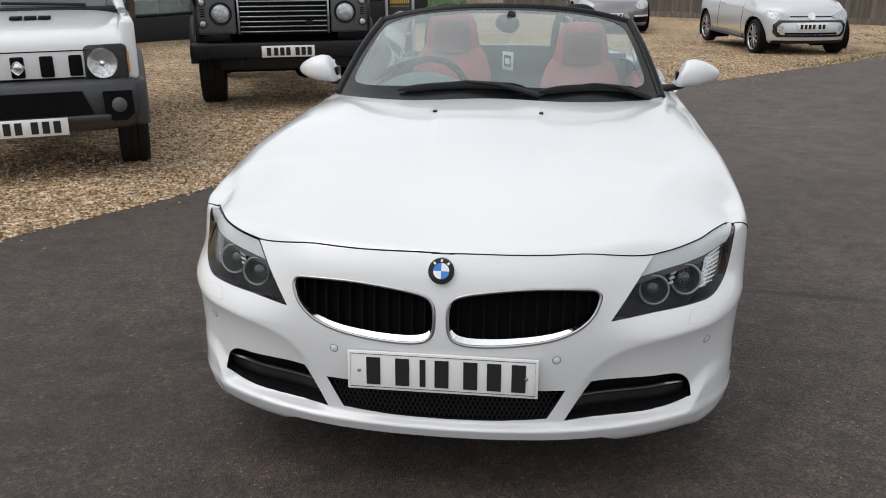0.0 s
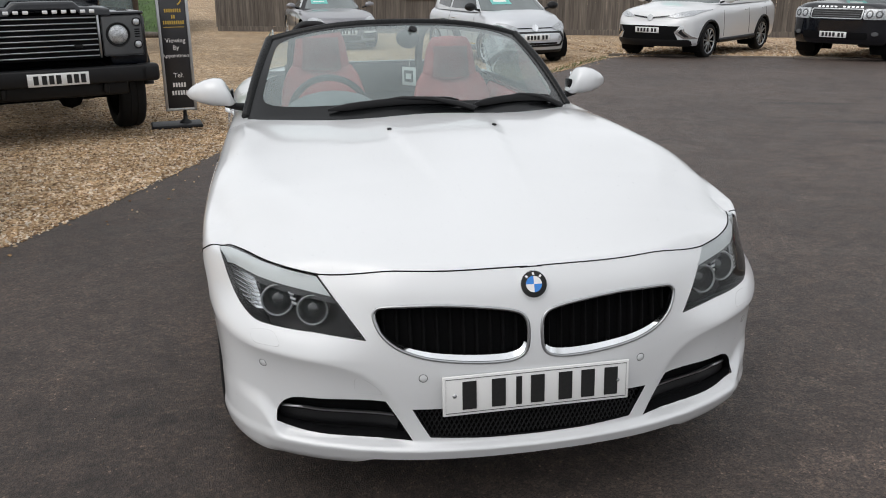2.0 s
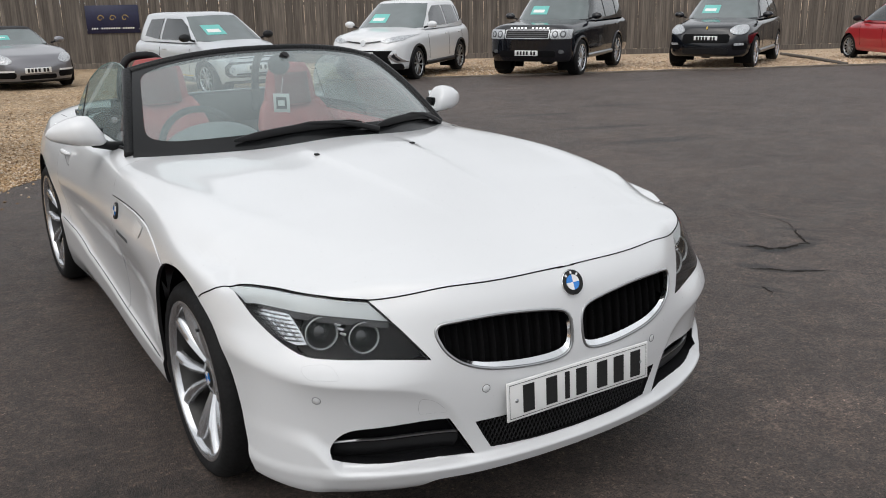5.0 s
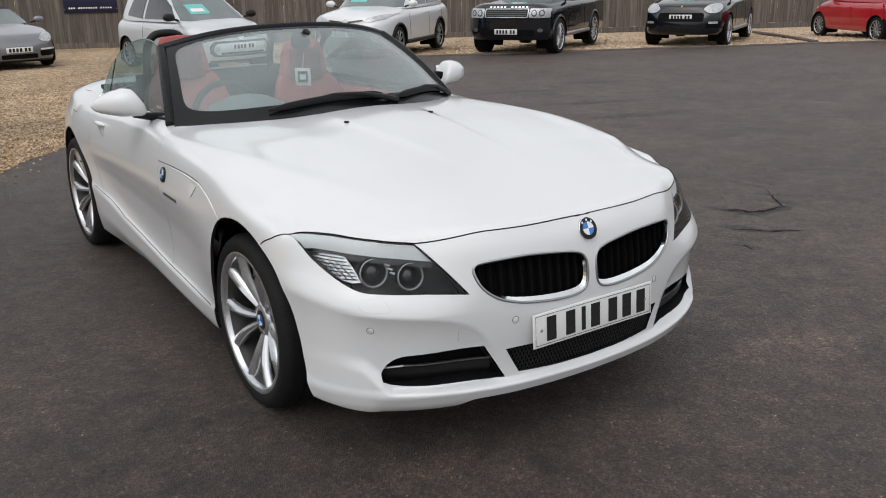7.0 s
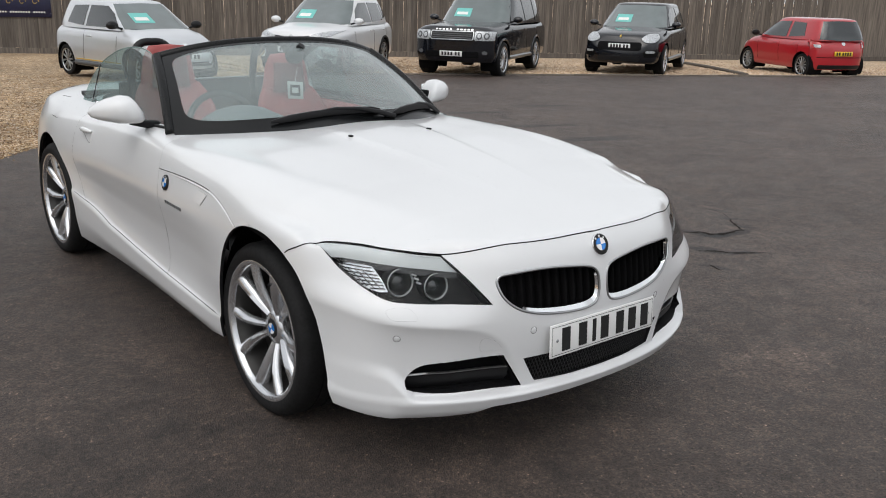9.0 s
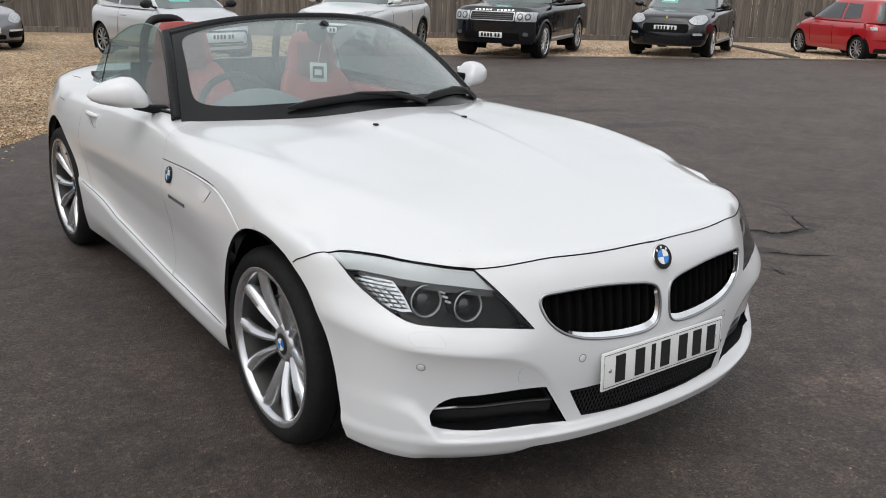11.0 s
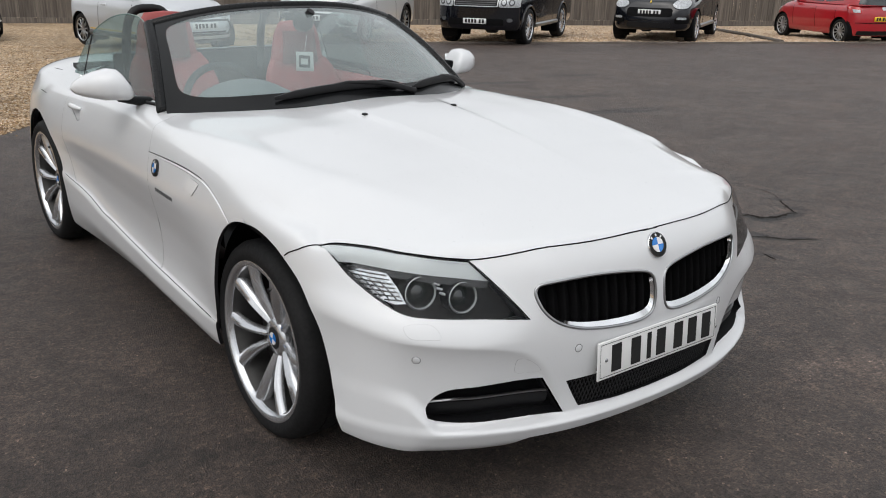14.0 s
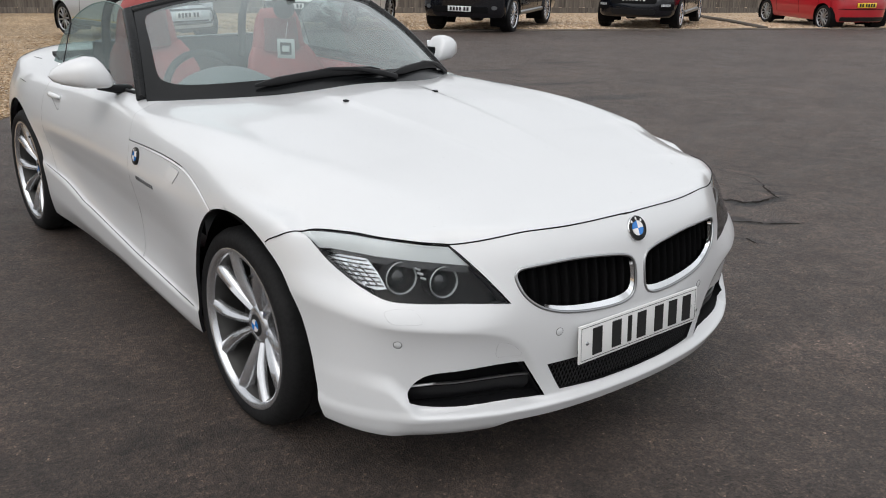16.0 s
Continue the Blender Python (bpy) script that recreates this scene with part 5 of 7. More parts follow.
part("hub", hub, PLASTIC, steer)
for a in (0, math.pi, -math.pi / 2):
    part("spoke", tube([rot @ Vector((0.06 * math.cos(a), 0.06 * math.sin(a), 0.01)), rot @ Vector((0.18 * math.cos(a), 0.18 * math.sin(a), 0))], 0.014, 8, flat=0.6), SATIN, steer)


def roadster_seat(x, lift):
    """Cushion, bolstered back and headrest in red leather."""
    seat = new("seat")
    seat.parent = roadster
    seat.matrix_local = pose(x, 1.66, 0.02 + lift) @ Matrix.Diagonal((0.88, 1, 1, 1))
    tagged(seat, "red leather bucket seat")

    def cushion(rows, name, mt=LEATHER):
        b = sheet(rows, thick=0.012)
        part(name, b, mt, seat)
    # a back: outline narrows towards the shoulders, side bolsters stand forward
    rows = []
    for t in np.linspace(0, 1, 15):
        z = 0.36 + 0.585 * t
        wid = np.interp(t, [0, 0.3, 0.55, 0.8, 0.93, 1.0], [0.20, 0.255, 0.268, 0.250, 0.218, 0.185])
        lean = 0.10 + 0.24 * t
        row = []
        for a in np.linspace(0, 2 * math.pi, 29):
            c, s = math.cos(a), math.sin(a)
            px = wid * math.copysign(abs(c) ** 0.7, c)
            thick = np.interp(t, [0, 0.8, 1], [0.075, 0.06, 0.035])
            py = thick * math.copysign(abs(s) ** 0.8, s)
            if s < 0:
                py -= 0.055 * (abs(px) / wid) ** 3 * (1 - t * 0.5) - 0.02
            row.append((px, lean + py, z))
        rows.append(row)
    cushion(rows, "backrest")
    cushion([[(0, 0.30, 0.945)] * 29, rows[-1]], "backrest_top")
    rows = []
    for t in np.linspace(0, 1, 9):
        z = 0.915 + 0.225 * t
        wid = 0.182 - 0.045 * t - 0.16 * max(0, t - 0.70) ** 1.5
        row = []
        for a in np.linspace(0, 2 * math.pi, 23):
            c, s = math.cos(a), math.sin(a)
            row.append((wid * math.copysign(abs(c) ** 0.75, c), 0.355 + 0.05 * (1 - 0.5 * t ** 3) * s, z))
        rows.append(row)
    rows.append([(0, 0.355, 1.148)] * 23)
    cushion(rows, "headrest")
    rows = []
    for t in np.linspace(0, 1, 9):
        y = -0.36 + 0.50 * t
        rows.append([(xx, y, 0.40 - 0.06 * t + 0.05 * (abs(xx) / 0.24) ** 3 - (0.05 if t == 0 else 0)) for xx in np.linspace(-0.25, 0.25, 13)])
    b = sheet(rows, thick=0.10)
    part("cushion", b, LEATHER, seat)
    pad = [[(0.118 * u * (1 - 0.12 * v), 0.300 - 0.012 * (1 - u * u) + 0.010 * v + (0.02 if abs(u) == 1 else 0), 0.925 + 0.17 * v) for u in np.linspace(-1, 1, 11)] for v in np.linspace(0, 1, 6)]
    part("headrest_pad", sheet(pad, thick=0.006), MAROON, seat, "dark perforated headrest pad")
    for sx in (-0.06, 0.06):
        part("headrest_post", tube([(sx, 0.34, 0.90), (sx, 0.355, 0.96)], 0.007), CHROME, seat)


roadster_seat(-0.325, 0.03)
roadster_seat(0.392, -0.03)
part("rear_bulkhead", sheet([[(x, y, z) for x in np.linspace(-0.66, 0.66, 9)] for y, z in ((2.22, 0.40), (2.27, 0.80), (2.33, 0.905), (2.44, 0.925))], thick=0.02), CLOTH, roadster)
part("wind_deflector", box((1.06, 0.014, 0.17), (0.015, 2.25, 0.895), 0.004, 1), CLOTH, roadster, "dark mesh wind deflector")
part("wind_deflector_rail", tube([(-0.50, 2.25, 0.984), (0.53, 2.25, 0.984)], 0.005), SATIN, roadster)
for x in (-0.36, 0.36):
    arch = [(x + 0.125 * math.copysign(abs(math.cos(a)) ** 0.6, math.cos(a)), 2.13, 0.88 + 0.325 * abs(math.sin(a)) ** 0.6) for a in np.linspace(0, math.pi, 22)]
    part("roll_hoop", tube(arch, 0.021, 10), PLASTIC, roadster, "black roll hoop behind a seat")
part("tunnel_console", box((0.22, 1.1, 0.22), (0, 1.75, 0.42), 0.04, 3), CLOTH, roadster)
part("cabin_floor", box((1.34, 1.5, 0.03), (0, 1.65, 0.27), 0.005), CLOTH, roadster)
for side in (1, -1):
    b = sheet([[(side * x, y, z) for y in np.linspace(1.12, 2.28, 9)] for x, z in ((0.712, 0.846), (0.690, 0.845), (0.660, 0.79), (0.650, 0.62), (0.672, 0.50), (0.66, 0.30))], thick=0.012)
    part("door_card", b, LEATHER, roadster, "red and black door lining")
    # door mirror
    mir = new("door_mirror")
    mir.parent = roadster
    mir.matrix_local = pose(side * 0.80 + 0.014, 1.215, 0.952) @ Matrix.Diagonal((1.06, 1.1, 1.1, 1))
    tagged(mir, "white door mirror on a black foot")
    rows = []
    for u in np.linspace(0, 1, 17):
        hi = np.interp(u, [0, 0.03, 0.12, 0.3, 0.55, 0.8, 0.94, 1.0], [0.030, 0.046, 0.062, 0.066, 0.056, 0.036, 0.018, 0.000])
        lo = np.interp(u, [0, 0.03, 0.12, 0.5, 0.8, 0.94, 1.0], [-0.036, -0.044, -0.049, -0.045, -0.032, -0.021, -0.006])
        dp = np.interp(u, [0, 0.05, 0.3, 0.7, 0.92, 1.0], [0.050, 0.060, 0.066, 0.052, 0.026, 0.004])
        cyy = np.interp(u, [0, 0.5, 1.0], [-0.012, 0.0, 0.050])
        row = []
        for a in np.linspace(0, 2 * math.pi, 33):
            c, sn = math.cos(a), math.sin(a)
            yy = cyy + dp * (math.copysign(abs(c) ** 0.55, c) if c > 0 else c)
            row.append((side * (0.205 * u + 0.034 * (sn * 0.5 + 0.5) * (1 - u) - 0.012), yy, 0.008 + (hi * sn ** 0.85 if sn > 0 else -lo * math.copysign(abs(sn) ** 0.7, sn))))
        rows.append(row)
    rows.insert(0, [tuple(np.mean(rows[0], axis=0))] * 33)
    part("shell", sheet(rows, flip=side > 0), WHITE, mir)
    # black box added to draw the dark gap between housing and foot
    part("gap_block", box((0.012, 0.070, 0.050), (side * 0.002, 0.004, 0.000), 0.005, 2), FRAME, mir)
    part("mirror_glass", box((0.125, 0.004, 0.074), (side * 0.090, 0.060, 0.010), 0.001, 1), CHROME, mir)
    part("foot", tube([(side * 0.035, 0.01, -0.038), (side * -0.02, 0.015, -0.048), (side * -0.085, 0.03, -0.060)], [0.018, 0.026, 0.034], 10, flat=0.6), PLASTIC, mir)
    # side windows, half raised
    top = round_curve([(1.10, 0.90), (1.26, 1.03), (1.47, 1.150), (1.60, 1.192), (1.78, 1.200), (1.97, 1.176), (2.12, 1.130), (2.20, 1.092)], 5)
    rows = [[(0.012 + side * (0.700 - 0.31 * (zt - 0.85) * v), y, 0.85 + (zt - 0.85) * v) for v in np.linspace(0, 1, 7)] for y, zt in top]
    win = part("side_window", sheet(rows), SIDEGLASS, roadster, "lightly tinted raised side window")
    win.visible_shadow = False
    part("glass_edge", tube([r[-1] for r in rows], 0.003, 5), GLASSEDGE, win)
    top = round_curve([(2.215, 1.082), (2.27, 1.04), (2.32, 0.97), (2.36, 0.88)], 5)
    rows = [[(0.012 + side * (0.700 - 0.31 * (zt - 0.86) * v), y, 0.86 + (zt - 0.86) * v) for v in np.linspace(0, 1, 5)] for y, zt in top]
    win = part("quarter_window", sheet(rows), SIDEGLASS, roadster, "lightly tinted rear quarter window")
    win.visible_shadow = False
    part("window_divider", tube([(0.012 + side * 0.697, 2.208, 0.86), (0.012 + side * 0.630, 2.208, 1.085)], 0.0028), PLASTIC, roadster)
    seal = []
    for x, y in COCKPIT:
        if 1.02 < y < 2.25:
            hit = TREE.ray_cast(Vector((side * (x + 0.006), y, 2)), Vector((0, 0, -1)))[0]
            seal.append(hit + Vector((0, 0, 0.003)))
    part("window_seal", tube(seal, 0.008, 6), PLASTIC, roadster)

# shut lines: narrow black gaps between the panels
def shut_line(name, pts, r=0.0022, material=None):
    part(name, tube(pts, r, 5), material or DARK, roadster)


for side in (1, -1):
    pts = [on_top(side * x + askew(y), y) for x, y in BONNET_FRONT if 0 <= x < 0.82]
    shut_line("bonnet_joint", pts, 0.0021)
part("bonnet_joint", tube([on_top(x, -0.790) for x in np.linspace(-0.03, 0.03, 5)], 0.0021, 5), DARK, roadster)


def on_flank(y, z, side, out=0.0):
    hit, no, _, _ = TREE.ray_cast(Vector((side * 2, y, z)), Vector((-side, 0, 0)))
    if no.x * side < 0:
        no = -no
    return hit + no * out, no


REPEATER = round_curve([(0.487, 0.709), (0.472, 0.704), (0.412, 0.702), (0.400, 0.708), (0.366, 0.741), (0.372, 0.749), (0.428, 0.753), (0.442, 0.748)], 4, True).tolist()
for side in (1, -1):
    shut_line("wing_joint", [on_top(side * x + askew(y), y, 0.0004) for x, y in BONNET_FRONT if 0.81 < x < 0.878] + [on_flank(-0.252, 0.678, side, 0.0004)[0]], 0.0021)
    edge = [on_flank(y, z, side)[0] for y, z in DOOR_LINE if z < 0.80]
    half_way = [i for i in range(len(edge) - 1) if abs(edge[i + 1].y - edge[i].y) > 0.5][0] + 1
    shut_line("door_joint", edge[:half_way], 0.0008, SEAM)
    shut_line("door_joint", edge[half_way:], 0.0012, SEAM)
    shut_line("wing_joint", [on_flank(y, z, side)[0] for y, z in BONNET_SIDE if y > 0.34], 0.0016)
    shut_line("wing_joint", [on_flank(y, z, side)[0] for y, z in BONNET_SIDE if 0.083 < y < 0.35], 0.0009, SEAM)
    # badge, repeater and script on the wing
    p, no = on_flank(0.775, 0.722, side, 0.003)
    badge(roadster, Matrix.Translation(p) @ no.to_track_quat("Z", "Y").to_matrix().to_4x4(), 0.031, "side_roundel", INK)
    rep = part("side_repeater", patch(TREE, REPEATER, "yz", side * 2, -side, 0.003, cells=6, thick=0.006), WHITEENAMEL, roadster, "clear side repeater")
    part("repeater_rim", tube([on_flank(y, z, side, 0.001)[0] for y, z in REPEATER], 0.0012, 5, True), SEAM, rep)
    part("rib", tube([on_flank(y, float(np.interp(y, BONNET_SIDE[:, 0], BONNET_SIDE[:, 1])) - 0.007, side, 0.001)[0] for y in np.linspace(0.095, 0.80, 18)], [0.0005, 0.002] + [0.0034] * 10 + [0.003, 0.0026, 0.002, 0.0015, 0.001, 0.0005], 6), WHITE, roadster)
    for k in range(9):
        part("script_bar", patch(TREE, [(0.605 + k * 0.0205, 0.637), (0.614 + k * 0.0205, 0.637), (0.614 + k * 0.0205, 0.650), (0.605 + k * 0.0205, 0.650)], "yz", side * 2, -side, 0.003, cells=2, thick=0.004), GREYPLASTIC, roadster)
    h = part("door_handle", tube([on_flank(1.80 + 0.13 * t, 0.790, side, 0.002 + 0.020 * math.sin(math.pi * t) ** 0.6)[0] for t in np.linspace(0, 1, 9)], [0.006, 0.010, 0.012, 0.012, 0.012, 0.012, 0.012, 0.010, 0.006], 8), WHITE, roadster)
    part("handle_recess", patch(TREE, round_curve([(1.925, 0.798), (1.925, 0.782), (1.88, 0.765), (1.82, 0.738), (1.795, 0.742), (1.795, 0.775), (1.80, 0.80)], 4, True).tolist(), "yz", side * 2, -side, 0.0008, cells=4, thick=0.002), WHITE, h)
    part("recess_joint", tube([on_flank(y, z, side, 0.0006)[0] for y, z in round_curve([(1.925, 0.780), (1.88, 0.764), (1.82, 0.738), (1.797, 0.744)], 5)], 0.0014, 4), GREYPLASTIC, h)
    shut_line("fuel_flap_joint", [on_flank(y, 0.795, side)[0] for y in np.linspace(2.36, 2.49, 6)], 0.0016)
    shut_line("boot_joint", [on_top(side * 0.69, y) for y in np.linspace(2.54, 2.69, 6)], 0.0016)
    part("side_skirt_joint", tube([on_flank(y, float(np.interp(y, *zip(*SILL))), side, 0.0005)[0] for y in np.linspace(0.34, 2.10, 34)], 0.0018, 4), DARK, roadster)


# ---- ground, kerb, fence, building ----
FALL_D = [-900.0, 0.0, 0.2, 0.4, 0.6, 0.8, 1.0, 40.0, 900.0]
FALL_Z = [0.0, 0.0, -0.0004, -0.0017, -0.0039, -0.0069, -0.0108, -0.849, -0.849]
ALONG, OUT = Vector((0.893, -0.449, 0)), Vector((0.449, 0.893, 0))


def ground_z(x, y):
    """The yard falls gently away behind the roadster."""
    return float(np.interp(OUT.x * x + OUT.y * y - 2.8, FALL_D, FALL_Z))


EDGE = round_curve([(-6.5, -6.0), (-3.95, -1.2), (-2.73, 1.23), (-1.98, 2.55), (-1.32, 4.05), (-0.86, 5.25), (-0.18, 6.15), (1.0, 7.50), (2.57, 9.32), (3.60, 10.60), (4.77, 12.0), (5.6, 13.2), (6.7, 14.35), (8.3, 14.02), (10.85, 12.74), (14.5, 10.9), (19.6, 8.34), (26.9, 4.67), (43, -3.4)], 10)
rag = [noise.noise(Vector((x * 6, y * 6, 3.1))) for x, y in EDGE]
EDGE_RAGGED = [(x + 0.05 * r * (i < 116), y - 0.05 * r * (i < 116)) for i, ((x, y), r) in enumerate(zip(EDGE, rag))]
rows = [[(OUT * (d + 2.8) + ALONG * s + Vector((0, 0, z))) for s in (-900, -40, 0, 40, 900)] for d, z in zip(FALL_D, FALL_Z)]
b = sheet(rows)
bmesh.ops.recalc_face_normals(b, faces=b.faces)
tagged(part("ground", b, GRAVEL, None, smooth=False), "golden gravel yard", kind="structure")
b = bmesh.new()
b.faces.new([b.verts.new((x, y, 0)) for x, y in EDGE_RAGGED + [(43, -60), (-40, -60), (-14, -20)]])
bmesh.ops.triangulate(b, faces=b.faces)
for d in FALL_D[1:-1]:
    bmesh.ops.bisect_plane(b, geom=list(b.verts) + list(b.edges) + list(b.faces), plane_co=OUT * (d + 2.8), plane_no=OUT)
for v in b.verts:
    v.co.z = ground_z(v.co.x, v.co.y) + 0.010
road = tagged(part("road", b, TARMAC, None, smooth=False), "dark worn tarmac forecourt", kind="structure")
# ragged cracks in the tarmac, filled with dark dirt
for k, (line, wide) in enumerate((([(3.31, 1.02), (3.30, 0.93), (3.28, 0.85), (3.21, 0.76)], 0.007), ([(3.18, 0.72), (3.12, 0.67), (3.06, 0.595), (3.0, 0.526), (2.975, 0.472)], 0.020),
                                   ([(2.98, 0.47), (2.93, 0.51), (2.87, 0.50), (2.80, 0.50)], 0.020), ([(2.82, 0.49), (2.77, 0.515), (2.70, 0.55), (2.70, 0.60), (2.66, 0.65), (2.60, 0.68)], 0.042),
                                   ([(2.10, 0.13), (2.085, 0.084), (2.065, 0.035)], 0.014), ([(2.30, 0.36), (2.37, 0.30), (2.43, 0.22), (2.52, 0.15), (2.62, 0.09)], 0.022))):
    way = round_curve(line, 14)
    side_a, side_b = [], []
    for i, p in enumerate(way):
        d = way[min(i + 1, len(way) - 1)] - way[max(i - 1, 0)]
        d = d / np.hypot(*d)
        grow = 0.7 * wide * math.sin(math.pi * (i + 0.6) / (len(way) + 0.2)) ** 0.5
        wa, wb = (grow * (0.55 + 1.1 * noise.noise(Vector((p[0] * 31, p[1] * 31, q + k)))) for q in (0.3, 7.7))
        side_a.append((p[0] - d[1] * max(wa, 0.002), p[1] + d[0] * max(wa, 0.002), 0.0125))
        side_b.append((p[0] + d[1] * max(wb, 0.002), p[1] - d[0] * max(wb, 0.002), 0.0125))
    part("crack", sheet([side_a, side_b]), CRACK, road, smooth=False)


def row_pose(s, n, z=0.0):
    """A pose on the yard's far side: s metres along the kerb, n metres behind it, x along the fence."""
    p = OUT * (16.25 + n) + ALONG * s
    return Matrix.Translation((p.x, p.y, z + ground_z(p.x, p.y))) @ pose(0, 0, 0, 0, 0, math.degrees(math.atan2(ALONG.y, ALONG.x)))


# kerb stones along the far side of the tarmac
kerb = tagged(new("kerb"), "low weathered concrete edging stones", kind="structure")
stone = None
for k in range(30):
    if stone is None:
        stone = part("kerb_stone", box((0.905, 0.10, 0.09), (0, 0, 0), 0.012, 2), STONE, kerb)
        stone.matrix_local = row_pose(-0.30, 0.0, 0.0)
    else:
        copy_part(stone, kerb, row_pose(-0.30 + k * 0.915, 0.012 * math.sin(k * 2.3), 0.004 * math.sin(k * 1.7)) @ pose(0, 0, 0, 0, 0, 0.6 * math.sin(k * 3.1)))

# close-boarded fence
fence = tagged(new("fence"), "weathered grey-brown close-boarded timber fence", kind="structure")
rng = random.Random(7)
kinds = []
for k in range(5):
    b = box((0.117, 0.020, 2.16), (0, 0, 1.23), 0.003, 1)
    for v in b.verts:
        v.co.y += 0.010 * (v.co.x / 0.117) + 0.004 * math.sin(v.co.z * 3 + k)
    kinds.append(part("board", b, BOARDS, fence, smooth=False))
for k in range(295):
    m = row_pose(-14.4 + k * 0.1135, 8.35 + rng.uniform(-0.006, 0.006), rng.uniform(-0.03, 0.02)) @ pose(0, 0, 0, 0, rng.uniform(-0.5, 0.5), rng.uniform(-2, 2))
    if k < 5:
        kinds[k].matrix_local = m
    else:
        copy_part(kinds[k % 5], fence, m)
rest = bmesh.new()
for k in range(240):
    bb = box((0.117, 0.020, 2.16), (0, 0, 1.23))
    bmesh.ops.transform(bb, matrix=row_pose(-14.4 + (295 + k) * 0.1135, 8.35 + rng.uniform(-0.006, 0.006), rng.uniform(-0.03, 0.02)), verts=bb.verts)
    join(rest, bb)
tagged(part("far_boards", rest, BOARDS, fence, smooth=False), kind="stuff")
for k in range(8):
    part("gravel_board", box((7.6, 0.03, 0.17), (0, 0, 0), 0.004, 1), BOARDS, fence, smooth=False).matrix_local = row_pose(-10.6 + k * 7.62, 8.325, 0.075)
    for z in (0.45, 1.15, 1.75):
        part("rail", box((7.6, 0.05, 0.08), (0, 0, 0)), BOARDS, fence, smooth=False).matrix_local = row_pose(-10.6 + k * 7.62, 8.40, z)
for k in range(21):
    part("post", box((0.10, 0.10, 2.3), (0, 0, 1.15), 0.006, 1), BOARDS, fence, smooth=False).matrix_local = row_pose(-14.3 + k * 3.0, 8.47)

# banner on the fence: its writing as plain bars
banner = thing("banner", row_pose(-7.11, 8.305, 1.11), "dark blue vinyl banner with pale lettering bars on the fence", "banner")
part("sheet", box((1.52, 0.006, 0.80), (0, 0, 0.31), 0.002, 1), NAVY, banner)
for k in range(18):
    if k not in (3, 12):
        part("bar", box((0.040, 0.004, 0.046), (-0.60 + k * 0.069, -0.006, 0.052)), PAPER, banner)
for k in range(3):
    part("swirl", tube([(-0.35 + 0.35 * k + 0.10 * math.cos(a) * (1 - a / 9), -0.006, 0.34 + 0.10 * math.sin(a) * (1 - a / 9)) for a in np.linspace(0, 6, 16)], 0.008, 5), GOLD, banner)
for x in (-0.74, 0.74):
    for z in (0.02, 0.78):
        part("eyelet", lathe([(0.006, 0.0), (0.014, 0.004), (0.014, 0.0)], 12, "y"), SATIN, banner).matrix_local = pose(x, -0.004, z)

# grass bank beyond the fence's end, a hedge-green slope
b = bmesh.new()
gx, gy = np.meshgrid(np.linspace(-26, -2.9, 40), np.linspace(0, 14, 18), indexing="ij")
rows = [[(x, 24.3 - 0.5 * (x + 2.9) + y, ground_z(x, 24.3 - 0.5 * (x + 2.9) + y) + 0.02 + 0.24 * y * step(0, 3, y) + 0.10 * noise.noise(Vector((x, y, 0)))) for x, y in zip(r1, r2)] for r1, r2 in zip(gx, gy)]
tagged(part("grass_bank", sheet(rows), GRASS, None), "mown green grass bank", kind="structure")
part("log_edging", tube([(x, 24.2 - 0.5 * (x + 2.9), ground_z(x, 24.2 - 0.5 * (x + 2.9)) + 0.08) for x in np.linspace(-14, -2.9, 14)], 0.09, 8), BOARDS, None)
tagged(bpy.data.objects["log_edging"], "dark timber log edging the grass", kind="structure")
blades = np.random.RandomState(3)
vs, fs = [], []
for k in range(5000):
    x, y = blades.uniform(-14, -2.95), blades.uniform(0.0, 4.0)
    if k > 4600:
        i = blades.randint(92, 118)
        px, py, z0, h = EDGE[i][0] + blades.normal(0, 0.10), EDGE[i][1] + 0.10 + abs(blades.normal(0, 0.10)), 0.0, blades.uniform(0.02, 0.07)
    else:
        px, py, z0, h = x, 24.3 - 0.5 * (x + 2.9) + y, 0.02 + 0.24 * y * float(step(0, 3, y)), blades.uniform(0.06, 0.16)
    z0 += ground_z(px, py)
    a, l = blades.uniform(0, 6.28), blades.uniform(-0.04, 0.04)
    w = 0.008
    n0 = len(vs)
    vs += [(px - w * math.cos(a), py - w * math.sin(a), z0 - 0.01), (px + w * math.cos(a), py + w * math.sin(a), z0 - 0.01), (px + l, py + l * 0.7, z0 + h)]
    fs.append((n0, n0 + 1, n0 + 2))
me = bpy.data.meshes.new("grass")
me.from_pydata(vs, [], fs)
me.materials.append(GRASS)
tagged(new("grass", me), "tufts of green grass at the gravel's edge", "grass", kind="stuff")

# showroom behind the off-roaders: dark base, posts, wide panes
show = thing("showroom", pose(-6.95, 14.15, -0.16, 0, 0, 61.2), "dark timber showroom with wide glass panes", "building")
part("wall", box((15, 0.22, 0.75), (0, 0.10, 0.125), 0.01), PLASTIC, show)
part("roof", box((15.4, 7.0, 0.30), (0, 3.1, 3.25), 0.03), PLASTIC, show)
part("back_wall", box((15, 0.2, 3.1), (0, 6.5, 1.55)), BRICK, show)
part("showroom_floor", box((15, 6.4, 0.06), (0, 3.3, 0.03)), STONE, show)
for x in (-7.4, 7.4):
    part("side_wall", box((0.2, 6.4, 3.1), (x, 3.3, 1.55)), BRICK, show)
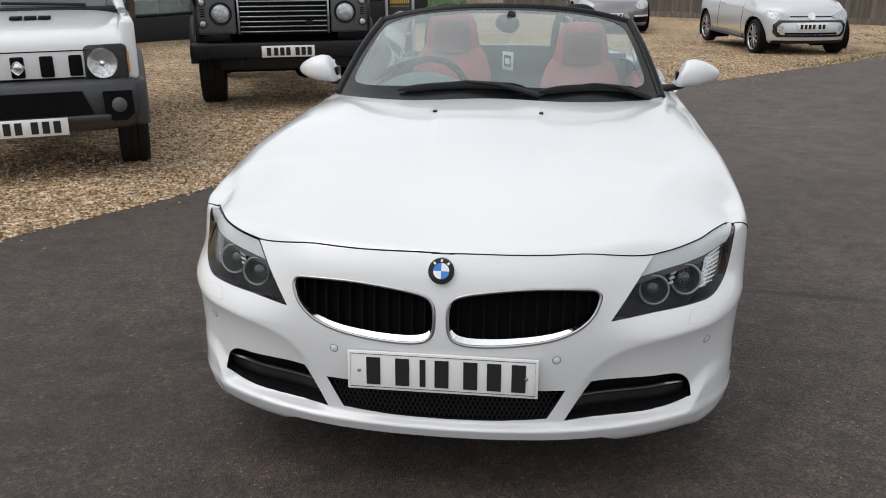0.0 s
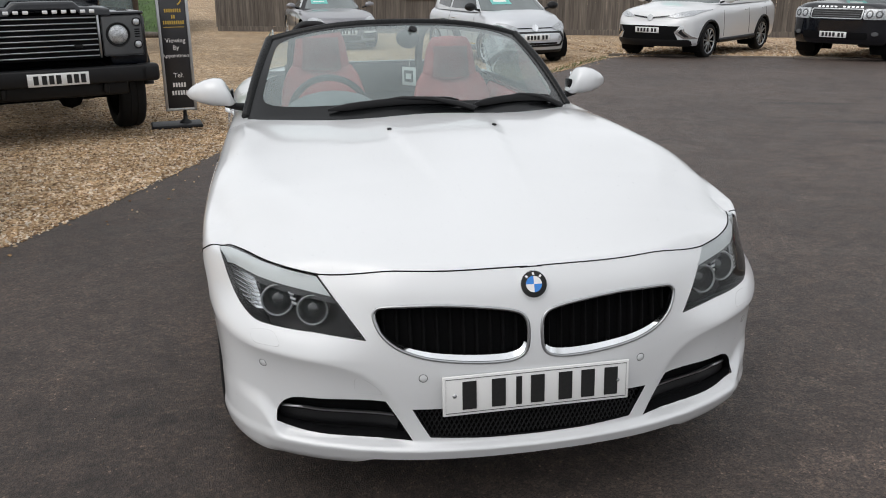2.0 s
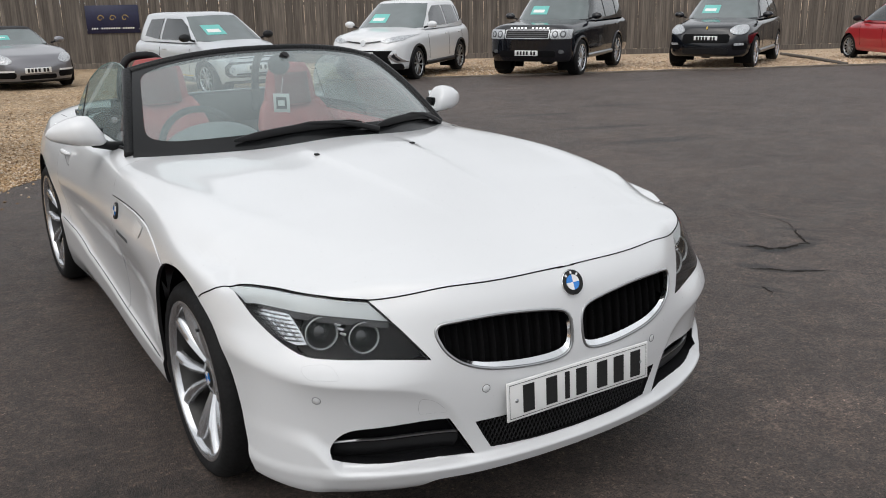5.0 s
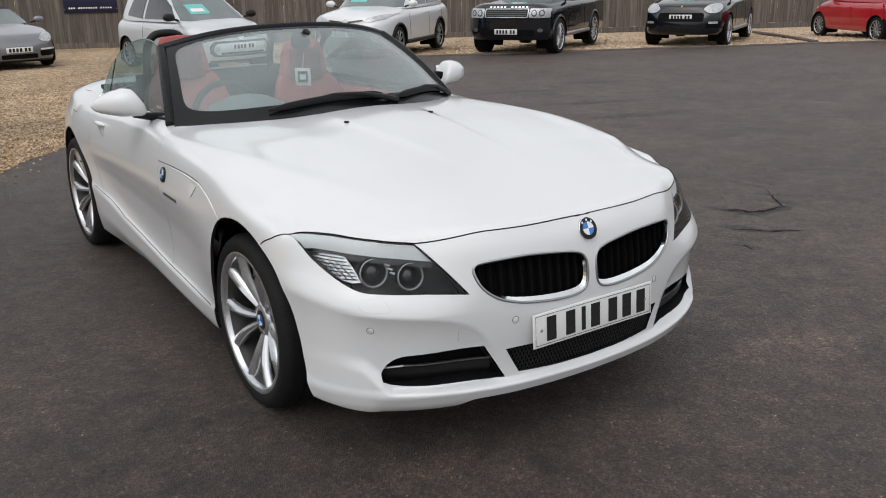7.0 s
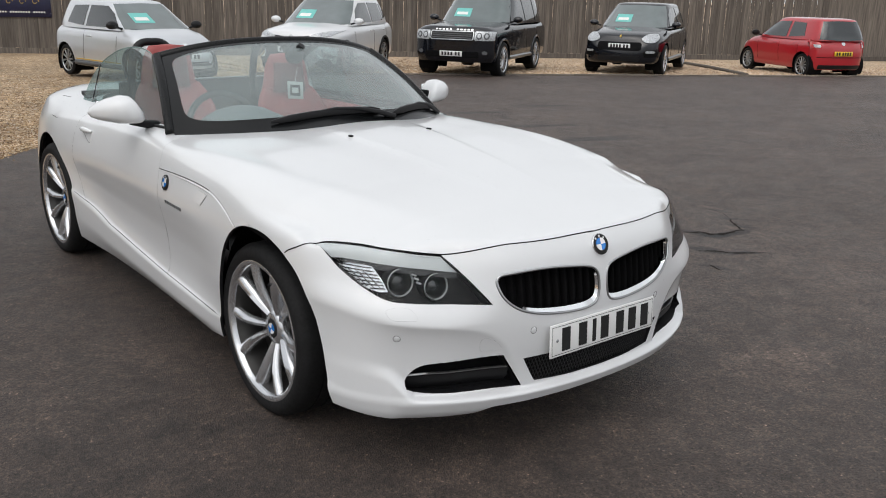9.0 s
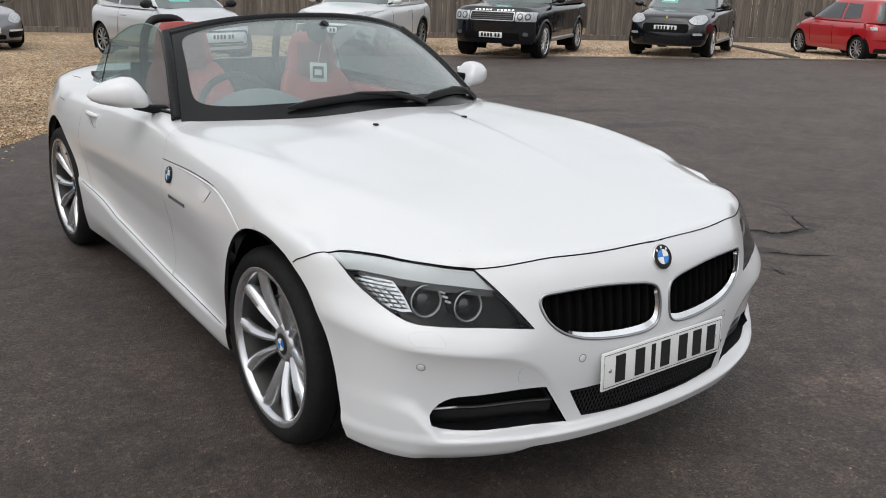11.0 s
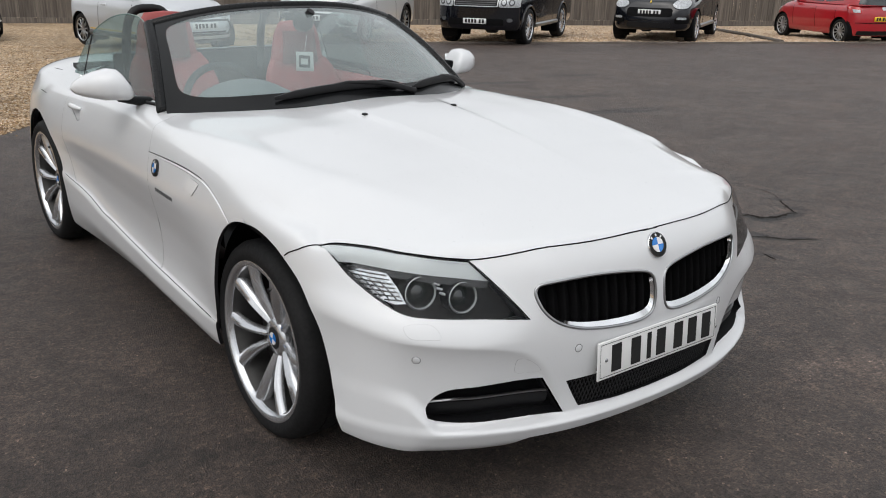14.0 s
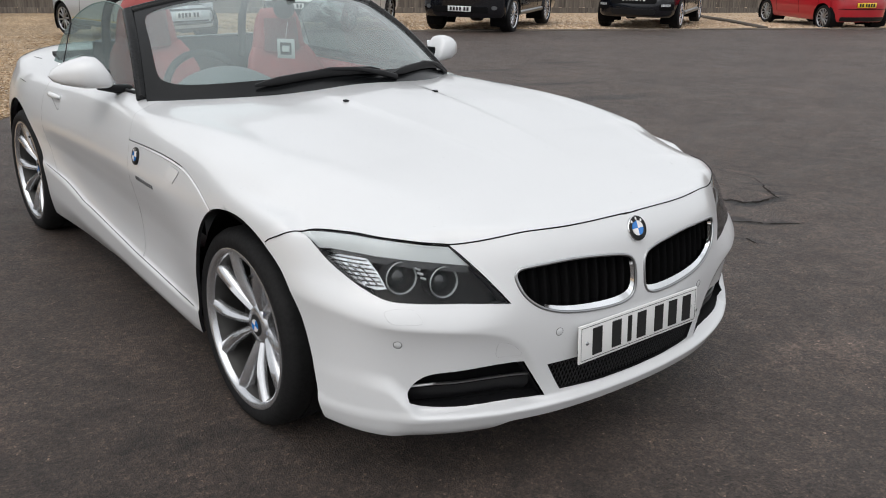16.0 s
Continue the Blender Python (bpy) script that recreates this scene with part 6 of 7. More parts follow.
for k in range(11):
    x = -7.3 + k * 1.46
    part("post", box((0.13, 0.16, 2.7), (x, 0.08, 1.80), 0.008, 1), BRICK, show)
    if k < 10:
        w = part("window", box((1.33, 0.012, 2.62), (x + 0.73, 0.08, 1.80)), GLASS, show)
        part("frame", box((1.33, 0.05, 0.05), (x + 0.73, 0.07, 0.53), 0.006, 1), PLASTIC, w)
        part("frame", box((1.33, 0.05, 0.05), (x + 0.73, 0.07, 1.28), 0.006, 1), PLASTIC, w)
for k in range(6):
    part("display_panel", box((0.7, 0.05, 1.0), (-4.6 + k * 1.7, 2.4, 0.9), 0.01, 1), (PAPER, REDLENS, BRICK, PAPER, AMBER, BRICK)[k], show)

# loose stones of the gravel near the tarmac
peb = np.random.RandomState(11)
octa = np.array([(1, 0, 0), (-1, 0, 0), (0, 1, 0), (0, -1, 0), (0, 0, 1), (0, 0, -1)], float)
tri = np.array([(0, 2, 4), (2, 1, 4), (1, 3, 4), (3, 0, 4), (2, 0, 5), (1, 2, 5), (3, 1, 5), (0, 3, 5)])
vs, fs = [], []
for k in range(66000):
    i = peb.randint(18, 119) if k < 46000 else peb.randint(121, 172)
    p, q = EDGE[i], EDGE[i + 1]
    d = (q - p) / np.hypot(*(q - p))
    off = -abs(peb.exponential(1.5)) + 0.03 if peb.rand() < 0.996 else peb.uniform(0.0, 0.6) ** 2
    at = p + (q - p) * peb.rand() + np.array([d[1], -d[0]]) * off
    s = peb.uniform(0.006, 0.015)
    if k >= 46000:
        # coarser stones heaped behind the kerb
        off = -0.06 - abs(peb.exponential(2.2))
        at, s = p + (q - p) * peb.rand() + np.array([d[1], -d[0]]) * off, peb.uniform(0.012, 0.032)
    a = peb.uniform(0, 6.28)
    c, sn = math.cos(a), math.sin(a)
    o = octa * (s * peb.uniform(0.8, 1.5), s * peb.uniform(0.6, 1.0), s * peb.uniform(0.45, 0.8)) * peb.uniform(0.75, 1.25, (6, 1))
    o = np.stack([o[:, 0] * c - o[:, 1] * sn, o[:, 0] * sn + o[:, 1] * c, o[:, 2] + s * 0.35 + (0.010 if off > 0 else 0)], 1) + (at[0], at[1], ground_z(*at))
    n0 = 6 * k
    vs.append(o)
    fs.append(tri + n0)
me = bpy.data.meshes.new("gravel_stones")
me.from_pydata(np.concatenate(vs).tolist(), [], np.concatenate(fs).tolist())
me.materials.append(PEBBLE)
tagged(new("gravel_stones", me), "loose golden and brown gravel stones", "gravel", kind="stuff")

# a dark timber sleeper lying between kerb and fence
rows = [OUT * n + ALONG * q for q, n in ((11.1, 16.42), (11.75, 19.3), (12.1, 21.6))]
sleeper = part("timber_edging", tube([(p.x, p.y, ground_z(p.x, p.y) + 0.035) for p in rows], 0.05, 6), BOARDS, None)
tagged(sleeper, "dark old timber edging across the gravel", kind="structure")


# ---- parked cars ----
def road_wheel(parent, at, side, r, w, spokes=10, rim_mat=None, twin=True, steer=0.0):
    """A tyre with a spoked rim; +x is the outer side."""
    wheel = new("wheel")
    wheel.parent = parent
    wheel.matrix_local = pose(*at, 0, 0, (0 if side > 0 else 180) + steer) @ pose(0, 0, 0, 11 * side, 0, 0)
    part("tyre", lathe(tyre_profile(r, w), 36), RUBBER, wheel)
    rim, o = r * 0.735, w * 0.44
    b = lathe([(rim - 0.012, o - 0.012), (rim, o), (rim, o + 0.008), (rim - 0.014, o + 0.004), (rim - 0.018, o - 0.010)], 36)
    part("barrel", lathe([(rim - 0.018, o - 0.010), (rim - 0.026, o - 0.03), (rim - 0.03, -o)], 30), DARK, wheel)
    for k in range(spokes):
        a = 2 * math.pi * k / spokes
        box((0.030, 0.030 if spokes > 6 else 0.06, rim - 0.03), (o - 0.018, 0, (rim - 0.03) / 2 + 0.015), 0.006, 1, bm=b) if k == 0 else None
        if k:
            bb = box((0.030, 0.030 if spokes > 6 else 0.06, rim - 0.03), (o - 0.018, 0, (rim - 0.03) / 2 + 0.015), 0.006, 1)
            bmesh.ops.transform(bb, matrix=pose(0, 0, 0, math.degrees(a), 0, 0), verts=bb.verts)
            join(b, bb)
    lathe([(0.004, o - 0.006), (0.05, o - 0.010), (0.06, o - 0.03)], 20, bm=b)
    part("rim", b, rim_mat or ALLOY, wheel)
    part("wheel_back", lathe([(0.004, -0.02), (rim - 0.05, -0.02), (rim - 0.04, -0.04)], 24), DARK, wheel)


def parked_car(name, m, label, paint, d):
    """A closed car from its measures: shell with cut arches, cabin, windows, wheels, plate, mirrors."""
    car = thing(name, m, label, "car", "cars parked in the yard")
    fo, wb, ro, w, low = d["fo"], d["wb"], d["ro"], d["w"], d.get("low", 0.24)
    yr, nr, rr = wb + ro, d.get("round", 1.0), d.get("tail_round", 0.7)
    rim = round_curve([(0, -fo), (0.35 * w, -fo + 0.015 * nr), (0.66 * w, -fo + 0.07 * nr), (0.86 * w, -fo + 0.20 * nr), (0.95 * w, -fo + 0.40 * nr), (0.99 * w, 0.0), (w, 0.4), (w, wb - 0.2),
                       (0.985 * w, wb + 0.25), (0.93 * w, yr - 0.22 * rr), (0.78 * w, yr - 0.08 * rr), (0.4 * w, yr - 0.01), (0, yr)], 8)
    arc = np.concatenate([[0], np.cumsum(np.hypot(*np.diff(rim, axis=0).T))])
    spine, drop, prof = smooth_curve(d["spine"]), d.get("drop", 0.09), smooth_curve(d["side"])
    nu, lo, hi = 90, 22, 16
    g = np.zeros((nu, lo + hi, 3))
    for i, s in enumerate(np.linspace(0, arc[-1], nu)):
        x, y = np.interp(s, arc, rim[:, 0]), np.interp(s, arc, rim[:, 1])
        xa, ya = np.interp(max(s - 0.06, 0), arc, rim[:, 0]), np.interp(max(s - 0.06, 0), arc, rim[:, 1])
        xb, yb = np.interp(min(s + 0.06, arc[-1]), arc, rim[:, 0]), np.interp(min(s + 0.06, arc[-1]), arc, rim[:, 1])
        t = np.array([xb - xa, yb - ya])
        if i in (0, nu - 1):
            t = np.array([1.0 if i == 0 else -1.0, 0])
        t /= np.hypot(*t)
        nx, ny = t[1], -t[0]
        top = spine(y) - drop
        z = low + (top - low) * np.linspace(0, 1, lo)
        off = prof((z - low) / (top - low))
        g[i, :lo] = np.stack([np.maximum(x - nx * off, 0), y - ny * off, z], 1)
        e = g[i, lo - 1]
        yc = np.interp(y, [-fo, 0.6, yr - 0.7, yr], [-fo + 0.55, 0.6, yr - 0.7, yr - 0.4])
        f = np.arange(1, hi + 1) / hi
        gx, gy = e[0] * (1 - f), e[1] * (1 - f) + yc * f
        ww = np.interp(gy, rim[:len(rim) // 2, 1], rim[:len(rim) // 2, 0]) if y < wb / 2 else np.full(hi, w)
        q = np.clip(gx / np.maximum(ww - 0.05, 0.2), 0, 1)
        g[i, lo:] = np.stack([gx, gy, spine(gy) - drop * q ** d.get("power", 4.0)], 1)
    for _ in range(3):
        k = np.exp(-((np.arange(lo + hi) - lo) / 2.5) ** 2)[None, 1:-1, None] * 0.5
        g[:, 1:-1] = g[:, 1:-1] * (1 - k) + k * 0.5 * (g[:, :-2] + g[:, 2:])
    g[0, :, 0] = g[-1, :, 0] = 0
    shell = sheet(g)
    bmesh.ops.recalc_face_normals(shell, faces=shell.faces)
    if sum(f.normal.z * f.calc_area() for f in shell.faces) < 0:
        bmesh.ops.reverse_faces(shell, faces=shell.faces)
    shell.normal_update()
    r = d["r"]
    arches = [[(y + (r + 0.045) * math.cos(a), r + (r + 0.045) * math.sin(a)) for a in np.linspace(math.pi * 1.25, -math.pi * 0.25, 26)] for y in (0, wb)]
    tree0 = BVHTree.FromBMesh(mirrored(shell.copy()))
    for a in arches:
        slice_along(shell, a, "yz", lambda p, n: p.x > 0.4, False)
    gone = [f for f in shell.faces if f.calc_center_median().x > 0.35 and any(inside(a, f.calc_center_median().y, f.calc_center_median().z) for a in arches)]
    bmesh.ops.delete(shell, geom=gone, context="FACES")
    shell = mirrored(shell)
    shell.normal_update()
    wrong = [f for f in shell.faces if f.normal.z < -0.15 and f.calc_center_median().z > spine(f.calc_center_median().y) - drop - 0.06]
    bmesh.ops.reverse_faces(shell, faces=wrong)
    body = part("body", shell, paint, car)
    # cabin
    c = d["cabin"]
    rows = []
    for t in np.linspace(0, 1, 10):
        y0, y1 = c["y0"] + (c["y2"] - c["y0"]) * t ** 0.92, c["y1"] + (c["y3"] - c["y1"]) * t ** 1.3
        z = c["z0"] + (c["z1"] - c["z0"]) * t
        hw = c["w0"] + (c["w1"] - c["w0"]) * t ** 1.25
        rows.append([(hw * math.copysign(abs(math.cos(a)) ** 0.36, math.cos(a)), (y0 + y1) / 2 + (y1 - y0) / 2 * math.copysign(abs(math.sin(a)) ** 0.42, math.sin(a)), z) for a in np.linspace(0, 2 * math.pi, 57)])
    last = rows[-1]
    cy = (c["y2"] + c["y3"]) / 2
    for k, dz in ((0.94, 0.022), (0.8, 0.042), (0.5, 0.055), (0.0, 0.06)):
        rows.append([(p[0] * k, cy + (p[1] - cy) * k, p[2] + dz) for p in last])
    cab = sheet(rows)
    bmesh.ops.recalc_face_normals(cab, faces=cab.faces)
    tree1 = BVHTree.FromBMesh(cab)
    part("roof", cab, d.get("roof", paint), car)
    zl, zh = c["z0"] + 0.03, c["z1"] - 0.03

    def hw(z):
        return c["w0"] + (c["w1"] - c["w0"]) * ((z - c["z0"]) / (c["z1"] - c["z0"])) ** 1.25 - 0.075
    glass = d.get("glass", SCREEN)
    o = [(-hw(zl), zl), (0, zl - 0.03), (hw(zl), zl), (hw((zl + zh) / 2), (zl + zh) / 2), (hw(zh), zh), (0, zh + 0.015), (-hw(zh), zh), (-hw((zl + zh) / 2), (zl + zh) / 2)]
    scr = part("windscreen", patch(tree1, o, "xz", -6, 1, 0.010, cells=20, thick=0.02), glass, car)
    part("rear_window", patch(tree1, [(x * 0.92, z) for x, z in o], "xz", 9, -1, 0.012, cells=20, thick=0.024), d.get("rear_glass", glass), car)
    if "card" in d:
        cw, ch = d["card"]
        part("price_card", patch(tree1, [(cw - 0.2, zl + 0.10), (cw + 0.2, zl + 0.10), (cw + 0.19, zl + 0.10 + ch), (cw - 0.19, zl + 0.10 + ch)], "xz", -6, 1, 0.014, cells=8, thick=0.004), TEAL, scr, "teal and white price card")
        part("card_writing", patch(tree1, [(cw - 0.15, zl + 0.14), (cw + 0.12, zl + 0.14), (cw + 0.115, zl + 0.11 + ch * 0.5), (cw - 0.145, zl + 0.11 + ch * 0.5)], "xz", -6, 1, 0.017, cells=8, thick=0.004), PAPER, scr)
    for side in (1, -1):
        for win in c["windows"]:
            part("side_window", patch(tree1, win, "yz", side * 4, -side, 0.009, cells=14, thick=0.02), d.get("side_glass", glass), car)
        for y in (0, wb):
            road_wheel(car, (side * (w - 0.125), y, r), side, r, d.get("tyre", 0.215), d.get("spokes", 10), d.get("rim_mat"), steer=d.get("steer", 0) if y == 0 else 0)
            rows = [[(side * x, y + (r + 0.05) * math.cos(a), r + (r + 0.05) * math.sin(a)) for a in np.linspace(-0.6, math.pi + 0.6, 18)] for x in (w - 0.03, w - 0.42)]
            part("wheel_arch_liner", sheet(rows), DARK, car)
            if d.get("arch_trim"):
                ring = []
                for a in np.linspace(-0.45, math.pi + 0.45, 22):
                    yy, zz = y + (r + 0.055) * math.cos(a), r + (r + 0.055) * math.sin(a)
                    hit = tree0.ray_cast(Vector((side * 4, yy, zz)), Vector((-side, 0, 0)))[0]
                    if hit is not None:
                        ring.append(hit)
                part("arch_trim", tube(ring, 0.026, 6), d["arch_trim"], car)
        # mirror
        y, z = c["y0"] + 0.32, c["z0"] + 0.07
        mi = part("door_mirror", lathe([(0.001, -0.055), (0.045, -0.045), (0.075, -0.01), (0.078, 0.03), (0.07, 0.045), (0.001, 0.047)], 20, "y"), d.get("mirror", paint), car)
        mi.matrix_local = pose(side * (w + 0.07), y, z + 0.03) @ Matrix.Diagonal((1.45, 1, 0.95, 1))
        part("mirror_foot", tube([(side * -0.02, 0.0, -0.02), (side * -0.13, 0.02, -0.07)], 0.022, 6), PLASTIC, mi)
        # door joints and handles
        for y in d.get("doors", ()):
            pts = [tree0.ray_cast(Vector((side * 4, y + 0.03 * math.sin(6 * z), z)), Vector((-side, 0, 0)))[0] for z in np.linspace(low + 0.14, c["z0"] - 0.03, 8)]
            part("door_joint", tube([p for p in pts if p is not None], 0.005, 4), DARK, car)
        for y in d.get("handles", ()):
            p = tree0.ray_cast(Vector((side * 4, y, c["z0"] - 0.13)), Vector((-side, 0, 0)))[0]
            part("door_handle", box((0.03, 0.18, 0.03), p, 0.010, 2), d.get("handle_mat", paint), car)
        if d.get("stripe"):
            pts = [tree0.ray_cast(Vector((side * 4, y, low + 0.13)), Vector((-side, 0, 0)))[0] for y in np.linspace(r + 0.10, wb - r - 0.10, 10)]
            part("stripe", tube([p for p in pts if p is not None], 0.012, 5), d["stripe"], car, "thin yellow sill stripe")
        if d.get("skirt"):
            pts = [tree0.ray_cast(Vector((side * 4, y, low + 0.06)), Vector((-side, 0, 0)))[0] for y in np.linspace(r + 0.08, wb - r - 0.08, 10)]
            part("sill_trim", tube([p for p in pts if p is not None], 0.05, 6), d["skirt"], car)
    part("floor_pan", box((2 * w - 0.5, yr + fo - 0.5, 0.06), (0, (yr - fo) / 2, low + 0.03), 0.01), DARK, car)
    # patches on nose and tail
    for nm, outline, mt, twin, proud in d["front"]:
        for o in ([outline, both(outline)] if twin else [outline]):
            part(nm, patch(tree0, o, "xz", -6, 1, proud + 0.008, cells=22, thick=0.022), mt, car)
    for nm, outline, mt, twin, proud in d.get("rear", ()):
        for o in ([outline, both(outline)] if twin else [outline]):
            part(nm, patch(tree0, o, "xz", 9, -1, proud + 0.006, cells=14, thick=0.02), mt, car)
    for way, key, mt in ((-1, "plate", PLATE), (1, "rear_plate", YELLOWPLATE)):
        if key not in d:
            continue
        hit = tree0.ray_cast(Vector((0, 8 * way + (0 if way < 0 else 2), d[key])), Vector((0, -way, 0)))[0]
        pl = part("number_plate", box((0.52, 0.016, 0.111), (0, 0, 0), 0.003, 1), mt, car, "number plate with dark bars")
        pl.matrix_local = pose(0, hit.y + way * 0.022, d[key])
        for x in (-0.19, -0.12, -0.05, 0.02, 0.12, 0.19):
            part("bar", box((0.045, 0.004, 0.075)), INK, pl).matrix_local = pose(x, way * 0.0095, 0)
    return car


def parked(x, y, turn):
    return pose(x, y, ground_z(x, y), 0, 0, turn)


def rect(x0, z0, x1, z1, k=0.0):
    return [(x0 + k, z0), (x1 - k, z0), (x1, z0 + k), (x1, z1 - k), (x1 - k, z1), (x0 + k, z1), (x0, z1 - k), (x0, z0 + k)] if k else [(x0, z0), (x1, z0), (x1, z1), (x0, z1)]


SIDE_ROUND = [(0, 0.07), (0.08, 0.03), (0.25, 0.012), (0.5, 0.0), (0.75, 0.006), (0.9, 0.03), (1.0, 0.075)]
small = dict(fo=0.585, wb=2.42, ro=0.535, w=0.82, r=0.30, low=0.22, spine=[(-0.585, 0.68), (-0.5, 0.76), (-0.3, 0.86), (0.1, 0.96), (0.4, 1.0), (2.6, 1.02), (2.955, 0.99)], drop=0.09, side=SIDE_ROUND, round=1.2,
             cabin=dict(y0=0.10, y1=2.93, y2=0.92, y3=2.72, z0=0.93, z1=1.42, w0=0.76, w1=0.58, windows=[[(0.52, 0.98), (1.62, 0.98), (1.60, 1.36), (1.05, 1.355), (0.80, 1.22)], [(1.72, 0.98), (2.35, 1.03), (2.22, 1.34), (1.70, 1.36)]]),
             plate=0.50, doors=(0.50, 1.68), handles=(1.45,), mirror=PLASTIC, spokes=10, tyre=0.185, card=(-0.26, 0.17), skirt=GREYPLASTIC,
             front=[("headlamp", round_curve([(0.36, 0.66), (0.52, 0.60), (0.66, 0.62), (0.73, 0.70), (0.66, 0.76), (0.50, 0.73)], 4, True).tolist(), LAMPDULL, True, 0.004),
                    ("grille_frame", rect(-0.62, 0.33, 0.62, 0.60, 0.07), GLOSSBLACK, False, 0.004), ("lower_panel", rect(-0.56, 0.37, 0.56, 0.56, 0.06), SILVER, False, 0.010),
                    ("fog_lamp", oval(0.51, 0.475, 0.045, 0.045, 14), LAMPDULL, True, 0.018), ("lower_intake", rect(-0.45, 0.375, 0.45, 0.405, 0.01), DARK, False, 0.014),
                    ("nose_joint", rect(-0.36, 0.655, 0.36, 0.668), DARK, False, 0.004), ("round_emblem", oval(0, 0.665, 0.065, 0.065, 20), CHROME, False, 0.010), ("front_valance", rect(-0.62, 0.225, 0.62, 0.27, 0.02), PLASTIC, False, 0.004)])
parked_car("hatchback", parked(4.33, 13.58, 10.9), "silver three-door hatchback with black mirrors on the gravel", SILVER, dict(small, rim_mat=SATIN, spokes=10, side_glass=PRIVACY, stripe=GOLD))
red = dict(small, tail_round=1.5, glass=PRIVACY, mirror=PLASTIC, rear_plate=0.62, handle_mat=RED, spokes=12, rim_mat=SATIN, doors=(0.50, 1.45, 2.25), handles=(1.32, 2.15), skirt=None)
red["rear"] = [("tail_lamp", [(0.56, 0.74), (0.74, 0.74), (0.76, 0.95), (0.64, 0.97), (0.56, 0.86)], REDLENS, True, 0.006), ("reverse_lamp", [(0.585, 0.765), (0.69, 0.765), (0.70, 0.83), (0.59, 0.83)], LAMPDULL, True, 0.012), ("bumper_joint", rect(-0.74, 0.52, 0.74, 0.532), DARK, False, 0.003), ("tail_badge", rect(-0.05, 0.82, 0.05, 0.90, 0.02), CHROME, False, 0.006), ("rear_valance", rect(-0.6, 0.24, 0.6, 0.34, 0.02), PLASTIC, False, 0.004)]
red.pop("card")
parked_car("hatchback", parked(20.9, 11.25, 155.3), "bright red five-door hatchback parked nose to the fence", RED, red)

cross = dict(fo=0.93, wb=2.65, ro=0.92, w=0.925, r=0.345, low=0.27, spine=[(-0.93, 0.80), (-0.85, 0.90), (-0.6, 0.99), (0.0, 1.06), (0.45, 1.10), (3.2, 1.14), (3.57, 1.08)], drop=0.10, side=SIDE_ROUND, round=1.3,
             cabin=dict(y0=0.25, y1=3.50, y2=1.25, y3=3.10, z0=1.04, z1=1.60, w0=0.85, w1=0.66, windows=[[(0.85, 1.09), (1.85, 1.10), (1.83, 1.53), (1.40, 1.52), (1.10, 1.36)], [(1.93, 1.10), (2.72, 1.12), (2.64, 1.52), (1.92, 1.53)], [(2.80, 1.15), (3.12, 1.22), (2.98, 1.46), (2.74, 1.50)]]),
             plate=0.58, doors=(0.62, 1.88, 2.80), handles=(1.70, 2.62), spokes=10, card=(-0.28, 0.18), arch_trim=PLASTIC, skirt=PLASTIC, side_glass=PRIVACY, rim_mat=SATIN,
             front=[("headlamp", [(0.36, 0.83), (0.55, 0.81), (0.80, 0.86), (0.86, 0.95), (0.70, 0.94), (0.48, 0.89)], LAMPDULL, True, 0.005), ("nose_bar", [(0.06, 0.795), (0.36, 0.83), (0.40, 0.86), (0.06, 0.825)], GLOSSBLACK, True, 0.006),
                    ("emblem", oval(0, 0.81, 0.060, 0.065, 8), SATIN, False, 0.010), ("lower_grille", [(-0.62, 0.40), (0.62, 0.40), (0.55, 0.54), (0.66, 0.66), (-0.66, 0.66), (-0.55, 0.54)], DARK, False, 0.004),
                    ("fog_surround", [(0.55, 0.54), (0.70, 0.42), (0.86, 0.42), (0.72, 0.56), (0.70, 0.66), (0.64, 0.66)], CHROME, True, 0.006), ("fog_lamp", [(0.62, 0.54), (0.72, 0.45), (0.78, 0.45), (0.69, 0.55), (0.67, 0.61)], PLASTIC, True, 0.012),
                    ("front_valance", rect(-0.80, 0.275, 0.80, 0.40, 0.03), PLASTIC, False, 0.006)])
parked_car("crossover", parked(7.83, 14.58, -53.2), "white crossover with black wheel-arch trim on the gravel", WHITE, cross)

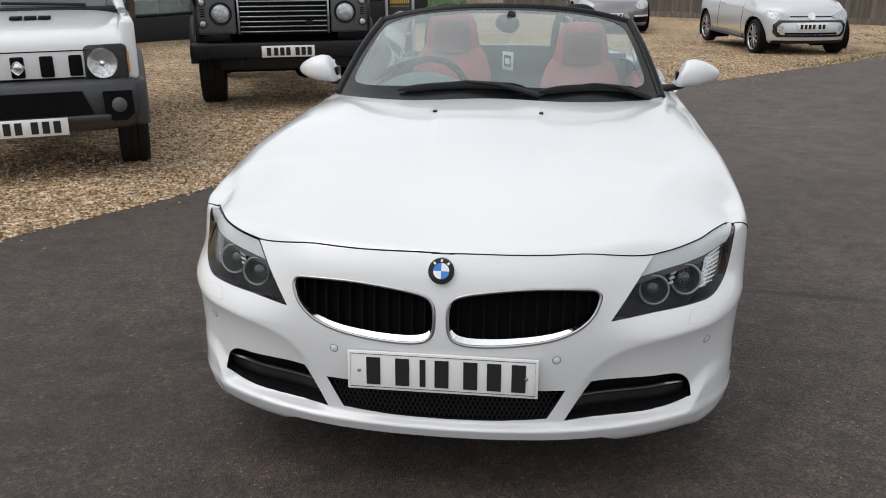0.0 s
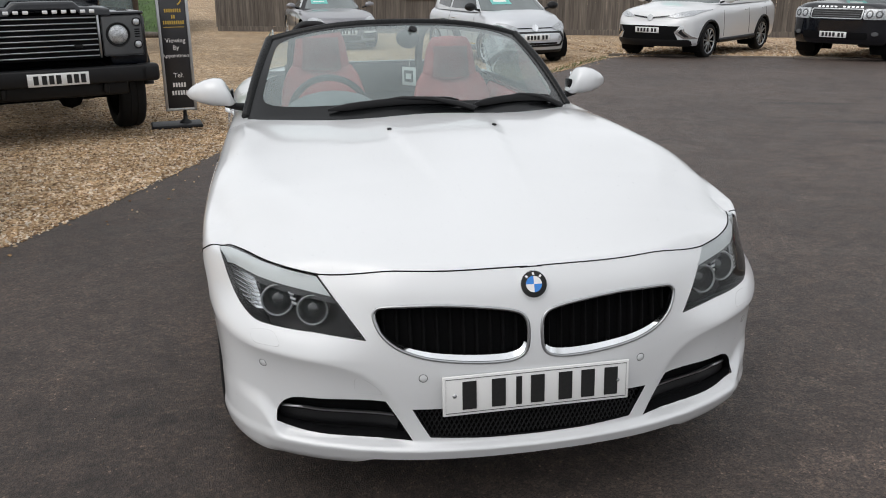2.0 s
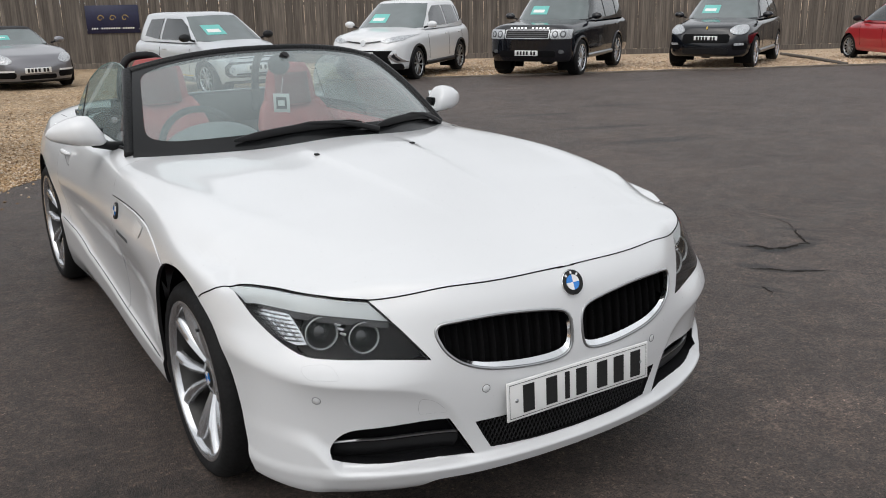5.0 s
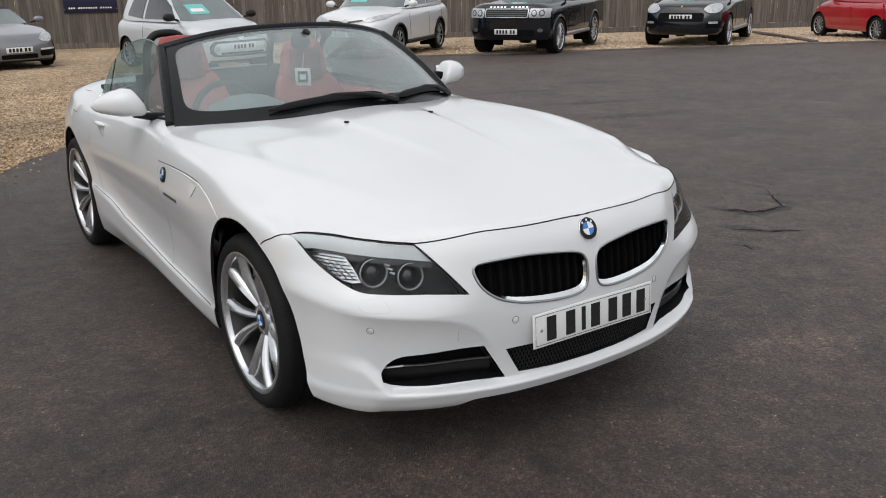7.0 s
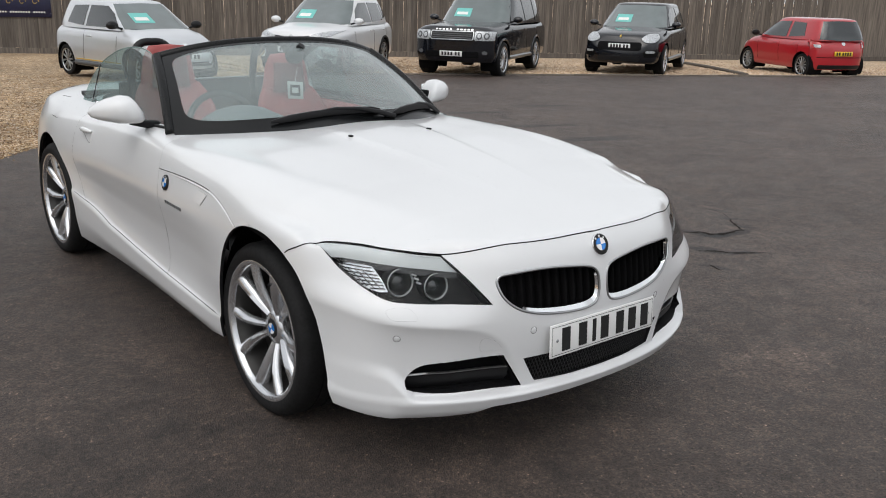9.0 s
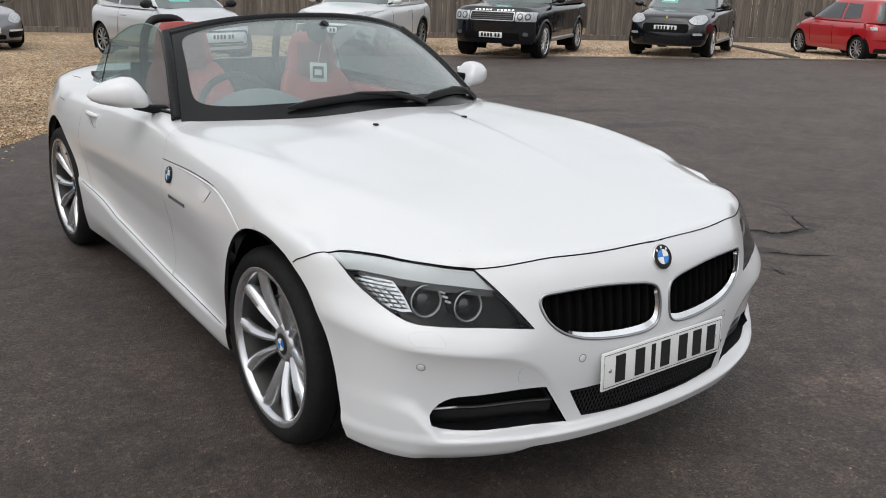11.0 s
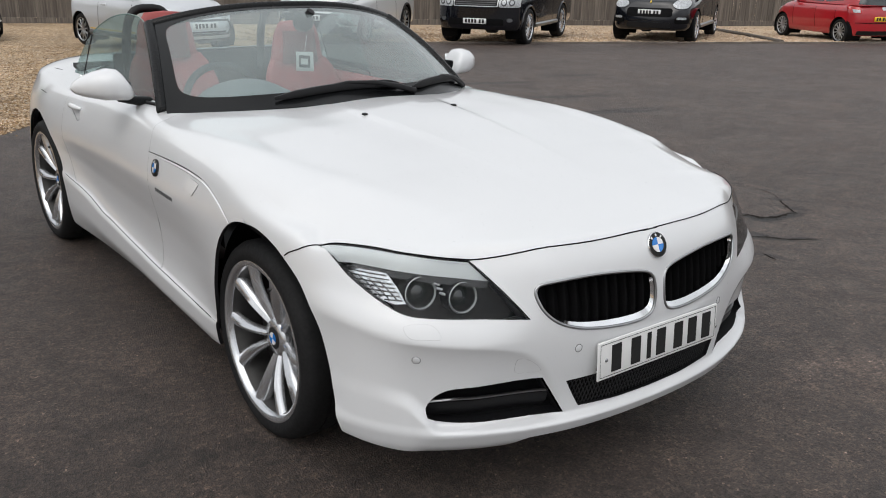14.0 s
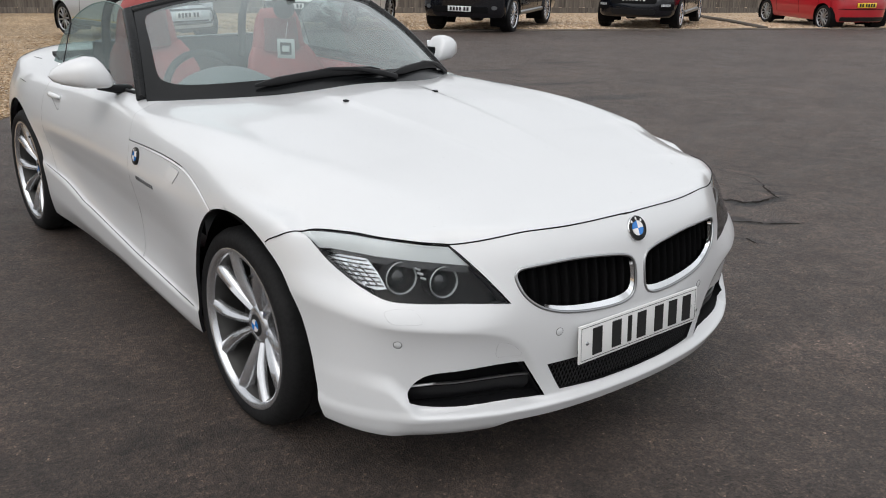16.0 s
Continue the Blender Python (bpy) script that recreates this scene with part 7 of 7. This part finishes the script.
tall = dict(fo=0.84, wb=2.745, ro=1.20, w=0.965, r=0.385, low=0.34, spine=[(-0.84, 0.98), (-0.78, 1.07), (-0.5, 1.11), (0.3, 1.16), (0.6, 1.18), (3.5, 1.18), (3.945, 1.14)], drop=0.07, side=[(0, 0.06), (0.08, 0.03), (0.3, 0.0), (0.8, 0.0), (0.93, 0.02), (1.0, 0.06)], round=0.75,
            cabin=dict(y0=0.42, y1=3.88, y2=1.15, y3=3.55, z0=1.14, z1=1.76, w0=0.90, w1=0.72, windows=[[(0.85, 1.20), (1.80, 1.20), (1.78, 1.69), (1.30, 1.68), (1.08, 1.52)], [(1.88, 1.20), (2.70, 1.20), (2.70, 1.69), (1.88, 1.69)], [(2.78, 1.20), (3.55, 1.22), (3.42, 1.66), (2.78, 1.69)]]),
            plate=0.52, doors=(0.60, 1.84, 2.74), handles=(1.68, 2.58), spokes=14, tyre=0.26, card=(-0.28, 0.18), glass=SCREEN, side_glass=PRIVACY, skirt=SATIN, arch_trim=BLACK, power=8.0,
            front=[("headlamp", rect(0.52, 0.81, 0.91, 1.00, 0.02), LAMPDULL, True, 0.004), ("round_lamp", oval(0.62, 0.905, 0.062, 0.070, 18), GREYBAND, True, 0.010), ("round_lamp", oval(0.77, 0.905, 0.058, 0.065, 18), GREYBAND, True, 0.010),
                   ("lamp_glass", oval(0.62, 0.905, 0.036, 0.042, 14), LAMPDULL, True, 0.014), ("lamp_glass", oval(0.77, 0.905, 0.032, 0.038, 14), LAMPDULL, True, 0.014),
                   ("grille_frame", rect(-0.50, 0.815, 0.50, 1.0, 0.02), SATIN, False, 0.002), ("grille", rect(-0.48, 0.83, 0.48, 0.985, 0.02), PLASTIC, False, 0.006)] +
                  [("grille_bar", rect(-0.45, z, 0.45, z + 0.012), GREYPLASTIC, False, 0.012) for z in (0.85, 0.89, 0.93, 0.97)] +
                  [("letter_bar", rect(-0.40 + k * 0.082, 1.015, -0.355 + k * 0.082, 1.040), CHROME, False, 0.006) for k in (0, 1, 2, 3, 4, 6, 7, 8, 9, 10)] +
                  [("lower_intake", rect(-0.62, 0.44, 0.62, 0.57, 0.02), DARK, False, 0.004), ("fog_lamp", oval(0.74, 0.55, 0.055, 0.04, 14), GREYPLASTIC, True, 0.006)])
parked_car("large_off_roader", parked(11.0, 13.0, -59.5), "black boxy sport utility car with silver wheels", BLACK, tall)

suv = dict(fo=0.95, wb=2.855, ro=0.975, w=0.965, r=0.365, low=0.30, spine=[(-0.95, 0.78), (-0.86, 0.90), (-0.6, 1.0), (0.1, 1.09), (0.55, 1.13), (3.4, 1.15), (3.83, 1.06)], drop=0.10, side=SIDE_ROUND, round=1.4,
           cabin=dict(y0=0.35, y1=3.75, y2=1.30, y3=3.20, z0=1.08, z1=1.64, w0=0.88, w1=0.68, windows=[[(0.92, 1.13), (1.95, 1.14), (1.93, 1.57), (1.48, 1.56), (1.18, 1.40)], [(2.03, 1.14), (2.85, 1.15), (2.78, 1.56), (2.02, 1.57)], [(2.93, 1.17), (3.35, 1.22), (3.15, 1.48), (2.86, 1.54)]]),
           plate=0.70, doors=(0.70, 1.98, 2.92), handles=(1.80, 2.75), spokes=12, tyre=0.25, card=(-0.28, 0.18), side_glass=PRIVACY, skirt=SATIN,
           front=[("headlamp", round_curve([(0.50, 0.87), (0.60, 0.79), (0.78, 0.79), (0.85, 0.88), (0.78, 0.97), (0.60, 0.96)], 4, True).tolist(), LAMPDULL, True, 0.010), ("emblem", oval(0, 0.92, 0.020, 0.026, 12), GOLD, False, 0.008),
                  ("upper_intake", rect(-0.52, 0.60, 0.52, 0.79, 0.04), DARK, False, 0.004), ("side_intake", rect(0.58, 0.46, 0.86, 0.60, 0.03), DARK, True, 0.004), ("fog_lamp", rect(0.62, 0.55, 0.80, 0.60, 0.01), LAMPDULL, True, 0.010), ("lower_intake", rect(-0.50, 0.36, 0.50, 0.48, 0.03), PLASTIC, False, 0.004)])
parked_car("off_roader", parked(15.23, 11.78, -62.1), "black rounded sport utility car with pale headlamps", BLACK, suv)

low_car = dict(fo=0.93, wb=2.415, ro=0.995, w=0.90, r=0.325, low=0.17, spine=[(-0.93, 0.60), (-0.85, 0.68), (-0.5, 0.78), (0.0, 0.86), (0.5, 0.90), (2.6, 0.93), (3.41, 0.82)], drop=0.06, side=SIDE_ROUND, round=1.7, power=3.0,
               cabin=dict(y0=0.50, y1=2.45, y2=1.15, y3=1.75, z0=0.86, z1=1.22, w0=0.74, w1=0.50, windows=[[(0.95, 0.91), (1.75, 0.92), (1.62, 1.15), (1.28, 1.16)]]), roof=CLOTH,
               plate=0.42, doors=(0.72, 1.85), handles=(1.70,), spokes=5, card=(-0.28, 0.09), rim_mat=ALLOY,
               front=[("headlamp", round_curve([(0.46, 0.60), (0.58, 0.55), (0.74, 0.60), (0.76, 0.70), (0.62, 0.73), (0.50, 0.68)], 4, True).tolist(), LAMPDULL, True, 0.006), ("side_intake", rect(0.42, 0.27, 0.80, 0.39, 0.03), DARK, True, 0.004),
                      ("side_lamp", rect(0.44, 0.395, 0.78, 0.43, 0.012), WHITEENAMEL, True, 0.010), ("lower_intake", rect(-0.36, 0.24, 0.36, 0.33, 0.02), DARK, False, 0.004), ("front_lip", rect(-0.72, 0.18, 0.72, 0.21, 0.01), PLASTIC, False, 0.006)])
parked_car("sports_car", parked(1.30, 18.6, 5.5), "grey two-seat sports car with a dark cloth roof", GREY, low_car)


# ---- the two off-roaders by the tarmac's edge ----
def utility_off_roader():
    """Black square-fronted off-roader: slatted grille, lamp panels, flat bumper."""
    t = thing("utility_off_roader", parked(-2.70, 6.33, 19.7) @ Matrix.Scale(0.99, 4), "black square-fronted off-roader with grey lamp panels on the gravel", "car", "cars parked in the yard")
    part("body", box((1.60, 3.4, 0.55), (0, 1.30, 0.88), 0.03), BLACK, t)
    for s in (1, -1):
        part("wing", box((0.36, 1.25, 0.50), (s * 0.70, -0.02, 0.90), 0.05, 3), BLACK, t)
        # eyebrow over the wheel
        pts = [(s * 0.90, 0.46 * math.cos(a), 0.42 + 0.46 * math.sin(a)) for a in np.linspace(0.1, math.pi - 0.1, 16)]
        part("wheel_arch", tube(pts, 0.050, 8, flat=1.0), PLASTIC, t)
        pan = part("lamp_panel", box((0.37, 0.02, 0.37), (s * 0.655, -0.655, 0.955), 0.02, 3), GREYPLASTIC, t, "dark grey lamp panel")
        head = part("headlamp", lathe([(0.001, 0.035), (0.06, 0.026), (0.086, 0.008), (0.092, -0.01)], 32, "z", m=pose(s * 0.615, -0.665, 0.965, 90, 0, 0)), LAMPDULL, t, "round headlamp")
        part("bezel", lathe([(0.090, 0.0), (0.106, 0.014), (0.112, 0.0)], 32, "z", m=pose(s * 0.615, -0.665, 0.965, 90, 0, 0)), PLASTIC, head)
        for z, mt in ((1.075, LAMPDULL), (0.870, LAMPDULL)):
            sm = part("side_lamp", lathe([(0.001, 0.022), (0.022, 0.018), (0.033, 0.0)], 18, "z", m=pose(s * 0.790, -0.664, z, 90, 0, 0)), mt, t)
            part("lamp_ring", lathe([(0.032, 0.0), (0.038, 0.01), (0.042, 0.0)], 18, "z", m=pose(s * 0.790, -0.664, z, 90, 0, 0)), PLASTIC, sm)
        for k in range(4):
            part("vent_slot", box((0.05, 0.008, 0.010), (s * 0.790, -0.667, 0.942 + k * 0.022), 0.003, 1), DARK, t)
        road_wheel(t, (s * 0.755, 0, 0.40), s, 0.40, 0.26, 5, GREYPLASTIC)
        road_wheel(t, (s * 0.755, 2.36, 0.40), s, 0.40, 0.26, 5, GREYPLASTIC)
        part("bumper_end", box((0.20, 0.16, 0.16), (s * 0.83, -0.74, 0.615), 0.035, 3), PLASTIC, t)
        part("tow_eye", box((0.05, 0.06, 0.10), (s * 0.44, -0.72, 0.49), 0.012), PLASTIC, t)
        mi = part("door_mirror", box((0.16, 0.06, 0.22), (s * 0.98, 0.72, 1.40), 0.02, 2), PLASTIC, t)
        part("mirror_arm", tube([(s * 0.92, 0.74, 1.34), (s * 0.80, 0.76, 1.28)], 0.012), PLASTIC, mi)
    part("bumper", box((1.62, 0.14, 0.145), (0, -0.75, 0.615), 0.014, 2), PLASTIC, t)
    part("under_tray", box((1.30, 0.08, 0.15), (0, -0.66, 0.49), 0.02, 2), PLASTIC, t)
    gr = part("grille", box((0.90, 0.02, 0.40), (0, -0.652, 0.955), 0.008), DARK, t, "black grille with bright horizontal slats")
    for k in range(8):
        part("slat", box((0.86, 0.022, 0.013), (0, -0.668, 0.785 + k * 0.049), 0.004, 1), SATIN, gr)
    for x in (-0.445, 0.445):
        part("grille_side", box((0.022, 0.022, 0.39), (x, -0.666, 0.955), 0.005, 1), SATIN, gr)
    part("emblem", box((0.075, 0.010, 0.036), (0.25, -0.685, 0.875), 0.012, 2), PLASTIC, gr)
    bon = part("bonnet", sheet([[(x, y, z + 0.05 * (1 if abs(x) < 0.30 else 0) - 0.02 * (abs(x) / 0.55) ** 4) for x in np.linspace(-0.56, 0.56, 23)] for y, z in ((-0.675, 1.155), (-0.68, 1.20), (-0.64, 1.225), (-0.3, 1.235), (0.4, 1.255), (0.62, 1.265))], thick=0.02), BLACK, t)
    for k, x in enumerate(np.linspace(-0.40, 0.40, 11)):
        if k != 4:
            part("letter_bar", box((0.045, 0.008, 0.030), (x, -0.692, 1.185), 0.003, 1), WHITEENAMEL, bon)
    for s in (1, -1):
        part("wing_top", box((0.34, 1.25, 0.03), (s * 0.70, -0.02, 1.155), 0.012, 2), BLACK, t)
    part("scuttle", box((1.45, 0.10, 0.10), (0, 0.68, 1.24), 0.02), BLACK, t)
    part("cabin_body", box((1.50, 2.2, 0.12), (0, 1.85, 1.26), 0.03), BLACK, t)
    cab = part("cabin", box((1.45, 2.1, 0.10), (0, 1.85, 2.0), 0.04, 3), BLACK, t)
    part("windscreen", box((1.36, 0.02, 0.48), (0, 0.90, 1.53), 0.02, 2, turn=(-14, 0, 0)), SCREEN, t)
    for s in (1, -1):
        part("pillar", box((0.07, 0.07, 0.75), (s * 0.70, 0.88, 1.60), 0.015, 2, turn=(-14, 0, 0)), BLACK, t)
        part("side_window", box((0.02, 1.7, 0.50), (s * 0.70, 1.95, 1.62), 0.02, 2), PRIVACY, t)
    pl = part("number_plate", box((0.52, 0.010, 0.112), (0.02, -0.835, 0.605), 0.002, 1), PLATE, t, "white number plate with black bars")
    for x in (-0.19, -0.12, -0.06, 0.0, 0.09, 0.15, 0.21):
        part("bar", box((0.042, 0.004, 0.078), (0.02 + x, -0.842, 0.605)), INK, pl)
    part("axle", tube([(-0.65, 0, 0.36), (0.65, 0, 0.36)], 0.05, 8), DARK, t)
    part("differential", lathe([(0.01, -0.13), (0.10, -0.08), (0.13, 0.0), (0.10, 0.08), (0.01, 0.13)], 16, m=pose(0.22, -0.05, 0.36)), DARK, t)
    part("chassis_member", box((0.95, 0.10, 0.12), (0, -0.60, 0.50), 0.02), DARK, t)


def compact_off_roader():
    """White upright off-roader with a slotted grille, boxed lamps and a grey bumper."""
    t = thing("compact_off_roader", parked(-3.57, 3.0, 28) @ pose(0, 0, -0.025) @ Matrix.Diagonal((1, 1, 1.035, 1)), "white compact off-roader with a grey plastic bumper on the gravel", "car", "cars parked in the yard")
    w = 0.76
    rows = []
    for y, z, ww in ((-0.56, 0.70, 0.735), (-0.57, 0.80, 0.74), (-0.565, 0.90, 0.74), (-0.53, 0.955, 0.735), (-0.45, 0.985, 0.73), (-0.2, 1.015, 0.73), (0.3, 1.055, 0.73), (0.62, 1.075, 0.73)):
        rows.append([(ww * u, y + 0.06 * abs(u) ** 3, z - 0.05 * abs(u) ** 6) for u in np.linspace(-1, 1, 25)])
    part("bonnet", sheet(rows, thick=0.02), WHITE, t, "white bonnet and slotted nose")
    part("bonnet_joint", tube([(x, -0.578 + 0.055 * (abs(x) / 0.74) ** 3, 0.872) for x in np.linspace(-0.60, 0.60, 15)], 0.004, 5), DARK, t)
    for k in range(3):
        part("bonnet_vent", box((0.085, 0.10, 0.012), (-0.02 + k * 0.095, 0.06, 1.047), 0.004, 1, turn=(5, 0, 0)), DARK, t)
    for x in (-0.36, -0.18, 0.0, 0.18, 0.36):
        part("grille_slot", box((0.085, 0.03, 0.135), (x, -0.566 + 0.055 * (abs(x) / 0.74) ** 3, 0.775), 0.010, 2), DARK, t)
    part("emblem", box((0.075, 0.012, 0.075), (0, -0.585, 0.775), 0.02, 2, turn=(0, 45, 0)), CHROME, t)
    for s in (1, -1):
        part("wing", box((0.10, 1.15, 0.40), (s * 0.715, 0.05, 0.86), 0.035, 3), WHITE, t)
        arch = [(s * 0.775, 0.02 + 0.44 * math.cos(a), 0.35 + 0.44 * math.sin(a)) for a in np.linspace(0.0, math.pi, 18)]
        part("wheel_arch", tube(arch, 0.036, 8), GREYPLASTIC, t)
        bez = part("headlamp", box((0.29, 0.10, 0.235), (s * 0.555, -0.515, 0.785), 0.035, 3, turn=(0, 0, s * 8)), LAMPDARK, t, "square headlamp with a round reflector")
        part("reflector", lathe([(0.001, 0.002), (0.022, 0.003), (0.055, 0.009), (0.084, 0.017), (0.096, 0.019), (0.099, 0.0)], 28, "z", m=pose(s * 0.530, -0.578, 0.785, 90, 0, s * 8)), LAMP, bez)
        part("bulb_shield", lathe([(0.001, 0.03), (0.012, 0.026), (0.02, 0.0)], 14, "z", m=pose(s * 0.530, -0.584, 0.785, 90, 0, s * 8)), CHROME, bez)
        part("indicator", box((0.05, 0.07, 0.15), (s * 0.682, -0.50, 0.785), 0.015, 2, turn=(0, 0, s * 20)), AMBER, bez)
        part("clear_cover", box((0.285, 0.008, 0.225), (s * 0.555, -0.577, 0.785), 0.003, 1, turn=(0, 0, s * 8)), LENS, bez).visible_shadow = False
        fog = part("fog_housing", prism([(s * (0.60 + q[0]), 0.52 + q[1]) for q in ((-0.09, 0.09), (0.10, 0.09), (0.105, -0.06), (0.05, -0.105), (-0.04, -0.105), (-0.085, -0.06))], 0.02, "xz"), DARK, t, "black fog lamp housing")
        fog.matrix_local = pose(0, -0.672, 0)
        part("fog_lamp", lathe([(0.001, 0.02), (0.03, 0.016), (0.045, 0.008), (0.05, 0.0)], 20, "z", m=pose(s * 0.61, -0.675, 0.52, 90, 0, 0)), GREYPLASTIC, t)
        road_wheel(t, (s * 0.685, -0.04, 0.352), s, 0.352, 0.215, 5, SATIN)
        road_wheel(t, (s * 0.68, 2.27, 0.345), s, 0.345, 0.21, 5, SATIN)
        mi = part("door_mirror", box((0.20, 0.10, 0.16), (s * 0.90, 0.80, 1.19), 0.035, 3), WHITE, t)
        part("mirror_foot", box((0.10, 0.05, 0.05), (s * 0.78, 0.81, 1.14), 0.015, 2), PLASTIC, mi)
        part("pillar", tube([(s * 0.70, 0.55, 1.06), (s * 0.60, 0.95, 1.62)], 0.04, 8), WHITE, t)
        part("side_panel", box((0.06, 2.2, 0.55), (s * 0.72, 1.75, 0.78), 0.025, 2), WHITE, t)
        part("side_window", box((0.02, 1.7, 0.45), (s * 0.67, 1.75, 1.30), 0.02, 2), PRIVACY, t)
    rows = []
    for y, z, ww in ((-0.55, 0.685, 0.75), (-0.62, 0.68, 0.77), (-0.655, 0.65, 0.775), (-0.665, 0.56, 0.775), (-0.655, 0.45, 0.77), (-0.62, 0.365, 0.76), (-0.54, 0.335, 0.74)):
        rows.append([(ww * u, y + 0.16 * abs(u) ** 6, z) for u in np.linspace(-1, 1, 29)])
    part("bumper", sheet(rows, thick=0.02), DARKGREY, t, "dark grey plastic bumper")
    for s in (1, -1):
        part("bumper_corner", box((0.10, 0.36, 0.32), (s * 0.75, -0.36, 0.51), 0.04, 3), DARKGREY, t)
    part("bumper_intake", prism([(-0.44, 0.47), (0.44, 0.47), (0.38, 0.62), (-0.38, 0.62)], 0.02, "xz"), DARK, t).matrix_local = pose(0, -0.679, 0)
    part("bumper_step", box((1.10, 0.05, 0.035), (0, -0.668, 0.445), 0.012, 2), DARKGREY, t)
    pl = part("number_plate", box((0.52, 0.010, 0.112), (0.01, -0.708, 0.405), 0.002, 1), PLATE, t, "white number plate with black bars")
    for x in (-0.19, -0.12, -0.05, 0.05, 0.12, 0.19):
        part("bar", box((0.045, 0.004, 0.078), (0.01 + x, -0.715, 0.405)), INK, pl)
    part("windscreen", box((1.22, 0.02, 0.60), (0, 0.76, 1.33), 0.02, 2, turn=(-32, 0, 0)), SCREEN, t)
    part("scuttle", box((1.36, 0.14, 0.06), (0, 0.60, 1.06), 0.02), PLASTIC, t)
    part("wiper", tube([(0.45, 0.545, 1.105), (-0.15, 0.56, 1.125)], 0.012, 6), PLASTIC, t)
    part("roof", box((1.28, 2.1, 0.08), (0, 1.95, 1.64), 0.035, 3), WHITE, t)
    part("tailgate", box((1.40, 0.06, 0.95), (0, 2.85, 1.05), 0.03, 2), WHITE, t)
    part("chassis_member", box((0.95, 2.6, 0.14), (0, 0.9, 0.42), 0.02), DARK, t)
    part("axle", tube([(-0.6, 0.02, 0.345), (0.6, 0.02, 0.345)], 0.04, 8), DARK, t)


utility_off_roader()
compact_off_roader()


# ---- sign board on the gravel ----
def letters(text, size, at, material, parent, name="lettering"):
    """Writing in the built-in font, as a mesh on the board's face (+x along, facing -y)."""
    cu = bpy.data.curves.new("t", "FONT")
    cu.body, cu.size, cu.align_x, cu.extrude = text, size, "CENTER", 0.001
    ob = bpy.data.objects.new("t", cu)
    scene.collection.objects.link(ob)
    me = bpy.data.meshes.new_from_object(ob.evaluated_get(bpy.context.evaluated_depsgraph_get()))
    bpy.data.objects.remove(ob)
    bpy.data.curves.remove(cu)
    me.materials.clear()
    me.materials.append(material)
    o = new(name, me)
    o.parent = parent
    o.matrix_local = pose(*at, 90, 0, 0)
    return o


sign = thing("sign_board", pose(-1.45, 6.49, ground_z(-1.45, 6.49), 0, 0, 8), "tall dark sign board in an aluminium frame on a black foot", "sign")
part("face", box((0.255, 0.020, 1.52), (0, 0, 0.95), 0.003, 1), SLATE, sign)
for s in (1, -1):
    part("frame", box((0.030, 0.034, 1.58), (s * 0.140, 0, 0.95), 0.008, 2), ALU, sign)
for z in (0.175, 1.725):
    part("frame", box((0.300, 0.034, 0.022), (0, 0, z), 0.006, 2), ALU, sign)
part("stem", tube([(0.03, 0, 0.02), (0.03, 0, 0.18)], 0.018, 8), PLASTIC, sign)
foot = part("foot", box((0.50, 0.34, 0.035), (-0.06, 0, 0.020), 0.014, 2), PLASTIC, sign)
part("foot_boss", lathe([(0.07, 0.03), (0.05, 0.06), (0.024, 0.075), (0.02, 0.12)], 16, "z", m=pose(0.03, 0, 0)), PLASTIC, sign)
part("swirl", tube([(0.02 + 0.075 * math.cos(a) * (1 - a / 8), -0.013, 1.30 + 0.085 * math.sin(a) * (1 - a / 8)) for a in np.linspace(-1.2, 6, 28)], 0.007, 6), GOLD, sign)
for z, n, w in ((1.155, 8, 0.0175), (1.095, 2, 0.0175), (1.040, 10, 0.0175)):
    for k in range(n):
        part("name_bar", box((w * 0.72, 0.004, 0.034), ((k - (n - 1) / 2) * w * 1.18, -0.012, z)), GOLD, sign)
part("rule", box((0.20, 0.004, 0.006), (0, -0.012, 0.995)), GOLD, sign)
letters("Viewing", 0.062, (0, -0.012, 0.845), PAPER, sign)
letters("By", 0.062, (0, -0.012, 0.775), PAPER, sign)
letters("Appointment", 0.052, (0, -0.012, 0.700), PAPER, sign)
letters("Tel:", 0.066, (0, -0.012, 0.500), PAPER, sign)
for z, n in ((0.425, 5), (0.345, 6)):
    for k in range(n):
        part("number_bar", box((0.018, 0.004, 0.044), ((k - (n - 1) / 2) * 0.027, -0.012, z)), PAPER, sign)

# ---- card tag under the roadster's mirror, aerial ----
tag = part("hanging_tag", box((0.082, 0.002, 0.086), (0, 0, 0), 0.001, 1), PAPER, roadster, "white card tag hung under the mirror")
tag.matrix_local = pose(0.033, 1.265, 1.008, 0, 0, -48)
part("dark_square", box((0.052, 0.002, 0.054), (0, -0.0016, 0.0)), INK, tag)
part("print", box((0.034, 0.002, 0.026), (0, -0.0024, 0.0)), PAPER, tag)
part("string", tube([(0, 0, 0.042), (0.006, 0.02, 0.115)], 0.001, 4), PAPER, tag)
